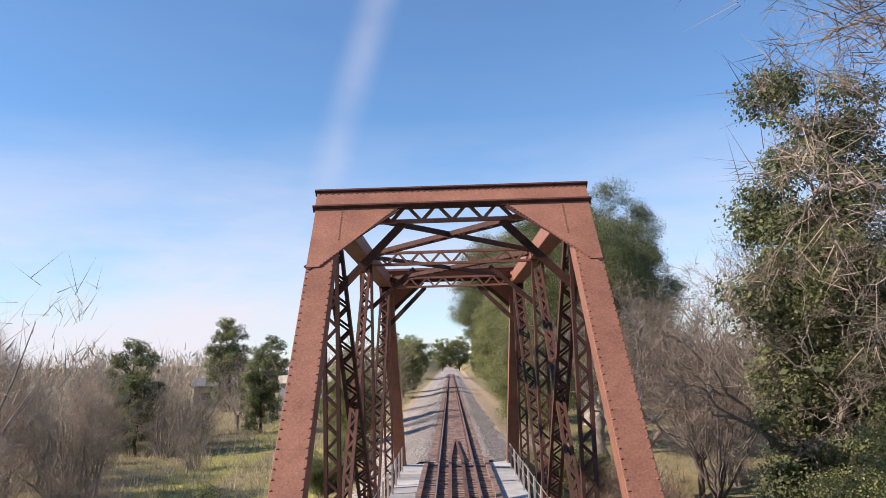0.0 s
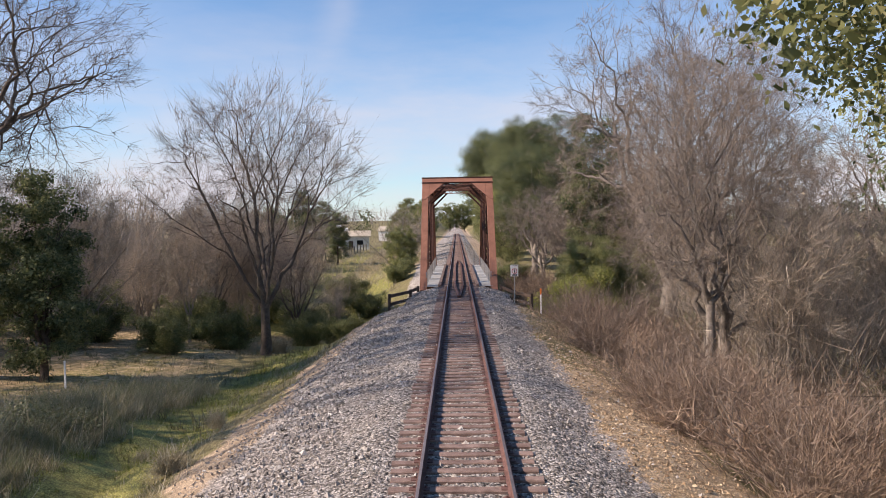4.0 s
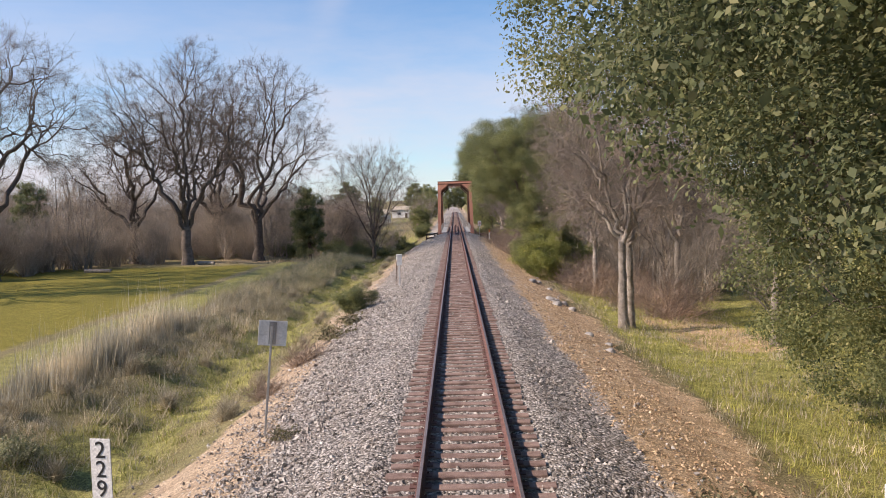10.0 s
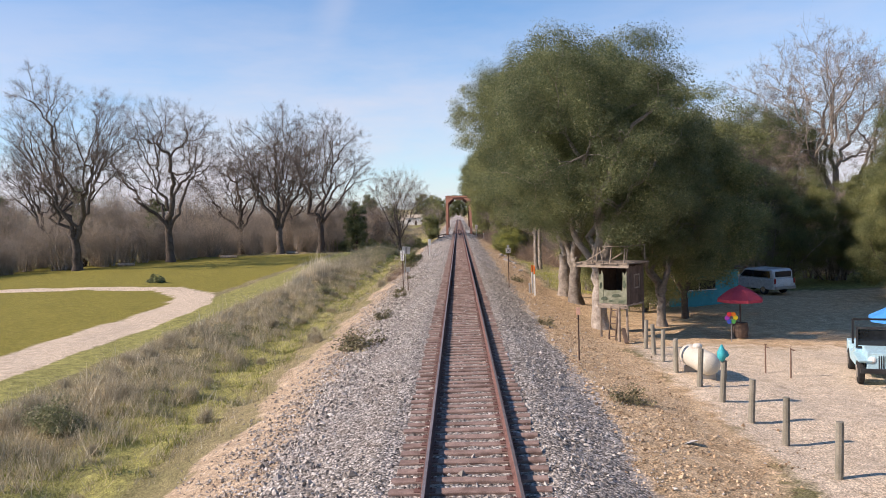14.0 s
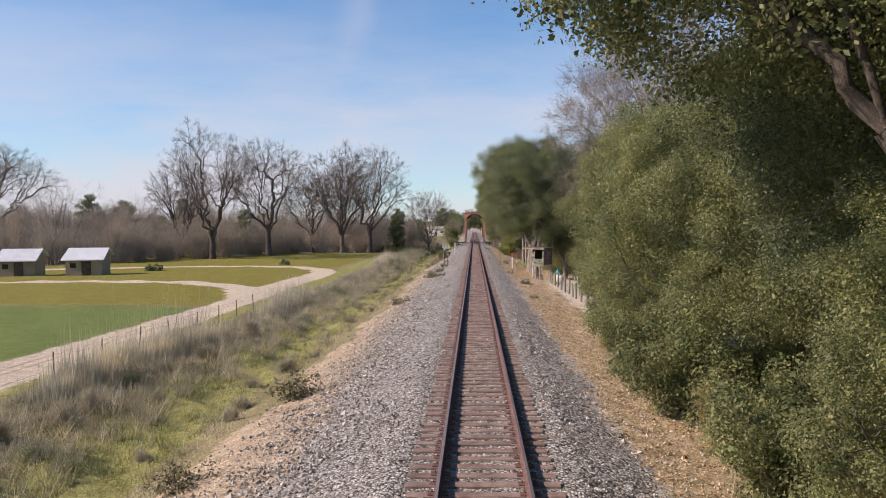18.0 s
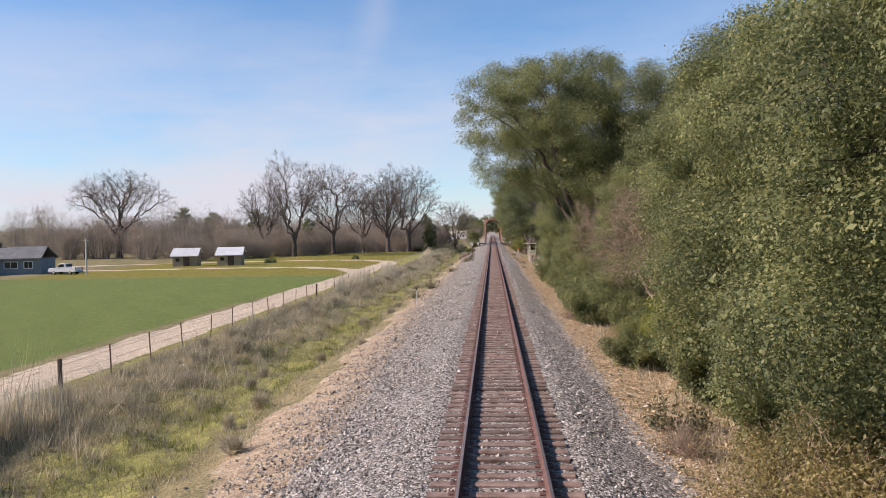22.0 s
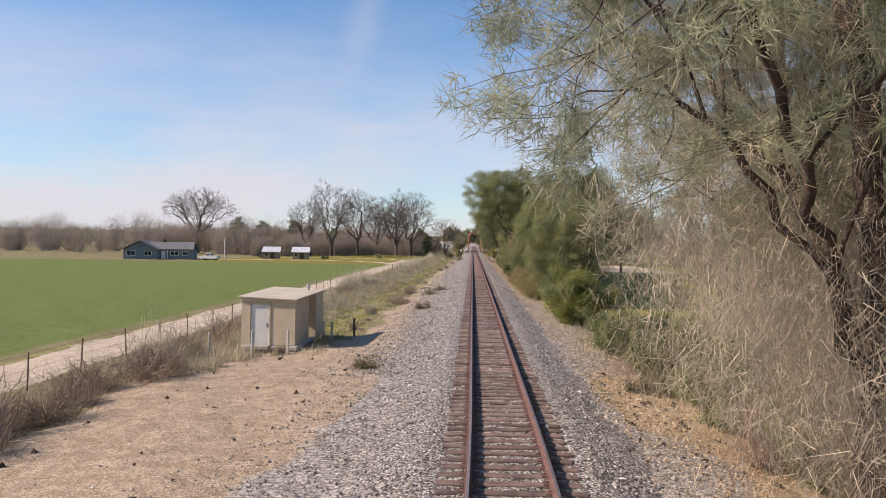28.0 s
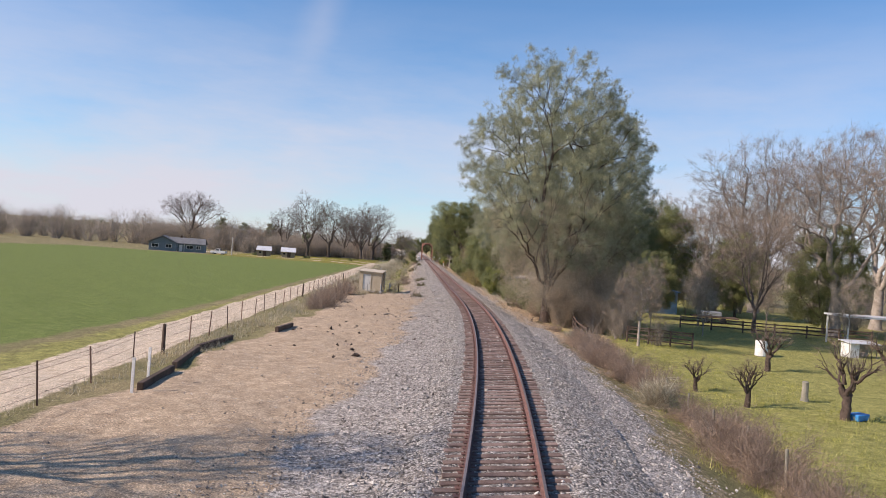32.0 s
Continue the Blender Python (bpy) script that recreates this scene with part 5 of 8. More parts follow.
live = leafy_tree("live_oak", "evergreen oak with a dense dark-green crown", 51, 2.6, 0.42, (9.5, 5.5, 6.0), 560, 0.74, 520000, 0.036, M_oak, M_barkpale, lobes=20, lobe=0.4, low=-0.74)
plant(live, [(6.2, -31.9, 0.88, 0), (9.4, -30.2, 0.56, 30), (10.2, 46.5, 1.05, 90), (6.8, -15.9, 1.1, 130), (6.7, -21.2, 0.95, 20), (12, -94, 0.9, 310), (12.5, -110, 0.85, 100), (9.5, -97, 0.9, 60), (16, -112, 1.15, 170), (28, 4, 1.0, 15), (36, -10, 1.0, 80), (10, 140, 1.1, 33), (13, 160, 1.5, 99), (9.5, 212, 1.7, 10), (12, 235, 1.9, 70), (14, 190, 1.6, 150), (12.5, -88, 0.9, 240), (20, -187, 0.95, 100), (42, -26, 1.0, 10)])
wide_oak = leafy_tree("live_oak", "evergreen oak whose wide crown hangs over the track", 57, 3.0, 0.42, (10.4, 7.4, 5.2), 620, 0.8, 460000, 0.043, M_oakb, M_bark, lobes=24, lobe=0.36, low=-0.76, skew=(-2.6, 1.0))
plant(wide_oak, [(8.4, 42.5, 0.92, 0), (7.4, -103.0, 1.14, 0), (9.7, -9.5, 1.14, -15)])
bright = leafy_tree("bay_tree", "evergreen tree leafy nearly to the ground, sunlit yellow-green", 61, 1.6, 0.2, (5.9, 3.7, 5.4), 330, 0.62, 300000, 0.037, M_oakb, M_bark, lobes=17, lobe=0.44, low=-0.95)
plant(bright, [(7.2, 38.0, 0.8, 0), (10.6, -125.5, 1.1, 30), (10.0, -130, 1.05, 150), (17, 112.0, 1.1, 90), (10, 326, 1.2, 140), (-18, 324, 1.3, 160), (8.6, 164, 1.4, 10), (8.4, 200, 1.4, 300), (-8.5, 158, 0.7, 130), (8.4, -91.0, 0.95, 10), (8.1, -151, 1.0, 20), (7.6, -161.5, 0.8, 220), (11.5, -66, 0.8, 180), (8.5, -69, 0.95, 20), (8.3, -79, 0.9, 280), (10.8, -8.5, 0.75, 45), (31, -8, 0.8, 150), (10.4, -23, 0.75, 30), (11.5, -107, 1.05, 10), (8.9, -107.0, 0.62, 50), (12, -119, 1.0, 30), (7.8, -113.8, 0.6, 300), (11.2, -12.5, 0.85, 160), (9.5, -118, 0.8, 10)])
bay = leafy_tree("bay_tree", "evergreen tree leafy to the ground with a lumpy green crown", 64, 1.3, 0.18, (5.7, 3.9, 5.2), 330, 0.66, 300000, 0.037, M_oakb, M_bark, lobes=14, lobe=0.48, low=-0.95)
plant(bay, [(7.0, -100.6, 0.62, 70), (8.2, -104.2, 0.78, 200), (-4.0, 478, 1.5, 10), (4.6, 482, 1.6, 80), (-14, 345, 1.3, 60), (-7.5, 205, 0.75, 33), (-9, 226, 0.9, 130), (11.5, -4.5, 1.2, 15), (40, -200, 1.1, 80), (28, -179, 1.35, 200), (11.6, -26.5, 1.1, 40), (9.0, -132.5, 1.12, 100), (8.8, -138.5, 1.12, 260), (11.0, 103.0, 0.8, 200), (15.0, 104.0, 0.7, 40), (-11, 328, 1.2, 200), (16, 322, 1.4, 60), (8.2, 148, 1.25, 90), (7.8, 180, 1.3, 220), (-7.5, 142, 0.55, 40), (8.2, -83, 1.0, 70), (8.2, -146, 1.06, 150), (7.9, -156.5, 0.84, 100), (7.1, -166, 0.8, 310), (9.6, -65, 0.75, 80), (8.6, -75.5, 1.0, 200), (25, -8, 0.8, 0), (27, -20, 0.8, 70), (36, -24, 0.9, 200), (11.5, -101, 1.1, 80), (13, -95, 1.1, 150), (14, -114, 1.0, 90), (8.6, -116.5, 0.85, 210), (10.6, -17.5, 0.8, 90), (36, -186, 1.0, 60), (22, -196, 0.7, 0)])
round_bush = bush("evergreen_bush", "rounded evergreen bush with small leaves", 71, 3.4, 3.2, 44000, 0.05, M_oakb, M_bark, "shrub", 22)
plant(round_bush, [(-16, 94, 1.0, 10), (-20, 98, 1.2, 70), (-11.5, 97, 0.8, 130), (-25, 92, 1.1, 200), (-29, 100, 1.3, 260), (-17.5, 86, 0.9, 300), (-23, 85, 0.8, 40), (-34, 94, 1.2, 90), (-8.5, 100, 0.7, 20), (12.5, 92, 1.0, 60), (14, 86, 0.9, 150), (6.7, -108.6, 1.0, 33), (7.4, -112.2, 0.95, 88), (5.9, -183.4, 1.05, 0), (5.9, -196.0, 0.75, 40), (6.4, -200.5, 0.9, 80), (6.3, -148, 0.75, 10), (6.5, -153, 0.85, 60), (6.5, -158.5, 0.9, 160), (6.3, -164.5, 0.85, 260), (-10, 104, 0.9, 40), (-14, 108, 1.1, 130), (-9, 115, 0.9, 210), (-18, 112, 1.2, 300), (-12, 122, 1.0, 20), (5.4, -103, 0.7, 30), (5.6, -97.5, 0.85, 120), (5.8, -91.5, 0.9, 190), (6.0, -86, 0.9, 290), (6.0, -80, 0.8, 50), (7.4, -214.2, 0.7, 10), (6.0, 127, 0.8, 10), (-6.5, 134, 0.7, 90), (-7, 128, 0.8, 50), (6.6, -134, 0.9, 20), (6.2, -167.8, 0.8, 70), (7.7, -168.2, 0.75, 10), (6.4, -105, 0.85, 140), (5.9, -111.5, 0.7, 250), (7.2, -114.5, 0.9, 310), (6.6, -119, 0.7, 30), (6.4, -139.5, 0.9, 120), (6.6, -144, 0.9, 220), (6.7, -124, 0.7, 30), (6.8, -118.5, 0.8, 60), (6.6, 35.5, 0.9, 20), (7.0, 48, 0.9, 77), (8.0, -126.5, 0.85, 14), (4.9, -129.5, 0.5, 200), (5.2, -116.5, 0.8, 20), (5.0, -111, 0.7, 40), (6.6, -209.5, 0.8, 100), (6.8, -206, 0.9, 170), (-5.3, 14.3, 0.48, 20), (10, -210, 0.9, 90), (5.3, -109, 0.55, 200), (9.5, 87.5, 0.9, 33), (5.2, -113, 0.6, 99)])
sunny = bush("broadleaf_bush", "dense sunlit yellow-green bush beside the track", 73, 3.6, 3.6, 70000, 0.042, M_oaky, M_bark, "shrub", 26)
plant(sunny, [(7.7, 95.6, 1.2, 0), (9.0, 98.6, 1.5, 80), (7.4, 101.4, 0.9, 160), (6.5, 33.6, 0.95, 30), (7.3, 36.2, 1.25, 120), (8.2, 40.0, 1.5, 200), (5.75, -184.1, 1.0, 250), (6.4, -128.6, 0.8, 10), (6.2, -110.4, 0.6, 60), (7.9, -98.5, 0.8, 110)])
hedge_shrub = bush("hedge_shrub", "faded golden-olive shrub at the hedge foot", 77, 3.2, 2.6, 24000, 0.034, M_gold, M_barkred, "shrub", 24, 1500, 0.4, thick=0.008)
plant(hedge_shrub, [(4.6 + 0.3 * math.sin(k * 2.7), -144.5 - k * 2.1, 0.8 + 0.16 * math.sin(k * 1.9), k * 77) for k in range(11)] + [(5.4, -124.5, 0.5, 0), (5.5, -100.5, 0.55, 70), (5.6, -94.0, 0.6, 130), (5.7, -88.5, 0.6, 210), (5.8, -83.0, 0.6, 300)], group="shrubs at the hedge foot")
ivy = leafy_tree("ivy_clad_tree", "tall narrow tree clad in dark ivy", 66, 3.0, 0.26, (8.2, 1.9, 7.0), 240, 0.6, 90000, 0.06, M_oak, M_bark, lobes=20, lobe=0.42, low=-0.95)
plant(ivy, [(12.9, 112.0, 1.36, 0)])
pine = pine_tree("grey_pine", "tall grey pine with thin long needles and dead lower twigs", 83, 2.6, 0.42, (12.4, 8.0, 9.4), 1600, 400000, 0.24, M_pine, M_barkdark)
plant(pine, [(6.1, -218.3, 1.06, 0), (9.8, -211.0, 0.9, 140)])
tangle = bush("dead_tangle", "mass of dead hanging twigs with brown leaves", 85, 5.5, 6.5, 5200, 0.055, M_dryleaf, M_deadtwig, "thicket", 18, 26000, 0.5, thick=0.011)
plant(tangle, [(10.2, -213.5, 1.0, 0), (9.6, -208.5, 0.9, 150), (12.5, -217, 1.0, 250), (7.6, -219.4, 0.55, 80), (8.6, -218.6, 0.7, 10), (10.2, -220.2, 0.62, 200), (7.3, -216.6, 0.6, 320), (9.4, -204, 0.8, 30)])
cedar = leafy_tree("cedar", "dark conical evergreen at the edge of the woods", 91, 1.2, 0.2, (5.0, 2.2, 5.2), 220, 0.5, 46000, 0.07, M_oak, M_barkdark, lobes=18, lobe=0.42, low=-0.95)
plant(cedar, [(-19.5, 165, 0.9, 20), (-27, 152, 1.0, 90), (-19, 75, 1.0, 0), (-57, 78, 1.1, 50), (-84, 70, 1.3, 80), (-96, 76, 1.5, 180), (-75, 84, 1.4, 10), (-30, 190, 1.3, 0), (-33, 230, 1.2, 60)])
stones("loose_ballast", 150000, -292, 94, 1.75, 0.029, M_stone, "loose crushed stones along the track")
stones("bank_stones", 80000, -205, 90, 0.95, 0.026, M_chip, "pale stones strewn down the bank", True, -4.4)
stones("bank_stones", 95000, -228, 90, 1.1, 0.022, M_brownchip, "brown chips and leaf litter strewn down the bank", True, 4.4)
stones("shoulder_ballast", 60000, -205, 90, 0.6, 0.032, M_stone, "ballast stones spilled over the shoulder", True, -3.7)
stones("shoulder_gravel", 20000, -290, -203, 1.1, 0.022, M_chip, "loose gravel spread beside the bend", True, -4.2)
stones("shoulder_gravel", 8000, -290, -228, 0.9, 0.026, M_stone, "loose gravel spread beside the bend", True, 4.2)
stones("pad_stones", 5000, -286, -198, 2.4, 0.017, M_chip, "pebbles scattered on the bare dirt", True, -8.0)


def blades(name, label, n, where, tall, wide, mat, seed, lean=0.35, tuft=9):
    """Grass in tufts: blades of one triangle each over the ground."""
    g = np.random.default_rng(seed)
    x, y = where(g, n // tuft)
    big = np.repeat(g.lognormal(0, 0.4, len(x)), tuft)
    x, y = np.repeat(x, tuft) + g.normal(0, 0.13, len(x) * tuft) * big, np.repeat(y, tuft) + g.normal(0, 0.13, len(y) * tuft) * big
    keep = road_distance(x, y) > 1.9
    x, y, big = x[keep], y[keep], big[keep]
    m = len(x)
    z = ground_z(x, y)
    h = tall * g.lognormal(0, 0.3, m) * big
    a = g.uniform(0, 6.28, m)
    p = np.stack([x, y, z - 0.03], 1)
    s = np.stack([np.cos(a), np.sin(a), np.zeros(m)], 1) * wide / 2
    t = p + np.stack([g.normal(0.06, lean, m) * h, g.normal(0, lean, m) * h, h], 1)
    v = np.stack([p - s, p + s, t], 1).reshape(-1, 3)
    return tagged(soup(name, v, np.arange(3 * m).reshape(-1, 3), mat), label, "grass", kind="stuff")


def band(u0, u1, y0, y1, wave=0.8):
    def where(g, n):
        y = g.uniform(y0, y1, n)
        clump = np.sin(y * 0.9) * 0.5 + np.sin(y * 0.33 + 2) * 0.8
        u = g.uniform(u0, u1, n) + clump * wave * 0.4
        return u + mid(y), y
    return where


def reeds(g, n):
    """Patches of stalks along the ridge between ditch and field."""
    y = g.uniform(-200, 30, n * 4)
    y = y[(np.sin(y * 0.21) + np.sin(y * 0.083 + 1.0) + g.normal(0, 0.25, len(y))) > 0.75][:n]
    return -14.1 + g.normal(0, 0.4, len(y)) + 0.3 * np.sin(y * 0.4) + mid(y), y


blades("dry_reeds", "upright pale dry stalks along the ditch ridge", 84000, reeds, 0.62, 0.024, M_reed, 21, lean=0.12, tuft=12)
blades("dry_grass", "faded grass over the ditch bank", 110000, band(-15.0, -9.6, -205, 34), 0.27, 0.02, M_dull, 1, lean=0.5, tuft=24)
blades("dry_grass", "pale dry tufts over the ditch bank", 100000, band(-15.0, -9.8, -205, 22), 0.36, 0.018, M_hay, 22, lean=0.45, tuft=30)
blades("dry_grass", "short dry grass at the foot of the bank", 34000, band(-9.4, -6.9, -200, 80), 0.2, 0.016, M_hay, 2, lean=0.45, tuft=16)
blades("green_grass", "green grass in the damp ditch", 80000, band(-11.8, -7.4, -195, 85), 0.16, 0.018, M_grass, 3, lean=0.45, tuft=24)
blades("dry_grass", "dry weeds along the fence", 7000, band(-14.8, -12.6, -275, -200), 0.28, 0.02, M_hay, 4)
blades("lawn_grass", "rough green grass beyond the track", 50000, band(6.5, 18, -275, -215), 0.11, 0.02, M_lawn, 5, tuft=16)
blades("lawn_grass", "rough green grass by the trees", 42000, band(7, 16, -12, 32), 0.14, 0.02, M_lawn, 6, tuft=16)
blades("dry_grass", "dry tufts among the grass by the trees", 14000, band(6.2, 14, -12, 32), 0.2, 0.02, M_hay, 12, tuft=18)
blades("lawn_grass", "rough green grass beside the hedge", 14000, band(7, 18, -180, -122), 0.16, 0.02, M_lawn, 7)
blades("dry_grass", "tall rough grass in the waste ground past the creek", 40000, band(-45, -6, 122, 205), 0.55, 0.03, M_hay, 10)
blades("rank_grass", "thick soft grey-green grass over the ditch bank", 90000, band(-15.2, -11.2, 32, 74), 0.32, 0.017, M_rank, 31, lean=0.55, tuft=40)
blades("dry_grass", "pale dry tufts among the rank grass", 60000, band(-15.4, -10.8, 20, 74), 0.42, 0.017, M_dull, 32, lean=0.5, tuft=45)
blades("green_grass", "rank green growth beside the creek", 5000, band(-26, -6, 60, 100), 0.3, 0.025, M_weed, 8)
blades("dry_grass", "dry weeds at the hedge foot", 14000, band(4.4, 6.8, -205, -75), 0.22, 0.02, M_hay, 9)

weed = bush("weed_clump", "low grey-green weed clump on the ballast edge", 95, 1.5, 0.75, 1800, 0.04, M_weed, M_barkred, "weed", 12)
plant(weed, [(-4.0, -38.1, 1.35, 0), (-3.7, -30.4, 0.8, 60), (-3.7, -20.9, 0.7, 200), (-3.7, -157.9, 0.9, 90), (-3.9, -17.6, 0.6, 60), (-3.9, -8.0, 0.5, 10), (-5.0, 6.0, 1.2, 10), (-4.7, 9.5, 1.0, 80), (-4.4, -163.0, 1.0, 80), (-4.6, -203.2, 0.9, 120), (-4.1, -178, 1.0, 40), (3.5, -34, 0.6, 20), (4.2, -47, 0.8, 50), (4.0, -12.5, 0.9, 90), (3.8, -60, 0.5, 10), (4.3, -138, 1.3, 200), (-6.2, -96, 1.0, 10), (-5.5, -88, 1.3, 90), (-5.2, -60, 1.0, 15), (4.8, -206, 0.8, 33), (5.1, -222, 0.6, 70)], group="weeds beside the ballast")
greenweed = bush("green_weed", "leafy green weed patch in the ditch", 96, 2.2, 0.6, 5000, 0.036, M_rank, M_barkred, "weed", 14)
plant(greenweed, [(-12.8 + 1.3 * math.sin(k * 2.3), 38 + k * 2.2, 1.0 + 0.3 * math.sin(k * 1.7), k * 50) for k in range(13)] + [(-12.0 + 1.2 * math.sin(k * 2.1), -190 + k * 9.7, 0.75 + 0.3 * math.sin(k * 3.1), k * 70) for k in range(22)] + [(-11.5, -28, 1.0, 0), (-12.5, -44, 1.2, 40), (-11.8, 4, 1.0, 90), (-13.5, 28, 1.3, 120), (-14.5, 34, 1.5, 10), (-12, 48, 1.4, 60), (-11, 56, 1.5, 170), (-13, 63, 1.6, 220), (-12.5, -132, 0.9, 20), (-12.2, -150, 0.9, 70), (-11, -172, 0.8, 70), (-15, 45, 1.3, 5)], group="weed patches in the ditch")
brownweed = bush("brown_weed", "dead rust-brown weed clump", 97, 1.8, 0.9, 0, 0.1, M_twigred, M_barkred, "weed", 14, 1100, 0.35)
plant(brownweed, [(-5.6, 2.5, 1.0, 0), (-6.0, -1.5, 0.8, 50), (-12.5, -195.5, 1.2, 10), (-13.2, -199, 1.3, 100), (-12.9, -203, 1.2, 170), (-13.4, -207, 1.2, 240), (-13.2, -212, 1.1, 300), (-13, -217, 1.0, 20), (-12.6, -224, 1.0, 70), (-6.8, -158, 1.0, 70), (-7.5, -166, 1.1, 90), (-6.4, -171, 0.9, 10), (-9.5, -148, 0.9, 12), (3.9, -140.5, 0.8, 0), (4.2, -115.5, 0.9, 0), (5.5, -226, 0.8, 0)], group="dead weeds")
tussock = bush("grass_tussock", "pale dry grass tussock on the ditch bank", 99, 1.0, 0.75, 0, 0.1, M_hay, M_hay, "grass", 16, 1300, 0.38)
spots = [(u + 0.5 * math.sin(y), y, rt.uniform(0.45, 1.0), rt.uniform(0, 360)) for y in np.arange(-200, 30, 1.9) for u in (rt.uniform(-14.8, -11.2),)]
spots += [(rt.uniform(-11, -6.4), y, rt.uniform(0.35, 0.8), rt.uniform(0, 360)) for y in np.arange(-198, 66, 3.1)]
plant(tussock, spots, group="tussocks along the ditch")
pink_clump = [(-13.1, -157.5, 1.2, 40), (-13.4, -189, 1.3, 10), (-13.6, -193, 1.5, 60)]
pink_clump += [(-12.4 + 0.5 * math.sin(k * 2.2), -203.5 - k * 1.9, 1.25 + 0.35 * math.sin(k * 1.6), k * 61) for k in range(11)]
plant(copy_thing(brownweed, pose(0, 0, 0)), pink_clump, group="dead weeds")
tumble = bush("tumbleweed", "round tan tumbleweed resting on the bank", 98, 1.5, 1.1, 0, 0.1, M_hay, M_barkred, "tumbleweed", 18, 2600, 0.28)
plant(tumble, [(5.2, -251.4, 1.15, 0), (5.7, -249.8, 1.05, 60), (6.4, -227.8, 0.6, 120), (-12.3, 92.0, 1.1, 0)], group="tumbleweeds")

# ---- far woods ----
g = np.random.default_rng(5)
cs, ws = [], []
for k in range(1500):
    x, y = g.uniform(-420, 420), g.uniform(-420, 420)
    if abs(x) < 26 or (-190 < x < 80 and -330 < y < 122) or (-60 < x and y > 120 and y < 330 and x < 16):
        continue
    z = gz(x, y)
    for j in range(5):
        cs.append((x + g.normal(0, 3), y + g.normal(0, 3), z + g.uniform(0, 7)))
        ws.append((g.normal(0, 0.3), g.normal(0, 0.3), 1))
v, f = slivers(cs, ws, 120000, 2.2, 0.32, 9, 0.6, 0.3, 1.6)
tagged(soup("far_woods", v, f, M_brush), "far belt of winter woods around the fields", "woods", kind="stuff")
cs = []
for k in range(130):
    x, y = g.uniform(-300, 220), g.uniform(-60, 420)
    if abs(x) < 34 or (-190 < x < 80 and y < 135) or (-80 < x < 16 and y < 330):
        continue
    for j in range(4):
        cs.append((x + g.normal(0, 2), y + g.normal(0, 2), gz(x, y) + g.uniform(1.5, 8)))
v, f = leaves(cs, [3.0] * len(cs), 26000, 0.7, 10, 0.9, 0.6, 1.3)
tagged(soup("far_evergreens", v, f, M_oak), "dark evergreens among the far woods", "woods", kind="stuff")


# ---- signs and markers beside the track ----
M_white = surface("weathered white paint", (0.66, 0.65, 0.61), (0.80, 0.79, 0.76), 3, 40, 0.55, 0.1, 0.002, vary=0.06)
M_black = surface("black paint", (0.015, 0.015, 0.016), (0.04, 0.04, 0.04), 4, 40, 0.6, 0.1, 0.002)
M_orange = surface("faded orange plastic", (0.62, 0.13, 0.02), (0.75, 0.2, 0.04), 3, 40, 0.5, 0.05, 0.001, vary=0.08)
M_signred = surface("sign red", (0.5, 0.03, 0.03), (0.6, 0.06, 0.05), 3, 40, 0.5, 0.05, 0.001)
M_steel = surface("grey galvanised steel", (0.38, 0.38, 0.37), (0.52, 0.52, 0.51), 5, 60, 0.45, 0.1, 0.001, metal=0.6)
M_rustpost = surface("rusty steel post", (0.11, 0.065, 0.045), (0.2, 0.12, 0.085), 6, 60, 0.8, 0.2, 0.002)
M_wood = surface("weathered grey-green timber", (0.19, 0.18, 0.14), (0.34, 0.31, 0.25), 2, 50, 0.9, 0.4, 0.006, vary=0.2)
M_brownwood = surface("dark brown timber", (0.07, 0.048, 0.035), (0.15, 0.105, 0.08), 2, 50, 0.9, 0.4, 0.006, vary=0.2)
M_beige = surface("sun-bleached beige stucco", (0.52, 0.425, 0.29), (0.65, 0.54, 0.385), 1.2, 35, 0.9, 0.25, 0.004, vary=0.05)
M_roofpale = surface("pale weathered roofing", (0.46, 0.39, 0.29), (0.60, 0.53, 0.42), 1.0, 30, 0.9, 0.3, 0.004, vary=0.05)
M_door = surface("chalky white door paint", (0.68, 0.66, 0.60), (0.78, 0.76, 0.70), 1.5, 40, 0.6, 0.1, 0.002, vary=0.05)


def letters(text, size, mat, parent, m, name="lettering"):
    """Flat letters, a little proud of the panel that carries them."""
    cu = bpy.data.curves.new(name, "FONT")
    cu.body, cu.size, cu.extrude, cu.align_x, cu.align_y = text, size, 0.002, "CENTER", "CENTER"
    cu.space_line = 0.82
    tmp = bpy.data.objects.new(name, cu)
    scene.collection.objects.link(tmp)
    bpy.context.view_layer.update()
    me = bpy.data.meshes.new_from_object(tmp.evaluated_get(bpy.context.evaluated_depsgraph_get()))
    bpy.data.objects.remove(tmp)
    me.materials.clear()
    me.materials.append(mat)
    ob = new(name, me)
    ob.parent = parent
    ob.matrix_basis = m
    return ob


def ring(g, c, r, w, n=24):
    """A flat ring that faces -y."""
    o = []
    for k in (r - w / 2, r + w / 2):
        for dy in (0, -0.004):
            o += [(c[0] + k * math.cos(2 * math.pi * i / n), c[1] + dy, c[2] + k * math.sin(2 * math.pi * i / n)) for i in range(n)]
    f = []
    for i in range(n):
        j = (i + 1) % n
        f += [(n + i, n + j, 3 * n + j, 3 * n + i), (2 * n + i, 2 * n + j, 3 * n + j, 3 * n + i), (i, j, n + j, n + i)]
    return g.add(o, f)


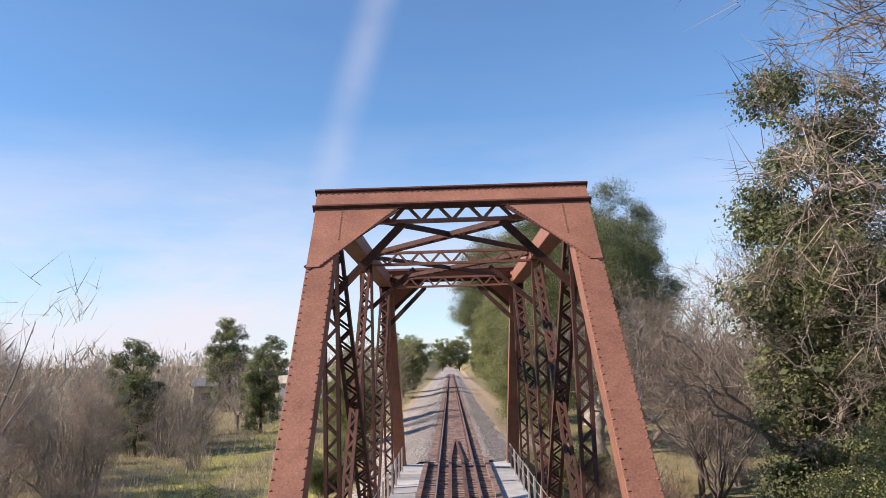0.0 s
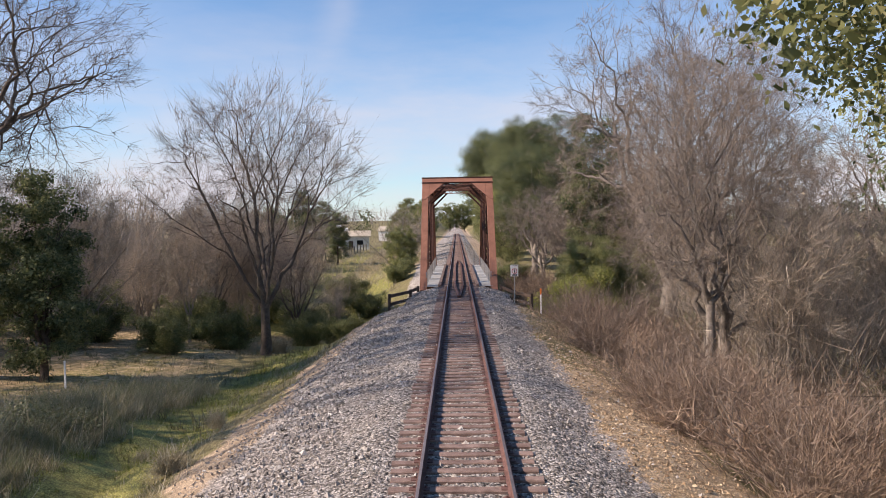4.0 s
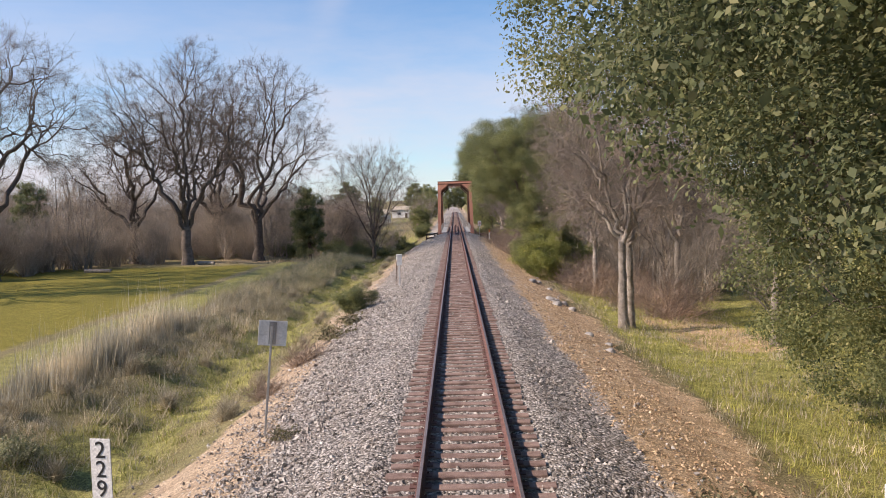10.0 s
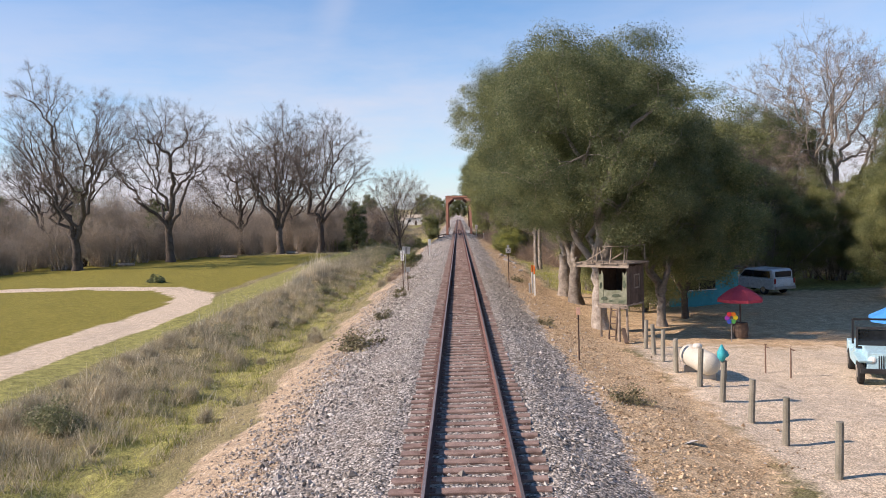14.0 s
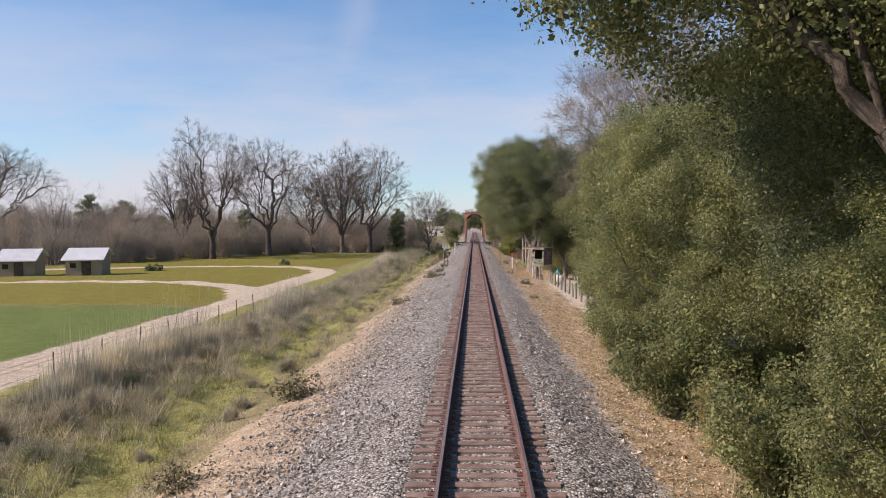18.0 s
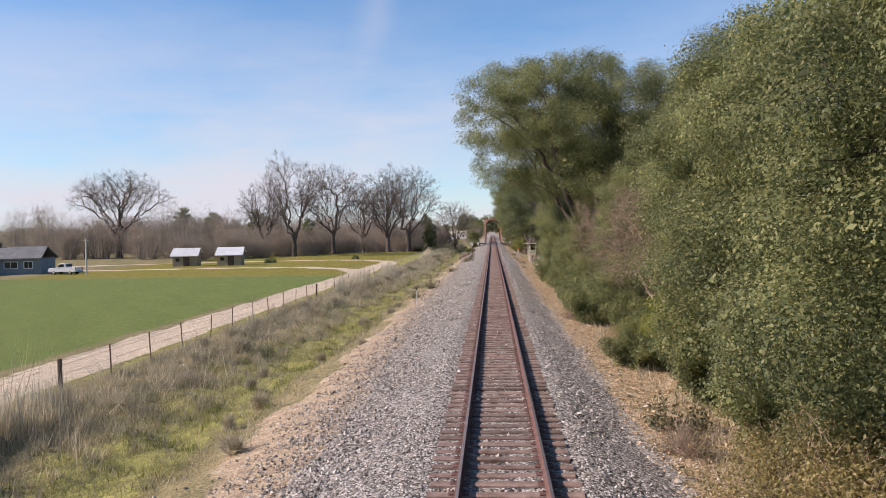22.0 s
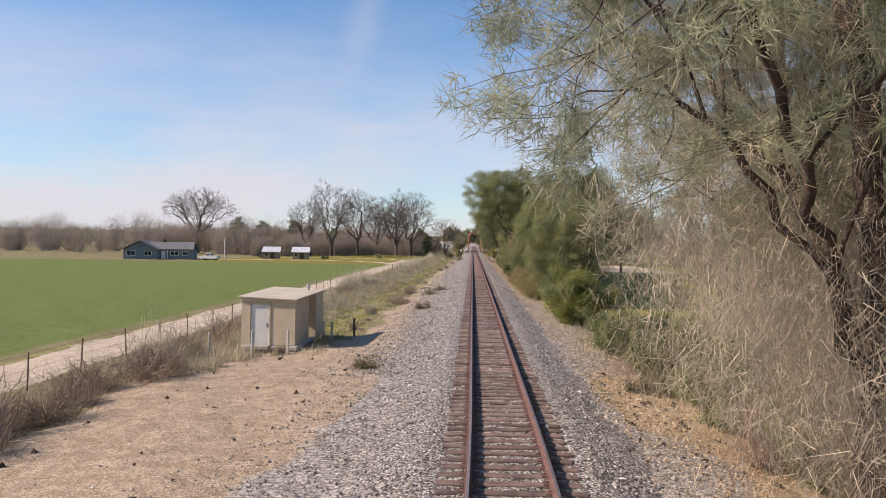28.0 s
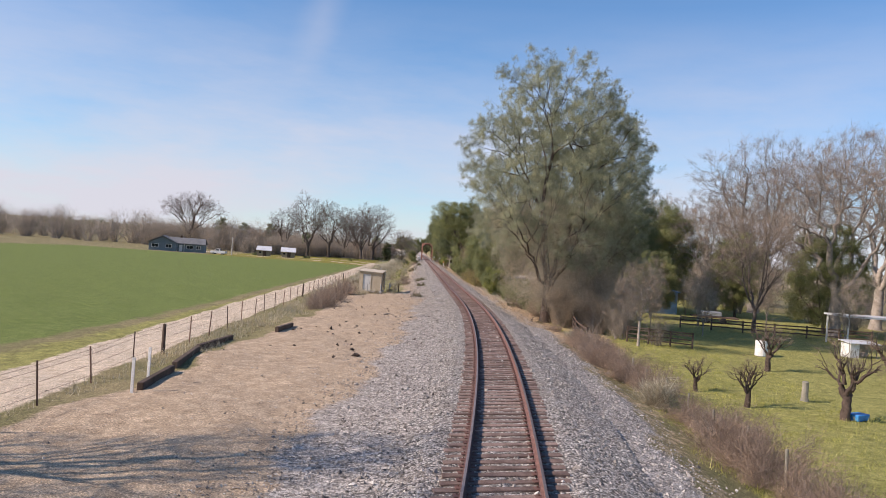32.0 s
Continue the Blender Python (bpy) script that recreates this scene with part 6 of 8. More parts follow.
# prohibition sign by the bridge
x, y = 3.45, 88.1
sign = thing("warning_sign", "white prohibition sign with a red ring on a steel post", "sign", at=(x, y, gz(x, y)), turn=-4)
part("post", Geo().box((0, 0.03, 1.15), (0.06, 0.045, 2.6)), M_steel, sign, bevel=0.004)
panel = part("panel", Geo().box((0, 0, 2.15), (0.48, 0.012, 0.72)), M_white, sign, "white rectangular panel", bevel=0.003)
g = ring(Geo(), (0, -0.008, 2.12), 0.15, 0.035)
g.beam((-0.10, -0.012, 2.22), (0.10, -0.012, 2.02), 0.004, 0.03, (0, 1, 0))
part("ring", g, M_signred, panel, "red ring with a slash")
g = Geo()
for k, w in ((0.30, 0.38), (-0.24, 0.36), (-0.30, 0.30)):
    g.box((0, -0.009, 2.15 + k), (w, 0.004, 0.028))
g.box((0, -0.009, 2.12), (0.05, 0.003, 0.2))
part("wording", g, M_black, panel, "dark bars of small wording")


def marker(x, y, tall, top, mat_top, label, group, width=0.075, base=None):
    """A thin marker post with a coloured top."""
    ob = thing("marker_post", label, "marker post", group, at=(x, y, gz(x, y)), turn=rt.uniform(-20, 20))
    part("shaft", Geo().box((0, 0, (tall - top) / 2 - 0.1), (width, width * 0.5, tall - top + 0.2)), base or M_white, ob, bevel=0.006)
    part("tip", Geo().box((0, 0, tall - top / 2), (width * 1.02, width * 0.52, top)), mat_top, ob, "coloured top band", bevel=0.006)
    return ob


marker(4.7, 84.7, 1.45, 0.35, M_orange, "white utility marker post with an orange top", "utility markers", 0.09)
marker(4.35, -19.3, 1.75, 0.45, M_orange, "white utility marker post with an orange top", "utility markers", 0.1)
marker(4.35, -20.6, 1.8, 0.5, M_orange, "white utility marker post with an orange top", "utility markers", 0.1)
marker(-5.3, -105.6, 1.25, 0.12, M_black, "white marker post with a black cap", "trackside markers", 0.075)
marker(-13.6, -257.1, 1.15, 0.05, M_white, "white painted fence-corner post by the lane", "white corner posts", 0.09)
marker(-13.5, -258.8, 1.1, 0.05, M_white, "white painted fence-corner post by the lane", "white corner posts", 0.09)
marker(-17.0, 73.0, 1.2, 0.05, M_white, "white post at the field edge", "trackside markers", 0.09)
pipe = thing("vent_pipe", "short grey capped pipe beside the markers", "pipe", at=(4.15, -19.5, gz(4.15, -19.5)))
part("tube", Geo().lathe((0, 0, -0.1), ((0.055, 0), (0.055, 0.62), (0.07, 0.62), (0.07, 0.7), (0.03, 0.73)), 12), M_steel, pipe, smooth=False)
stake = thing("flag_stake", "thin rusty stake with a faded orange plate", "stake", at=(3.7, -41.7, gz(3.7, -41.7)))
part("rod", Geo().box((0, 0, 0.75), (0.04, 0.03, 1.9), 10), M_rustpost, stake)
part("plate", Geo().box((0, -0.02, 1.62), (0.13, 0.01, 0.24)), surface("faded peach plate", (0.62, 0.36, 0.25), (0.72, 0.45, 0.32), 4, 40, 0.6), stake, "small faded orange plate", bevel=0.002)

# white signal box on a post
x, y = -3.55, 22.0
box = thing("cable_box", "white metal cable box on a white post", "cable box", at=(x, y, gz(x, y)), turn=6)
part("post", Geo().box((0, 0, 0.6), (0.09, 0.09, 1.4)), M_white, box, bevel=0.006)
case = part("case", Geo().box((0.02, 0, 1.55), (0.32, 0.24, 0.62)), M_white, box, "", bevel=0.02)
part("lid", Geo().box((0.02, 0, 1.88), (0.36, 0.28, 0.05)), M_white, case, bevel=0.01)
part("stake", Geo().box((-0.16, 0.03, 0.7), (0.045, 0.03, 1.6)), M_rustpost, box, "thin dark steel stake")

# back of a square sign, leaning
x, y = -4.45, -7.4
sq = thing("square_sign", "square white sign seen from its back on a leaning post", "sign", at=(x, y, gz(x, y)))
sq.matrix_basis = pose(x, y, gz(x, y), 0, 6, 12)
part("post", Geo().box((0, 0, 1.15), (0.05, 0.035, 2.6)), M_steel, sq, bevel=0.004)
part("panel", Geo().box((0.02, 0.03, 2.3), (0.62, 0.01, 0.56)), M_white, sq, bevel=0.004)
part("bracket", Geo().box((0.02, 0.01, 2.3), (0.16, 0.02, 0.5)), M_steel, sq)

# milepost with its number
x, y = -3.85, -16.3
mile = thing("milepost", "narrow white milepost with black stacked numerals", "milepost", at=(x, y, gz(x, y)), turn=-8)
part("post", Geo().box((0, 0.03, 1.2), (0.05, 0.04, 2.7)), M_rustpost, mile, bevel=0.003)
panel = part("panel", Geo().box((0, 0, 2.25), (0.23, 0.012, 0.66)), M_white, mile, bevel=0.003)
letters("2\n2\n9", 0.25, M_black, panel, pose(0, -0.0085, 2.25, 90, 0, 0), "numerals")
x, y = -3.4, -18.2
sm = thing("junction_box", "small grey box on a thin steel post", "cable box", at=(x, y, gz(x, y)))
part("post", Geo().box((0, 0, 0.65), (0.05, 0.04, 1.6)), M_rustpost, sm)
part("case", Geo().box((0.02, -0.02, 1.35), (0.26, 0.1, 0.28)), M_steel, sm, bevel=0.01)

# crossing notice: a 2 above an X
x, y = 2.95, -18.7
wh = thing("crossing_sign", "white crossing notice with a black X below a number", "sign", at=(x, y, gz(x, y)), turn=5)
part("post", Geo().box((0, 0.03, 1.23), (0.055, 0.04, 2.76)), M_rustpost, wh, bevel=0.003)
panel = part("panel", Geo().box((0, 0, 2.36), (0.31, 0.012, 0.3)), M_white, wh, "square white panel", bevel=0.004)
g = Geo()
for s in (-1, 1):
    g.slab([(-0.11 * s - 0.025, -0.008, 2.25), (-0.11 * s + 0.025, -0.008, 2.25), (0.11 * s + 0.025, -0.008, 2.47), (0.11 * s - 0.025, -0.008, 2.47)], (0, -0.004 - 0.001 * s, 0))
part("cross", g, M_black, panel, "thick black X")
top = part("number_plate", Geo().box((0, 0, 2.61), (0.14, 0.012, 0.19)), M_white, wh, "small white panel", bevel=0.003)
letters("2", 0.2, M_black, top, pose(0, -0.0085, 2.61, 90, 0, 0), "numeral")

# ---- timber barriers at the bridge ----
for side, pts in ((-1, ((-2.85, 93.9), (-3.2, 91.0), (-4.3, 87.6))), (1, ((2.95, 93.9), (3.7, 91.5), (4.6, 89.2)))):
    bar = thing("timber_barrier", "dark weathered timber barrier by the bridge end", "barrier", "bridge barriers")
    tops = []
    for x, y in pts:
        z = max(gz(x, y), -1.4)
        part("barrier_post", Geo().box((x, y, z + 0.3), (0.18, 0.18, 1.6), 10), M_brownwood, bar, bevel=0.012)
        tops.append(Vector((x, y, z + 0.85)))
    for a, b in zip(tops, tops[1:]):
        for dz in (0.1, -0.4):
            part("barrier_rail", Geo().beam(a + Vector((0, 0, dz)), b + Vector((0, 0, dz)), 0.08, 0.2), M_brownwood, bar, bevel=0.008)

# ---- equipment hut ----
hut = thing("equipment_hut", "small beige stucco equipment hut with a white steel door", "hut", at=(-10.0, -195.6, -0.78), turn=0)
part("slab", Geo().box((0.1, 0.9, -0.05), (2.6, 5.4, 0.16)), M_conc, hut, bevel=0.02)
front = Geo()
front.box((-1.02, -1.35, 1.1), (0.42, 0.14, 2.1)).box((0.64, -1.35, 1.1), (1.18, 0.14, 2.1)).box((-0.38, -1.35, 2.02), (0.86, 0.14, 0.26))
part("front_wall", front, M_beige, hut)
part("side_wall", Geo().box((1.17, 0.1, 1.1), (0.14, 2.76, 2.1)), M_beige, hut)
part("side_wall", Geo().box((-1.17, 0.1, 1.1), (0.14, 2.76, 2.1)), M_beige, hut)
part("back_wall", Geo().box((0, 1.42, 1.1), (2.2, 0.14, 2.1)), M_beige, hut)
rear = part("rear_block", Geo().box((0.35, 3.05, 1.1), (2.2, 1.9, 2.15)), M_beige, hut, bevel=0.01)
part("vent", Geo().box((1.46, 2.8, 1.75), (0.03, 0.5, 0.4)), M_steel, rear)
part("roof", Geo().slab([(-1.36, -1.56, 2.2), (1.33, -1.56, 2.1), (1.58, 4.1, 2.2), (-1.2, 4.1, 2.3)], (0, 0, 0.07)), M_roofpale, hut, "pale flat roof with a ragged edge", bevel=0.015)
part("fascia", Geo().box((-0.02, -1.47, 2.1), (2.5, 0.05, 0.12)), M_beige, hut)
g = Geo()
g.lathe((0.9, 2.9, 2.3), ((0.06, 0), (0.06, 0.2), (0.12, 0.22), (0.04, 0.3)), 10)
part("roof_vent", g, M_steel, hut)
door = part("door", Geo().box((-0.38, -1.37, 0.98), (0.84, 0.06, 1.82)), M_door, hut, "white painted steel door", bevel=0.006)
part("handle", Geo().box((-0.05, -1.43, 0.95), (0.05, 0.06, 0.18)), M_steel, door, bevel=0.004)
for z in (0.35, 1.6):
    part("hinge", Geo().box((-0.79, -1.42, z), (0.05, 0.03, 0.14)), M_steel, door)
g = Geo()
for dx in (-0.84, 0.08):
    g.box((dx, -1.43, 1.02), (0.05, 0.04, 1.96))
g.box((-0.38, -1.43, 1.98), (0.97, 0.04, 0.06))
part("door_frame", g, M_beige, hut)
part("step", Geo().box((-0.38, -1.75, 0.0), (1.1, 0.6, 0.16)), M_conc, hut, bevel=0.015)
for x, y, h in ((-12.15, -198.6, 1.0), (-10.15, -199.0, 1.15), (-8.75, -198.4, 1.1), (-7.9, -194.8, 1.15), (-7.9, -192.6, 1.05)):
    b = thing("bollard", "slim weathered pale steel bollard", "bollard", "bollards round the hut", at=(x, y, gz(x, y)))
    part("shaft", Geo().lathe((0, 0, -0.2), ((0.06, 0), (0.06, h + 0.17), (0.045, h + 0.2)), 12), M_galv, b)
b = thing("wooden_post", "short dark wooden post beside the hut", "post", at=(-6.9, -191.6, gz(-6.9, -191.6)))
part("shaft", Geo().box((0, 0, 0.4), (0.11, 0.11, 1.2), 12), M_brownwood, b, bevel=0.01)

# ---- field fence ----
fence = thing("wire_fence", "long wire fence on thin rusty steel posts along the dirt road", "fence")


def fence_x(y):
    return -15.4 if y < -60 else -15.4 - 0.012 * (y + 60)


last = None
tpost = Geo().box((0, 0, 0.5), (0.045, 0.035, 1.5)).mesh("fence_post", M_rustpost)
thick = Geo().tube((0, 0, -0.3), (0, 0, 1.25), 0.085, 0.075, 9).mesh("fence_post", M_brownwood)
wire = Geo()
prev = None
for i in range(59):
    y = -268 + i * 3.6
    x = fence_x(y) + rng.uniform(-0.06, 0.06)
    z = gz(x, y)
    ob = new("fence_post", thick if i % 11 == 5 else tpost)
    ob.parent = fence
    ob.matrix_world = pose(x, y, z, rng.uniform(-3, 3), rng.uniform(-4, 4), rng.uniform(-30, 30))
    if prev:
        for h in (0.3, 0.65, 1.0, 1.15):
            wire.beam((prev[0], prev[1], prev[2] + h), (x, y, z + h), 0.008, 0.008)
    prev = (x, y, z)
tagged(part("strand", wire, M_rustpost, fence), kind="stuff")

# ---- posts along the yard ----
post_mesh = Geo().tube((0, 0, -0.3), (0, 0, 1.12), 0.085, 0.075, 10).mesh("shaft", M_wood)
yard_posts = []
for i, (x, y) in enumerate(((7.2, -25.1), (7.0, -36.9), (6.9, -38.6), (6.85, -40.0), (6.85, -41.6), (6.9, -43.9), (6.95, -45.7), (7.05, -47.5), (7.15, -49.3), (7.2, -51.6), (7.2, -53.7), (7.15, -56.0), (7.2, -58.3), (7.3, -60.6), (7.3, -63.0))):
    p = thing("yard_post", "weathered grey-green round fence post", "post", "posts along the yard", at=(x, y, gz(x, y)))
    p.matrix_basis = pose(x, y, gz(x, y), rng.uniform(-3, 3), rng.uniform(-3, 3), rng.uniform(0, 360))
    s = new("shaft", post_mesh)
    s.parent = p
    yard_posts.append((x, y))
M_teal = surface("teal paint", (0.02, 0.30, 0.34), (0.05, 0.45, 0.50), 3, 30, 0.5, 0.1, 0.002)
orn = thing("post_ornament", "small teal painted ornament on a yard post", "ornament", at=(6.95, -45.7, gz(6.95, -45.7) + 1.1))
g = Geo()
g.lathe((0, 0, 0), ((0.05, 0), (0.12, 0.12), (0.13, 0.25), (0.06, 0.38), (0.02, 0.46)), 10)
g.lathe((0.12, 0, 0.12), ((0.04, 0), (0.08, 0.06), (0.03, 0.16)), 8)
part("body", g, M_teal, orn, smooth=True)
orn = thing("post_ornament", "white wire-loop ornament on a yard post", "ornament", at=(7.15, -56.0, gz(7.15, -56.0) + 1.1))
g = Geo()
for k in range(12):
    a, b = 2 * math.pi * k / 12, 2 * math.pi * (k + 1) / 12
    g.tube((0.13 * math.sin(a), 0, 0.26 - 0.26 * math.cos(a)), (0.13 * math.sin(b), 0, 0.26 - 0.26 * math.cos(b)), 0.025, n=6)
part("loop", g, M_white, orn)

# ---- propane tank ----
M_cream = surface("cream tank enamel", (0.72, 0.67, 0.55), (0.80, 0.76, 0.66), 1.2, 30, 0.4, 0.05, 0.001)
tank = thing("propane_tank", "cream horizontal propane tank on steel feet", "tank", at=(7.45, -42.1, gz(7.45, -42.1)), turn=4)
tank.scale = (0.74, 0.72, 0.74)
prof = [(0.02, -1.45), (0.25, -1.42), (0.40, -1.32), (0.47, -1.15), (0.48, -1.0), (0.48, 1.0), (0.47, 1.15), (0.40, 1.32), (0.25, 1.42), (0.02, 1.45)]
part("shell", Geo().lathe((0, 0, 0.72), prof, 24, "y"), M_cream, tank, smooth=True)
part("dome", Geo().lathe((0, 0.2, 1.16), ((0.2, 0), (0.2, 0.14), (0.15, 0.2), (0.03, 0.22)), 16), M_cream, tank, smooth=True)
for s in (-0.9, 0.9):
    part("foot", Geo().box((0, s, 0.12), (0.7, 0.12, 0.34)), M_steel, tank, bevel=0.01)
for x, y in ((9.9, -41.2), (10.3, -42.2)):
    tap = thing("standpipe", "thin dark water standpipe with a tap", "standpipe", "standpipes", at=(x, y, gz(x, y)))
    g = Geo().tube((0, 0, -0.1), (0, 0, 0.95), 0.025, n=8)
    g.tube((0, 0, 0.9), (0.12, -0.05, 0.86), 0.02, n=6).tube((-0.05, 0, 0.98), (0.05, 0, 0.98), 0.012, n=6)
    part("pipe", g, M_rustpost, tap)

# ---- parasols ----


def parasol(x, y, tall, wide, cloth, label, base_kind):
    ob = thing("parasol", label, "parasol", at=(x, y, gz(x, y)))
    part("pole", Geo().tube((0, 0, 0), (0, 0, tall), 0.03, n=10), M_brownwood, ob)
    g, n = Geo(), 8
    rim = [(wide / 2 * math.cos(2 * math.pi * i / n), wide / 2 * math.sin(2 * math.pi * i / n), tall - 0.55) for i in range(n)]
    mids = [(a * 0.5, b * 0.5, tall - 0.2) for a, b, _ in rim]
    top = (0, 0, tall + 0.02)
    drop = [(a, b, c - 0.12) for a, b, c in rim]
    o = rim + mids + [top] + drop
    f = [(i, (i + 1) % n, n + (i + 1) % n, n + i) for i in range(n)] + [(n + i, n + (i + 1) % n, 2 * n) for i in range(n)] + [(2 * n + 1 + i, 2 * n + 1 + (i + 1) % n, (i + 1) % n, i) for i in range(n)]
    canopy = part("canopy", g.add(o, f), cloth, ob, "faceted cloth canopy")
    for i in range(n):
        part("rib", Geo().beam((0, 0, tall - 0.03), (rim[i][0], rim[i][1], rim[i][2] - 0.02), 0.02, 0.015), M_brownwood, canopy)
    part("foot", Geo().lathe((0, 0, 0), ((0.28, 0), (0.33, 0.35), (0.3, 0.62), (0.1, 0.64)) if base_kind else ((0.3, 0), (0.3, 0.06), (0.06, 0.1)), 14), M_brownwood, ob, "dark round base")
    return ob


M_redcloth = surface("faded red canvas", (0.33, 0.035, 0.06), (0.45, 0.06, 0.085), 1.5, 60, 0.8, 0.1, 0.002)
M_bluecloth = surface("bright blue canvas", (0.03, 0.2, 0.55), (0.06, 0.28, 0.65), 1.5, 60, 0.8, 0.1, 0.002)
parasol(11.7, -34.0, 2.2, 1.9, M_redcloth, "red garden parasol standing in a dark tub", True)
parasol(15.2, -40.2, 2.2, 2.6, M_bluecloth, "bright blue garden parasol behind the old jeep", False)
table = thing("garden_table", "small teal garden table under the blue parasol", "table", at=(14.2, -40.9, gz(14.2, -40.9)))
part("tabletop", Geo().lathe((0, 0, 0.68), ((0.5, 0), (0.52, 0.02), (0.5, 0.05)), 18), M_teal, table)
for k in range(3):
    a = k * 2.094
    part("leg", Geo().tube((0.1 * math.cos(a), 0.1 * math.sin(a), 0.69), (0.38 * math.cos(a), 0.38 * math.sin(a), 0), 0.02, n=7), M_teal, table)
wheel = thing("pinwheel", "many-coloured garden pinwheel on a thin rod", "pinwheel", at=(10.9, -35.2, gz(10.9, -35.2)))
part("rod", Geo().tube((0, 0, 0), (0, 0, 1.0), 0.012, n=6), M_steel, wheel)
for k, c in enumerate(((0.7, 0.55, 0.03), (0.7, 0.2, 0.02), (0.6, 0.04, 0.05), (0.35, 0.06, 0.4), (0.05, 0.1, 0.5), (0.1, 0.4, 0.1))):
    a = k * math.pi / 3
    m = surface("petal", tuple(v * 0.9 for v in c), c, 3, 40, 0.5, 0.0, 0.001, vary=0)
    part("petal", Geo().lathe((0.17 * math.cos(a), -0.02, 1.0 + 0.17 * math.sin(a)), ((0.1, 0), (0.1, 0.015)), 10, "y"), m, wheel)

# ---- tree house ----
M_camo = surface("mottled green camouflage paint", (0.10, 0.12, 0.07), (0.30, 0.30, 0.22), 2.2, 30, 0.85, 0.2, 0.003)
M_camodark = surface("dark green camouflage paint", (0.045, 0.06, 0.04), (0.10, 0.12, 0.08), 3, 30, 0.85, 0.2, 0.003)
M_oldwood = surface("grey weathered planks", (0.17, 0.135, 0.105), (0.36, 0.30, 0.24), 4, 45, 0.9, 0.5, 0.006)
hx, hy = 6.7, -34.1
th = thing("tree_house", "camouflaged wooden tree house on posts with a railed deck", "tree house", at=(hx, hy, gz(hx, hy)), turn=-42)
th.scale = (0.88, 0.88, 0.97)
part("floor", Geo().box((0, 0, 1.5), (1.5, 1.6, 0.1)), M_oldwood, th, bevel=0.008)
part("floor_beam", Geo().box((0, -0.8, 1.4), (1.6, 0.1, 0.14)), M_oldwood, th, bevel=0.008)
part("front_panel", Geo().slab([(-0.72, -0.8, 1.52), (0.72, -0.8, 1.52), (0.72, -0.8, 2.08), (0.3, -0.8, 2.14), (-0.2, -0.8, 2.1), (-0.72, -0.8, 2.16)], (0, 0.03, 0)), M_camo, th, "low camouflage panel below the opening")
part("front_slat", Geo().slab([(-0.74, -0.82, 1.55), (-0.5, -0.82, 1.55), (-0.48, -0.82, 2.75), (-0.56, -0.82, 2.98), (-0.66, -0.82, 2.7), (-0.74, -0.82, 2.9)], (0, 0.025, 0)), M_camo, th, "jagged camouflage upright")
part("front_slat", Geo().slab([(0.5, -0.82, 1.55), (0.74, -0.82, 1.55), (0.76, -0.82, 2.95), (0.66, -0.82, 2.8), (0.56, -0.82, 2.92)], (0, 0.025, 0)), M_camo, th, "jagged camouflage upright")
for i, (x, z, w, h) in enumerate(((-0.45, 1.75, 0.4, 0.16), (0.2, 1.9, 0.5, 0.14), (0.45, 1.65, 0.3, 0.12), (-0.1, 1.66, 0.26, 0.1), (-0.62, 2.3, 0.16, 0.3), (0.63, 2.4, 0.16, 0.34))):
    part("camouflage_patch", Geo().slab([(x - w / 2, -0.826, z - h * 0.3), (x - w * 0.1, -0.826, z - h / 2), (x + w / 2, -0.826, z - h * 0.1), (x + w * 0.3, -0.826, z + h / 2), (x - w * 0.3, -0.826, z + h * 0.35)], (0, -0.004, 0)), M_camodark, th)
for i in range(6):
    part("side_plank", Geo().box((0.74, -0.68 + i * 0.27, 2.33), (0.03, 0.255, 1.62 + rng.uniform(-0.06, 0.04))), M_brownwood, th)
    part("side_plank", Geo().box((-0.74, -0.68 + i * 0.27, 2.33), (0.03, 0.255, 1.62 + rng.uniform(-0.06, 0.04))), M_brownwood, th)
    part("back_plank", Geo().box((-0.62 + i * 0.25, 0.78, 2.33), (0.24, 0.03, 1.62)), M_brownwood, th)
part("window_frame", Geo().box((0.77, 0.1, 2.75), (0.03, 0.5, 0.06)).box((0.77, 0.1, 2.2), (0.03, 0.5, 0.06)).box((0.77, -0.13, 2.47), (0.03, 0.06, 0.6)).box((0.77, 0.33, 2.47), (0.03, 0.06, 0.6)), M_oldwood, th)
part("hanging_cloth", Geo().slab([(0.1, 0.4, 2.0), (0.32, 0.4, 1.95), (0.34, 0.4, 2.95), (0.1, 0.4, 2.95)], (0, 0.02, 0)), M_signred, th, "faded red cloth hung inside")
for i in range(12):
    part("deck_board", Geo().box((-1.85 + i * 0.245, -0.05 + rng.uniform(-0.05, 0.05), 3.28 + rng.uniform(-0.008, 0.008)), (0.225, 2.1, 0.045), rng.uniform(-1.5, 1.5)), M_oldwood, th)
part("deck_beam", Geo().box((-0.5, -1.02, 3.18), (3.0, 0.07, 0.17)), M_oldwood, th, "long front deck beam", bevel=0.008)
part("deck_beam", Geo().box((-0.5, 0.9, 3.18), (2.9, 0.07, 0.17)), M_oldwood, th, bevel=0.008)
part("deck_beam", Geo().box((-1.95, -0.1, 3.18), (0.08, 2.0, 0.14), 4), M_oldwood, th)
for x, y, lx in ((-0.75, -1.0, 0.12), (-0.35, -1.0, -0.18), (0.0, -1.0, 0.1), (0.75, -1.0, 0.05), (0.8, 0.85, 0.0), (-0.2, 0.85, 0.1), (-1.0, -1.0, 0.2)):
    part("railing_post", Geo().tube((x, y, 3.2), (x + lx, y, 4.0 + rng.uniform(-0.1, 0.05)), 0.04, 0.03, 7), M_oldwood, th)
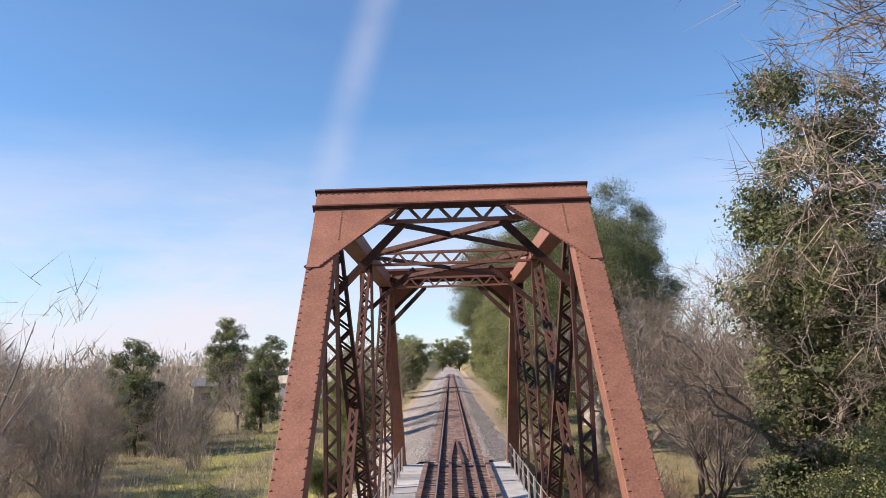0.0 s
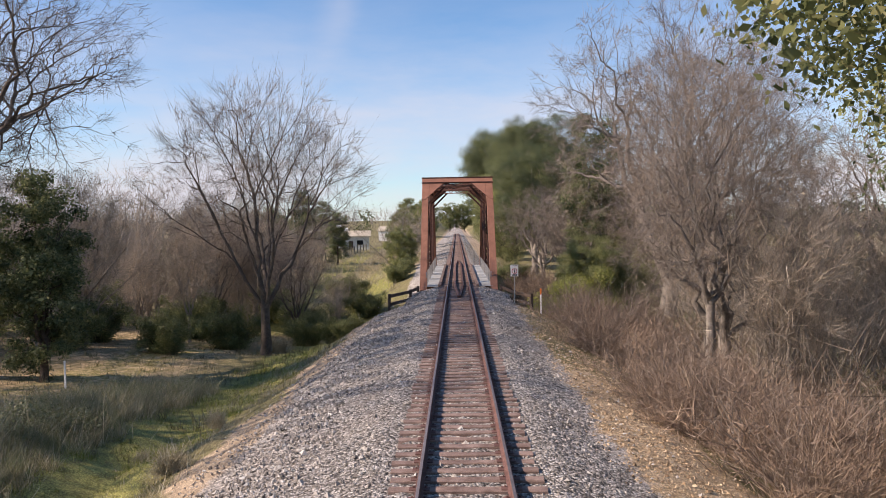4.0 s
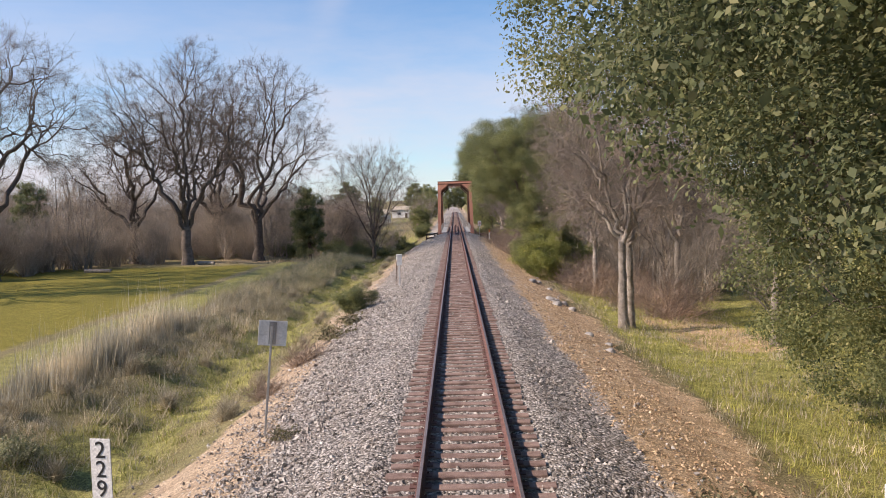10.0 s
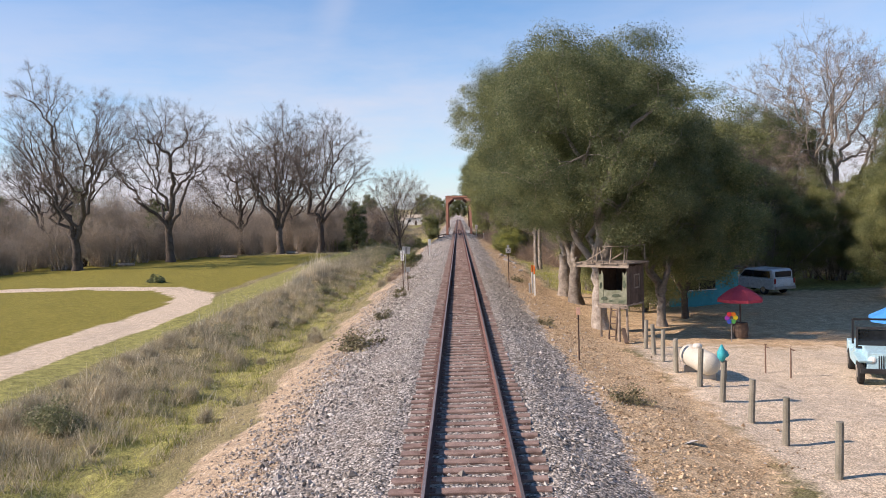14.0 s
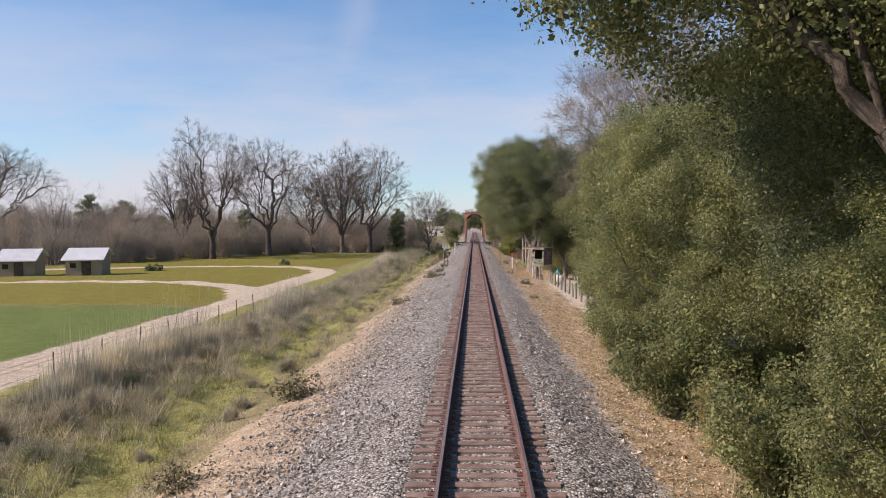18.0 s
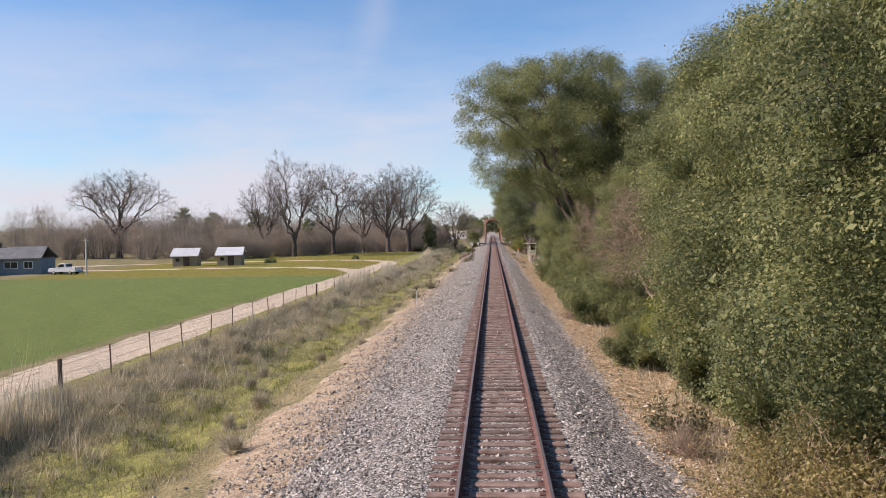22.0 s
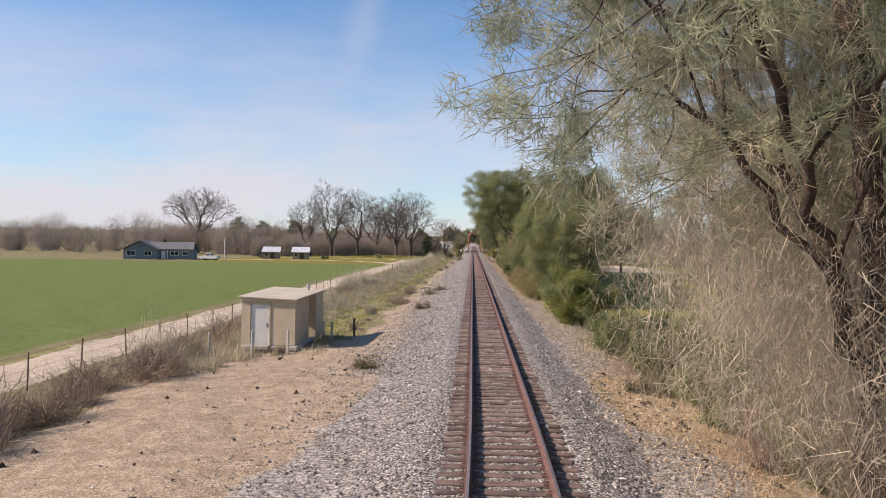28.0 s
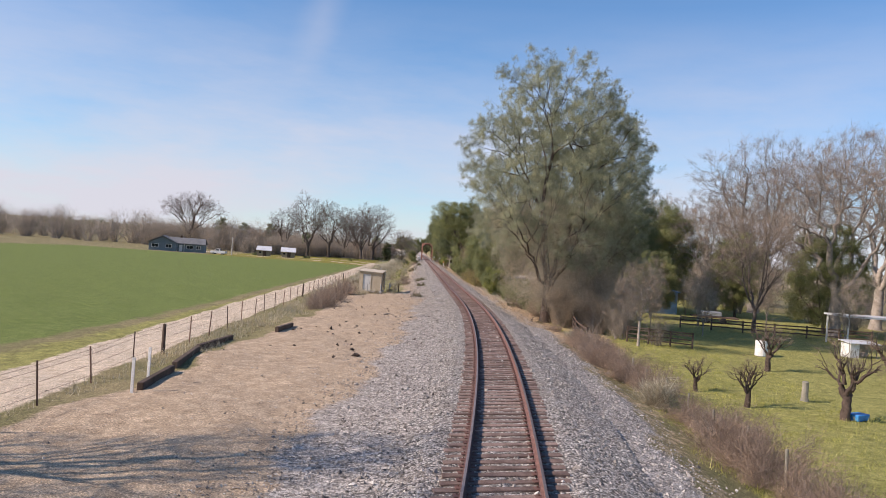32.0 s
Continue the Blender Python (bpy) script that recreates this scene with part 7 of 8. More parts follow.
part("railing", Geo().beam((-0.4, -1.0, 4.02), (0.85, -1.0, 4.0), 0.08, 0.035), M_oldwood, th)
part("railing", Geo().beam((0.82, -1.0, 4.0), (0.8, 0.9, 4.02), 0.08, 0.035), M_oldwood, th)
part("railing", Geo().tube((-1.3, -1.0, 3.35), (-0.2, -1.0, 3.9), 0.03, n=7), M_oldwood, th)
part("railing", Geo().tube((-0.6, 0.0, 3.32), (0.4, -0.5, 3.72), 0.028, n=7), M_oldwood, th)
for x, y in ((-0.7, -0.75), (0.74, -0.8), (0.74, 0.72), (-0.7, 0.72)):
    part("leg", Geo().tube((x, y, -0.2), (x, y, 1.5), 0.06, 0.055, 9), M_oldwood, th)
part("leg", Geo().tube((0.62, -1.35, -0.2), (0.62, -1.3, 1.5), 0.07, 0.065, 9), M_oldwood, th, "thick front post")
part("crosspiece", Geo().box((0.55, -1.2, 1.47), (0.62, 0.3, 0.07), 12), M_oldwood, th)
ladder = Geo()
for s in (-0.18, 0.18):
    ladder.beam((0.12 + s, -1.15, 0.0), (0.12 + s, -0.85, 1.45), 0.045, 0.07)
for k in range(5):
    ladder.beam((-0.08, -1.12 + k * 0.055, 0.18 + k * 0.27), (0.32, -1.12 + k * 0.055, 0.18 + k * 0.27), 0.09, 0.03)
part("ladder", ladder, M_brownwood, th)
part("prop", Geo().beam((1.15, -1.6, 0.02), (0.75, -1.2, 0.55), 0.16, 0.14), M_brownwood, th)
for x, y in ((7.2, -26.8), (6.85, -28.5), (6.5, -30.4)):
    p = thing("yard_post", "weathered grey-green round fence post", "post", "posts along the yard", at=(x, y, gz(x, y)))
    part("shaft", Geo().tube((0, 0, -0.2), (0, 0, 1.15), 0.06, 0.055, 9), M_oldwood, p)

# ---- teal cabin ----
cab = thing("garden_cabin", "low teal cabin with dark windows and a flat dark roof", "cabin", at=(14.2, -19.0, gz(14.2, -19.0)), turn=18)
M_tealwall = surface("teal painted boards", (0.05, 0.33, 0.38), (0.09, 0.44, 0.48), 1.5, 25, 0.7, 0.15, 0.003)
w = Geo().box((-1.95, -1.2, 1.1), (0.9, 0.1, 2.2)).box((1.6, -1.2, 1.1), (1.6, 0.1, 2.2)).box((-0.35, -1.2, 0.5), (2.3, 0.1, 1.0)).box((-0.35, -1.2, 1.95), (2.3, 0.1, 0.5))
part("front_wall", w, M_tealwall, cab)
part("side_wall", Geo().box((-2.4, 0, 1.1), (0.1, 2.4, 2.2)), M_cream, cab, "pale yellow end wall")
part("side_wall", Geo().box((2.4, 0, 1.1), (0.1, 2.4, 2.2)), M_tealwall, cab)
part("back_wall", Geo().box((0, 1.2, 1.1), (4.7, 0.1, 2.2)), M_tealwall, cab)
part("roof", Geo().box((0, -0.1, 2.28), (5.4, 3.2, 0.14)), M_brownwood, cab, bevel=0.02)
M_pane = surface("dark window glass", (0.012, 0.014, 0.016), (0.03, 0.034, 0.04), 1.0, 10, 0.08, 0.0, 0.001, vary=0, spec=0.5)
win = part("window", Geo().box((-0.35, -1.19, 1.35), (2.3, 0.03, 0.7)), M_pane, cab)
part("window_frame", Geo().box((-0.35, -1.24, 1.02), (2.4, 0.06, 0.06)).box((-0.35, -1.24, 1.68), (2.4, 0.06, 0.06)).box((-0.35, -1.24, 1.35), (0.06, 0.06, 0.7)), M_white, win)

# ---- vehicles ----
M_tyre = surface("tyre rubber", (0.012, 0.012, 0.012), (0.03, 0.03, 0.03), 6, 40, 0.85, 0.2, 0.003)
M_carwhite = surface("white car paint", (0.62, 0.63, 0.64), (0.70, 0.71, 0.72), 0.8, 10, 0.25, 0.0, 0.001, vary=0.03, spec=0.5)
M_jeep = surface("pale blue car paint", (0.36, 0.56, 0.62), (0.44, 0.64, 0.70), 1.2, 20, 0.35, 0.0, 0.001, vary=0.03, spec=0.5)
M_lamp = surface("lamp glass", (0.65, 0.65, 0.62), (0.75, 0.75, 0.72), 3, 30, 0.15, 0.0, 0.001, spec=0.6)
M_tail = surface("red tail lamp", (0.35, 0.02, 0.02), (0.45, 0.04, 0.03), 3, 30, 0.25, 0.0, 0.001, spec=0.6)
M_chrome = surface("dull chrome", (0.5, 0.5, 0.5), (0.6, 0.6, 0.6), 3, 30, 0.25, 0.0, 0.001, metal=0.9)


def wheels(car, track_w, base, r, wide=0.2):
    for sx in (-1, 1):
        for sy in (-1, 1):
            w = part("wheel", Geo().lathe((sx * track_w / 2 - wide / 2, sy * base / 2, r), ((r * 0.6, 0), (r * 0.95, 0.02), (r, 0.05), (r, wide - 0.05), (r * 0.95, wide - 0.02), (r * 0.6, wide)), 18, "x"), M_tyre, car, smooth=False)
            part("rim", Geo().lathe((sx * (track_w / 2 + 0.01) - wide / 2 + (0.0 if sx < 0 else 0.0), sy * base / 2, r), ((r * 0.58, 0.0), (r * 0.58, wide - 0.01), (r * 0.2, wide + 0.005)), 12, "x"), M_chrome, w)


def profile_body(g, pts, width, inset=0.0):
    """A body given by its side outline (y, z), spread to a width."""
    n = len(pts)
    o = [(-width / 2, y, z) for y, z in pts] + [(width / 2, y, z) for y, z in pts]
    return g.add(o, [tuple(range(n)), tuple(reversed(range(n, 2 * n)))] + [(i, n + i, n + (i + 1) % n, (i + 1) % n) for i in range(n)])


def wagon(name, label, category, at, turn, paint, cargo=True):
    """A boxy estate car or crew pickup that points along +y."""
    car = thing(name, label, category, at=at, turn=turn)
    body = part("body", profile_body(Geo(), ((-2.3, 0.38), (2.25, 0.38), (2.35, 0.62), (2.3, 0.95), (1.05, 1.08), (-2.32, 1.1), (-2.38, 0.6)), 1.82), paint, car, bevel=0.05)
    rear = -2.25 if cargo else -0.7
    part("cabin", profile_body(Geo(), ((rear, 1.08), (1.1, 1.06), (0.45, 1.66), (0.2, 1.74), (rear + 0.25, 1.74), (rear + 0.05, 1.6)), 1.66), paint, body, bevel=0.06)
    part("windscreen", Geo().slab([(-0.7, 1.02, 1.14), (0.7, 1.02, 1.14), (0.62, 0.5, 1.62), (-0.62, 0.5, 1.62)], (0, 0.05, 0.03)), M_pane, body, "dark windscreen")
    part("rear_window", Geo().box((0, rear + 0.02, 1.4), (1.35, 0.06, 0.38)), M_pane, body, bevel=0.01)
    for s in (-1, 1):
        part("side_window", Geo().slab([(s * 0.835, rear + 0.3, 1.16), (s * 0.835, 0.85, 1.16), (s * 0.835, 0.35, 1.6), (s * 0.835, rear + 0.35, 1.6)], (s * 0.012, 0, 0)), M_pane, body)
        part("headlight", Geo().box((s * 0.68, 2.32, 0.78), (0.34, 0.06, 0.16)), M_lamp, body, bevel=0.01)
        part("tail_light", Geo().box((s * 0.82, -2.36, 0.95), (0.14, 0.05, 0.34)), M_tail, body, bevel=0.01)
        part("mirror", Geo().box((s * 0.98, 0.85, 1.18), (0.16, 0.08, 0.14)), paint, body, bevel=0.02)
    part("bumper", Geo().box((0, -2.4, 0.5), (1.75, 0.12, 0.2)), M_steel, car, bevel=0.02)
    part("bumper", Geo().box((0, 2.36, 0.5), (1.75, 0.12, 0.2)), M_steel, car, bevel=0.02)
    g = Geo().box((0, -2.42, 0.72), (0.34, 0.02, 0.14))
    part("plate", g, M_lamp, car)
    wheels(car, 1.62, 2.75, 0.35)
    return car


wagon("estate_car", "white boxy estate car parked in the trees' shade", "car", (20.6, -13.0, gz(20.6, -13.0)), 22, M_carwhite)
wagon("pickup_truck", "white pickup truck parked beside the farm lane", "pickup truck", (-66.5, -42.0, gz(-66.5, -42.0)), 84, M_carwhite, cargo=False)
wagon("estate_car", "silver car parked under the oaks", "car", (17.6, -10.5, gz(17.6, -10.5)), 30, M_steel)

jeep = thing("vintage_jeep", "pale blue vintage open jeep with a flat grille", "jeep", at=(13.0, -42.3, gz(13.0, -42.3)), turn=160)
body = part("body", profile_body(Geo(), ((-1.5, 0.45), (0.45, 0.45), (0.5, 0.95), (0.2, 1.0), (-0.3, 0.75), (-0.9, 0.75), (-1.0, 0.98), (-1.5, 0.98)), 1.45), M_jeep, jeep, bevel=0.02)
part("bonnet", profile_body(Geo(), ((0.45, 0.5), (1.62, 0.5), (1.66, 0.95), (1.6, 1.02), (0.45, 1.08)), 1.05), M_jeep, body, bevel=0.03)
grille = part("grille", Geo().box((0, 1.68, 0.78), (1.1, 0.05, 0.55)), M_jeep, body, "flat slotted grille", bevel=0.01)
for k in range(9):
    part("slot", Geo().box((-0.24 + k * 0.06, 1.71, 0.78), (0.03, 0.01, 0.4)), M_black, grille)
for s in (-1, 1):
    part("headlight", Geo().lathe((s * 0.42, 1.7, 0.86), ((0.1, 0), (0.1, 0.03), (0.05, 0.05)), 14, "y"), M_lamp, grille, "round headlight")
    part("fender", profile_body(Geo(), ((0.5, 0.72), (1.75, 0.78), (1.78, 0.84), (0.5, 0.86)), 0.36), M_jeep, body, bevel=0.01).location = (s * 0.6, 0, 0)
part("windscreen", Geo().box((0, 0.42, 1.32), (1.25, 0.02, 0.5)), M_pane, body, "folding windscreen")
g = Geo()
for s in (-0.66, 0.66):
    g.box((s, 0.44, 1.32), (0.06, 0.05, 0.64))
for z in (1.02, 1.62):
    g.box((0, 0.44, z), (1.38, 0.05, 0.06))
part("windscreen_frame", g, M_black, body)
part("bumper", Geo().box((0, 1.86, 0.55), (1.5, 0.08, 0.14)), M_black, jeep, bevel=0.01)
part("roll_bar", Geo().beam((-0.65, -0.6, 0.95), (-0.65, -0.6, 1.75), 0.06, 0.06).beam((0.65, -0.6, 0.95), (0.65, -0.6, 1.75), 0.06, 0.06).beam((-0.65, -0.6, 1.75), (0.65, -0.6, 1.75), 0.06, 0.06, (0, 1, 0)), M_black, jeep)
wheels(jeep, 1.3, 2.1, 0.37)
yellow = bush("yellow_bush", "round yellow-green clipped garden bush", 99, 3.2, 1.6, 9000, 0.07, foliage("yellow-green leaves", (0.10, 0.11, 0.015), (0.32, 0.29, 0.045), (0.48, 0.42, 0.09)), M_bark, "shrub", 18)
plant(yellow, [(11.0, -49.6, 0.72, 0)])

# ---- farm sheds and house across the field ----
M_slate = surface("grey shingle roof", (0.13, 0.135, 0.14), (0.22, 0.22, 0.22), 1.0, 20, 0.85, 0.2, 0.004, vary=0.05)
M_shedroof = surface("pale metal roof", (0.52, 0.53, 0.54), (0.66, 0.67, 0.68), 1.0, 20, 0.5, 0.05, 0.002, vary=0.05)
M_tan = surface("tan board siding", (0.26, 0.21, 0.14), (0.36, 0.30, 0.21), 1.0, 20, 0.8, 0.2, 0.004, vary=0.1)
M_bluegrey = surface("blue-grey siding", (0.13, 0.17, 0.19), (0.20, 0.245, 0.27), 1.0, 20, 0.8, 0.1, 0.003, vary=0.05)


def shed(x, y, turn):
    s = thing("farm_shed", "small tan farm shed with a pale metal roof", "shed", "sheds across the field", at=(x, y, gz(x, y)), turn=turn)
    part("wall", Geo().box((0, 0, 0.95), (4.4, 3.2, 2.1)), M_tan, s)
    part("roof", Geo().slab([(-2.6, -2.1, 1.9), (2.6, -2.1, 1.9), (2.5, 0.4, 3.3), (-2.5, 0.4, 3.3)], (0, 0.05, 0.12)), M_shedroof, s, "sloping pale roof")
    part("roof", Geo().slab([(-2.5, 0.4, 3.3), (2.5, 0.4, 3.3), (2.6, 1.9, 2.4), (-2.6, 1.9, 2.4)], (0, 0.05, 0.12)), M_shedroof, s)
    part("gable", Geo().slab([(-2.2, -1.6, 2.0), (-2.2, 1.6, 2.0), (-2.2, 1.6, 2.5), (-2.2, 0.4, 3.2)], (0.08, 0, 0)), M_tan, s)
    part("gable", Geo().slab([(2.12, -1.6, 2.0), (2.12, 1.6, 2.0), (2.12, 1.6, 2.5), (2.12, 0.4, 3.2)], (0.08, 0, 0)), M_tan, s)
    d = part("door", Geo().box((0.3, -1.63, 0.85), (1.1, 0.08, 1.8)), M_brownwood, s)
    part("window", Geo().box((-1.3, -1.62, 1.25), (0.7, 0.06, 0.6)), M_pane, s)


shed(-57.5, -16.5, 8)
shed(-49.4, -15.5, 8)
house = thing("farmhouse", "long low blue-grey farmhouse with a grey roof", "house", at=(-79.5, -40.0, gz(-79.5, -40.0)), turn=10)
part("wall", Geo().box((-4.2, 0, 1.2), (8.0, 8.0, 2.6)), M_bluegrey, house)
part("wall", Geo().box((3.9, 0.8, 1.2), (8.2, 6.0, 2.6)), M_bluegrey, house)
part("roof", Geo().slab([(-8.6, -4.8, 2.4), (-4.2, -4.8, 4.5), (-4.2, 4.6, 4.5), (-8.6, 4.6, 2.4)], (0, 0, 0.18)), M_slate, house)
part("roof", Geo().slab([(-4.2, -4.8, 4.5), (0.2, -4.8, 2.4), (0.2, 4.6, 2.4), (-4.2, 4.6, 4.5)], (0, 0, 0.18)), M_slate, house)
part("roof", Geo().slab([(-3.0, -2.8, 2.4), (8.4, -2.8, 2.4), (8.0, 0.8, 4.2), (-3.0, 0.8, 4.2)], (0, 0, 0.18)), M_slate, house)
part("roof", Geo().slab([(-3.0, 0.8, 4.2), (8.0, 0.8, 4.2), (8.4, 4.4, 2.4), (-3.0, 4.4, 2.4)], (0, 0, 0.18)), M_slate, house)
part("gable", Geo().slab([(-8.1, -4.02, 2.45), (-0.3, -4.02, 2.45), (-4.2, -4.02, 4.4)], (0, 0.1, 0)), M_bluegrey, house)
part("chimney", Geo().box((0.6, 0.8, 4.4), (0.6, 0.6, 1.2)), M_brownwood, house)
for x, y, w in ((-6.4, -4.03, 1.9), (-2.4, -4.03, 1.6), (3.6, -2.23, 1.9), (6.2, -2.23, 1.2)):
    win = part("window", Geo().box((x, y, 1.5), (w, 0.06, 1.0)), M_pane, house)
    part("window_frame", Geo().box((x, y - 0.04, 2.03), (w + 0.2, 0.05, 0.1)).box((x, y - 0.04, 0.97), (w + 0.2, 0.05, 0.1)).box((x - w / 2 - 0.05, y - 0.04, 1.5), (0.1, 0.05, 1.1)).box((x + w / 2 + 0.05, y - 0.04, 1.5), (0.1, 0.05, 1.1)).box((x, y - 0.04, 1.5), (0.06, 0.05, 1.0)), M_white, win)
part("door", Geo().box((0.9, -2.25, 1.05), (1.0, 0.08, 2.1)), M_white, house)
for x in (-0.1, 2.0):
    part("porch_post", Geo().box((x, -2.75, 1.15), (0.14, 0.14, 2.4)), M_white, house)
pole = thing("utility_pole", "slim pale utility pole beside the farm lane", "pole", at=(-62.0, -44.0, gz(-62.0, -44.0)))
part("shaft", Geo().tube((0, 0, -0.3), (0, 0, 5.6), 0.14, 0.10, 10), M_galv, pole)
part("crossarm", Geo().box((0, 0, 5.2), (0.9, 0.1, 0.1)), M_galv, pole)
for x, y, s in ((-44, -8, 1.0), (-30, 8, 0.8), (-62, -10, 0.9)):
    dk = bush("field_bush", "low dark bush by the farm lane", 101 + int(-x), 2.4, 1.2, 2200, 0.12, M_oak, M_bark, "shrub", 10)
    plant(dk, [(x, y, s, 0)])
for x, y, w in ((-52, 34, 3.0), (-46, 38, 2.2), (-36, 52, 2.6), (-58, 28, 2.4), (-28, 61, 2.0), (-64, 22, 3.2)):
    lg = thing("felled_log", "pale felled log lying at the wood's edge", "log", "logs at the wood's edge", at=(x, y, gz(x, y)), turn=rng.uniform(-30, 30))
    part("stem", Geo().tube((-w / 2, 0, 0.22), (w / 2, 0, 0.2), 0.24, 0.18, 9), M_barkpale, lg)

# ---- old tractor at the wood's edge ----
tractor = thing("old_tractor", "rusty old farm tractor standing at the wood's edge", "tractor", at=(-54, 40, gz(-54, 40)), turn=78)
part("engine", Geo().box((0, 0.9, 1.0), (0.6, 1.5, 0.6)), M_rustpost, tractor, bevel=0.06)
part("chassis", Geo().box((0, 0.2, 0.65), (0.45, 2.8, 0.25)), M_rustpost, tractor, bevel=0.03)
part("seat", Geo().box((0, -0.75, 1.2), (0.5, 0.42, 0.08)).box((0, -0.94, 1.35), (0.5, 0.06, 0.3)), M_brownwood, tractor, bevel=0.02)
part("exhaust", Geo().tube((0.12, 1.1, 1.3), (0.12, 1.1, 1.95), 0.035, n=8), M_rustpost, tractor)
part("steering_wheel", Geo().lathe((0, -0.25, 1.45), ((0.2, 0), (0.23, 0.015), (0.2, 0.03)), 14), M_black, tractor)
for sx in (-1, 1):
    big = part("rear_wheel", Geo().lathe((sx * 0.75 - 0.15, -0.65, 0.62), ((0.38, 0), (0.58, 0.03), (0.62, 0.08), (0.62, 0.24), (0.58, 0.29), (0.38, 0.3)), 18, "x"), M_tyre, tractor)
    part("rim", Geo().lathe((sx * 0.75 - 0.1, -0.65, 0.62), ((0.37, 0), (0.37, 0.2), (0.1, 0.22)), 14, "x"), M_galv, big)
    part("front_wheel", Geo().lathe((sx * 0.6 - 0.08, 1.35, 0.34), ((0.2, 0), (0.32, 0.03), (0.34, 0.06), (0.34, 0.12), (0.2, 0.16)), 16, "x"), M_tyre, tractor)

# ---- timbers and dirt pad ----
for a, b in (((-12.1, -237.2), (-12.3, -241.0)), ((-13.9, -244.4), (-14.4, -248.4)), ((-14.2, -249.2), (-13.7, -254.0)), ((-13.6, -254.6), (-13.4, -258.4))):
    t = thing("ground_timber", "old dark railway timber lying along the dirt pad", "timber", "timbers along the pad")
    za, zb = gz(*a) + 0.1, gz(*b) + 0.1
    part("baulk", Geo().beam((*a, za), (*b, zb), 0.2, 0.3), M_brownwood, t, bevel=0.02)
clods = stones("pine_cones", 110, -250, -200, 2.4, 0.07, M_barkdark, "dark cones and clods scattered on the dirt", True, -8.5)
stones("pine_cones", 130, -226, -203, 0.7, 0.06, M_barkdark, "dark cones scattered under the pine", True, 4.6)
for x, y, l, a in ((-6.8, -226.0, 0.8, 20), (4.1, -218, 0.7, 70), (-5.5, -150.5, 1.2, 30), (-5.9, -151.5, 1.0, 50), (5.2, 17.5, 2.4, 100), (5.8, 20.3, 1.6, 80)):
    st = thing("fallen_branch", "bleached fallen branch lying on the bank", "branch", "fallen branches", at=(x, y, gz(x, y) + 0.06), turn=a)
    part("stick", Geo().tube((-l / 2, 0, 0), (0, 0.05, 0.04), 0.05, 0.04, 7).tube((0, 0.05, 0.04), (l / 2, -0.04, 0.02), 0.04, 0.02, 7), M_barkpale, st)
M_rock = surface("grey boulder", (0.26, 0.24, 0.22), (0.42, 0.40, 0.37), 2, 25, 0.9, 0.4, 0.01, vary=0.2)
for i in range(16):
    y = rng.uniform(3, 34)
    x = 5.2 + rng.uniform(-0.4, 0.7)
    s = rng.uniform(0.12, 0.3)
    rk = thing("boulder", "grey angular boulder at the foot of the bank", "boulder", "boulders on the bank", at=(x, y, gz(x, y)), turn=rng.uniform(0, 360))
    bm = bmesh.new()
    bmesh.ops.create_icosphere(bm, subdivisions=2, radius=s)
    for v in bm.verts:
        v.co *= 1 + 0.35 * noise.noise(v.co * 5 + Vector((i, 0, 0)))
        v.co.z *= 0.7
    me = bpy.data.meshes.new("rock")
    bm.to_mesh(me)
    bm.free()
    me.materials.append(M_rock)
    ob = new("rock", me)
    ob.parent = rk

# ---- yards on the bend ----
rf = thing("rail_fence", "brown post-and-rail fence running down the bank", "fence")
pts = [(8.6, -217.6), (8.0, -220.8), (7.3, -225.2), (7.15, -228.2), (6.9, -230.8)]
tops = []
for x, y in pts:
    z = gz(x, y)
    part("fence_post", Geo().box((x, y, z + 0.5), (0.12, 0.12, 1.5), 8), M_brownwood, rf, bevel=0.01)
    tops.append(Vector((x, y, z)))
for a, b in zip(tops, tops[1:]):
    for h in (0.35, 0.7, 1.08):
        part("fence_rail", Geo().beam(a + Vector((0, 0, h)), b + Vector((0, 0, h)), 0.045, 0.13), M_brownwood, rf, bevel=0.006)
gate = thing("paddock_gate", "dark wooden paddock gate with three rails", "gate")
ga, gb = Vector((11.6, -224.0, gz(11.6, -224.0))), Vector((16.2, -225.4, gz(16.2, -225.4)))
for k in range(4):
    p = ga.lerp(gb, k / 3)
    part("gate_post", Geo().box((p.x, p.y, p.z + 0.5), (0.12, 0.12, 1.4)), M_brownwood, gate, bevel=0.01)
for h in (0.3, 0.62, 0.95, 1.12):
    part("gate_rail", Geo().beam(ga + Vector((0, 0, h)), gb + Vector((0, 0, h)), 0.05, 0.1), M_brownwood, gate, bevel=0.006)
pf = thing("paddock_fence", "dark rail fence across the paddock", "fence")
for k in range(7):
    x, y = 22 + k * 3.0, -206 - k * 0.5
    part("fence_post", Geo().box((x, y, gz(x, y) + 0.5), (0.12, 0.12, 1.5)), M_brownwood, pf)
    if k:
        for h in (0.4, 0.8, 1.1):
            part("fence_rail", Geo().beam((x - 3.0, y + 0.5, gz(x - 3, y + 0.5) + h), (x, y, gz(x, y) + h), 0.05, 0.12), M_brownwood, pf)
M_tarp = surface("faded blue tarpaulin", (0.12, 0.24, 0.42), (0.22, 0.36, 0.55), 1.2, 15, 0.7, 0.2, 0.01)
bs = thing("covered_shed", "shed wrapped in a faded blue tarpaulin", "shed", at=(25.0, -188.0, gz(25.0, -188.0)), turn=12)
part("wall", Geo().box((0, 0, 1.3), (4.2, 3.4, 2.8)), M_tarp, bs, bevel=0.06)
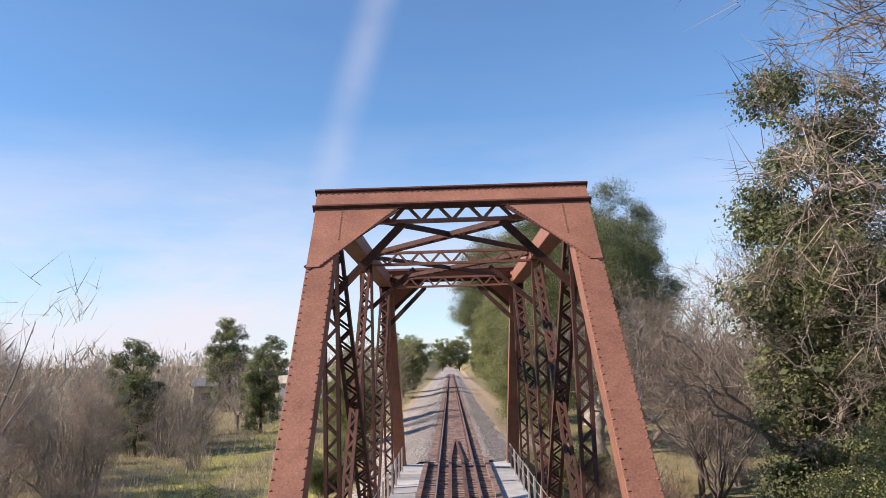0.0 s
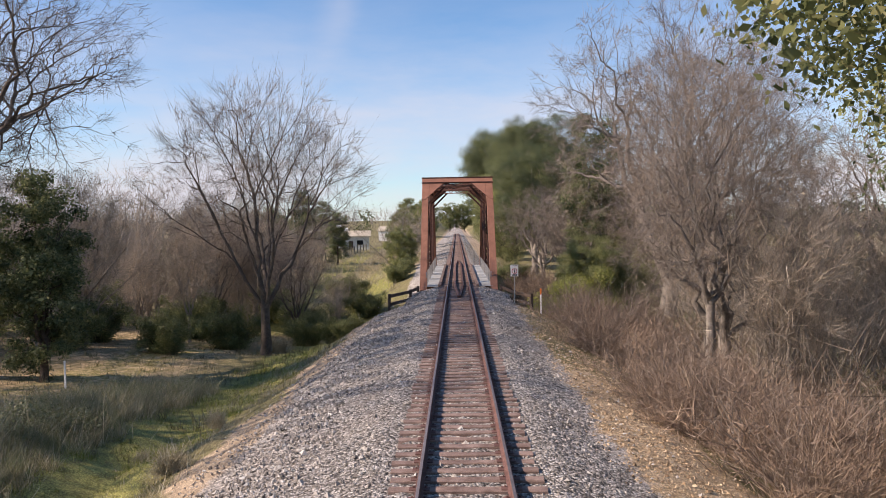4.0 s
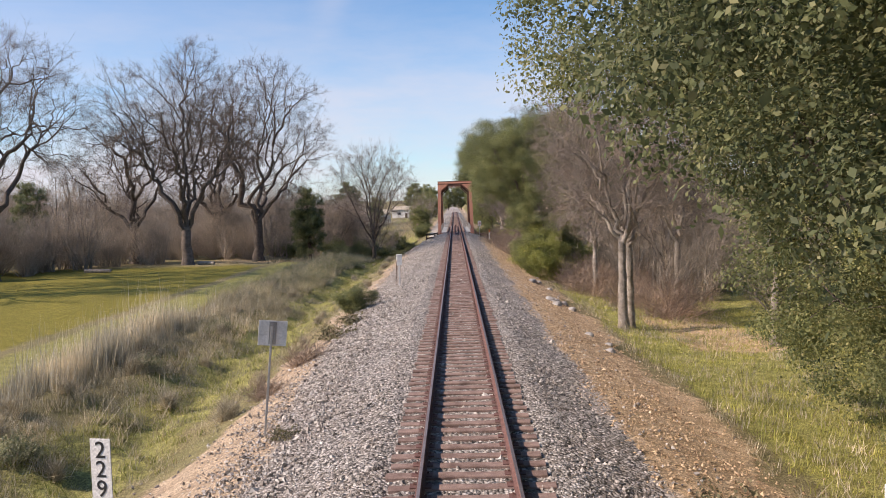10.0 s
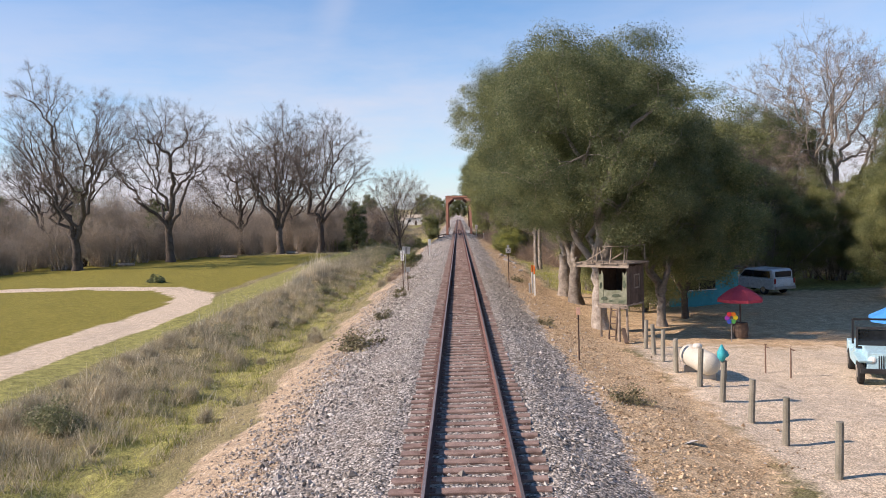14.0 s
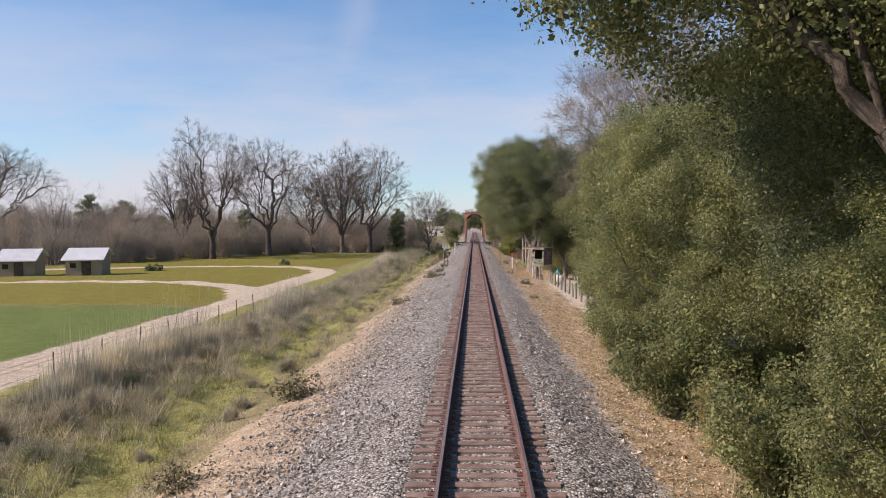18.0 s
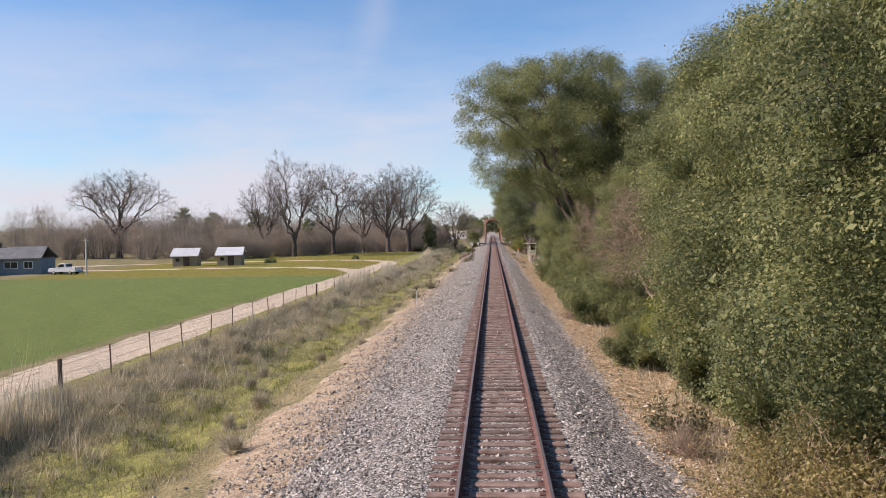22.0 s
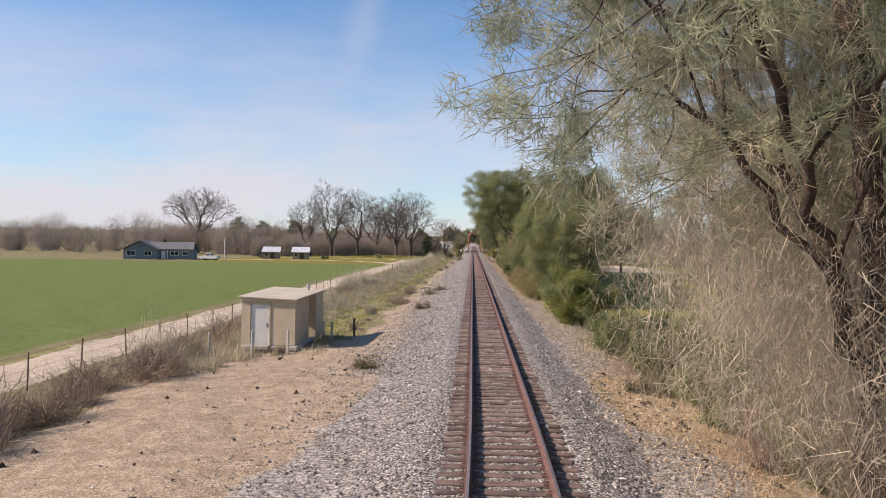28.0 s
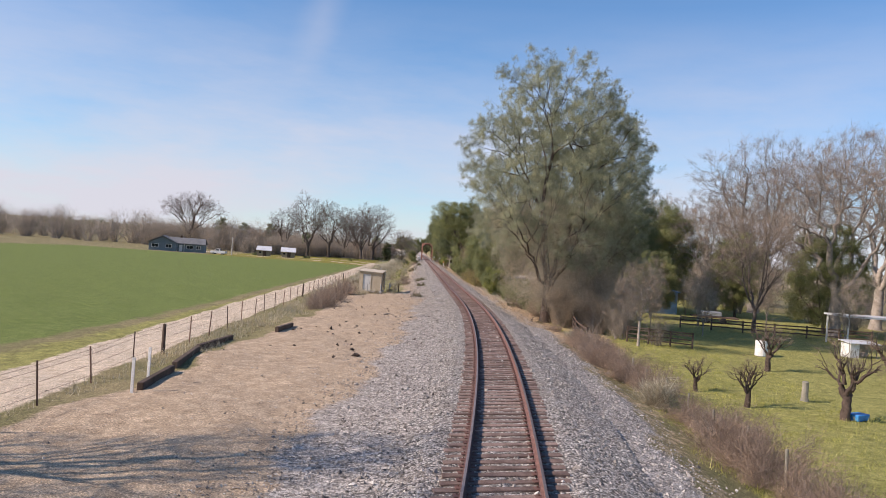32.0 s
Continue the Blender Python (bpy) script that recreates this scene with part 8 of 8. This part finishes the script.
part("roof", Geo().slab([(-2.3, -1.9, 2.7), (2.3, -1.9, 2.7), (2.3, 1.9, 3.1), (-2.3, 1.9, 3.1)], (0, 0, 0.1)), M_tarp, bs)
part("opening", Geo().box((2.12, 0.4, 1.0), (0.06, 1.4, 1.9)), M_brownwood, bs, "dark doorway boards")
cartv = thing("flat_trailer", "dark flat farm trailer loaded with scrap", "trailer", at=(29.0, -197.0, gz(29, -197)), turn=-10)
part("bed", Geo().box((0, 0, 0.75), (5.0, 2.0, 0.16)), M_brownwood, cartv)
part("load", Geo().box((-0.6, 0, 1.1), (2.6, 1.5, 0.55)), M_steel, cartv, bevel=0.1)
for s in (-1, 1):
    part("wheel", Geo().lathe((-0.1 + s * 0.9, -1.1, 0.36), ((0.2, 0), (0.36, 0.04), (0.36, 0.2), (0.2, 0.24)), 14, "y"), M_tyre, cartv)
drum = thing("water_drum", "white plastic water drum on the lawn", "drum", at=(21.1, -226.3, gz(21.1, -226.3)))
part("shell", Geo().lathe((0, 0, 0), ((0.42, 0), (0.46, 0.05), (0.46, 0.55), (0.44, 0.6), (0.46, 0.65), (0.46, 1.1), (0.42, 1.16), (0.1, 1.18)), 18), M_white, drum, smooth=False)
coop = thing("garden_coop", "small white and grey shed with an open front", "shed", at=(31.0, -222.0, gz(31, -222)), turn=8)
coop.scale = (0.62, 0.62, 0.62)
part("wall", Geo().box((-1.2, 0, 0.9), (1.3, 1.8, 1.8)), M_white, coop)
part("wall", Geo().box((0.8, 0.8, 0.9), (2.6, 0.12, 1.8)), M_wood, coop)
part("roof", Geo().slab([(-2.1, -1.2, 1.85), (2.4, -1.2, 1.85), (2.4, 1.2, 2.1), (-2.1, 1.2, 2.1)], (0, 0, 0.08)), M_shedroof, coop)
part("post", Geo().box((2.0, -0.9, 0.9), (0.1, 0.1, 1.8)), M_wood, coop)
patio = thing("patio_cover", "pale patio roof on thin posts", "patio cover", at=(38.0, -212.0, gz(38, -212)))
part("roof", Geo().box((0, 0, 2.7), (7, 4, 0.16)), M_shedroof, patio)
for x, y in ((-3.2, -1.8), (3.2, -1.8), (-3.2, 1.8), (3.2, 1.8)):
    part("post", Geo().box((x, y, 1.3), (0.12, 0.12, 2.7)), M_white, patio)
pruned = bare_tree("pruned_tree", "hard-pruned old fruit tree with a thick dark trunk", 111, (2.3, 1.5, 1.0), 1.0, 0.2, 44, M_barkdark, M_twigred, 700, 0.35, 0.012, lobes=7, lobe=0.5, low=-0.4, wander=0.2, first=4)
plant(pruned, [(14.3, -249.5, 1.15, 0), (10.9, -247.3, 0.75, 90), (9.8, -243.5, 0.6, 200), (23, -239, 1.2, 150), (18, -234, 1.0, 260)])
stump = thing("tree_stump", "short weathered tree stump on the lawn", "stump", at=(15.0, -244.6, gz(15.0, -244.6)))
part("stem", Geo().lathe((0, 0, -0.1), ((0.24, 0), (0.17, 0.3), (0.15, 0.9), (0.17, 1.05), (0.1, 1.1)), 10), M_wood, stump)
tub = thing("blue_tub", "blue plastic tub lying on the lawn", "tub", at=(15.0, -249.3, gz(15.0, -249.3)), turn=30)
part("shell", Geo().box((0, 0, 0.15), (0.8, 0.5, 0.3), 0, 1.15), surface("blue plastic", (0.03, 0.2, 0.5), (0.05, 0.28, 0.6), 2, 30, 0.4), tub, bevel=0.03)
wf = thing("bramble_fence", "sagging wire fence overgrown along the bank", "fence")
wire, prev = Geo(), None
for k in range(11):
    y = -232.5 - k * 2.9
    x = 6.6 + float(mid(np.array(y))) * 0.35
    z = gz(x, y)
    part("fence_post", Geo().tube((x, y, z - 0.2), (x + rng.uniform(-0.06, 0.06), y, z + 1.15), 0.05, 0.045, 8), M_wood, wf)
    if prev:
        for h in (0.4, 0.75, 1.05):
            wire.beam((*prev[:2], prev[2] + h), (x, y, z + h), 0.008, 0.008)
    prev = (x, y, z)
tagged(part("strand", wire, M_rustpost, wf), kind="stuff")
for x, y in ((7.3, -130.2), (7.4, -133.2), (7.6, -137.0), (7.7, -141.0)):
    p = thing("wire_post", "thin rusty wire-fence post by the lawn", "post", "posts by the lawn", at=(x, y, gz(x, y)))
    part("shaft", Geo().box((0, 0, 0.5), (0.05, 0.04, 1.4)), M_rustpost, p)

# ---- beyond the bridge ----
def dwelling(x, y, w, d, h, turn, wall, roof, label):
    ob = thing("house", label, "house", "houses beyond the creek", at=(x, y, gz(x, y)), turn=turn)
    part("wall", Geo().box((0, 0, h / 2 - 0.2), (w, d, h + 0.4)), wall, ob)
    part("roof", Geo().slab([(-w / 2 - 0.4, -d / 2 - 0.4, h), (w / 2 + 0.4, -d / 2 - 0.4, h), (w / 2 + 0.4, 0, h + d * 0.2), (-w / 2 - 0.4, 0, h + d * 0.2)], (0, 0, 0.15)), roof, ob)
    part("roof", Geo().slab([(-w / 2 - 0.4, 0, h + d * 0.2), (w / 2 + 0.4, 0, h + d * 0.2), (w / 2 + 0.4, d / 2 + 0.4, h), (-w / 2 - 0.4, d / 2 + 0.4, h)], (0, 0, 0.15)), roof, ob)
    for s in (-1, 1):
        part("gable", Geo().slab([(s * w / 2, -d / 2, h), (s * w / 2, d / 2, h), (s * w / 2, 0, h + d * 0.2)], (-s * 0.1, 0, 0)), wall, ob)
    for k in range(2):
        part("window", Geo().box((-w / 4 + k * w / 2, -d / 2 - 0.02, h * 0.55), (1.4, 0.06, 1.0)), M_pane, ob)
    part("door", Geo().box((0, -d / 2 - 0.02, 1.0), (1.0, 0.06, 2.0)), M_brownwood, ob)


dwelling(-24, 214, 8.0, 6, 2.9, 6, M_white, M_roofpale, "white low house with a pale roof")
dwelling(-36, 205, 7.0, 6, 3.0, 20, M_tan, M_slate, "tan house half hidden by trees")
dwelling(-38, 262, 12, 7, 3.2, 4, M_beige, M_shedroof, "beige house with a pale roof")
dwelling(-20, 300, 12, 7, 3.4, -6, M_white, M_roofpale, "white house on the rise")
dwelling(-48, 310, 14, 8, 3.4, 10, M_tan, M_shedroof, "long tan house on the rise")
bf = thing("board_fence", "pale board fence running down to the creek", "fence")
for k in range(14):
    x, y = -19 - k * 0.3, 200 - k * 2.4
    part("board", Geo().box((x, y, gz(x, y) + 0.7), (0.6, 0.06, 1.7), 80), M_wood, bf)
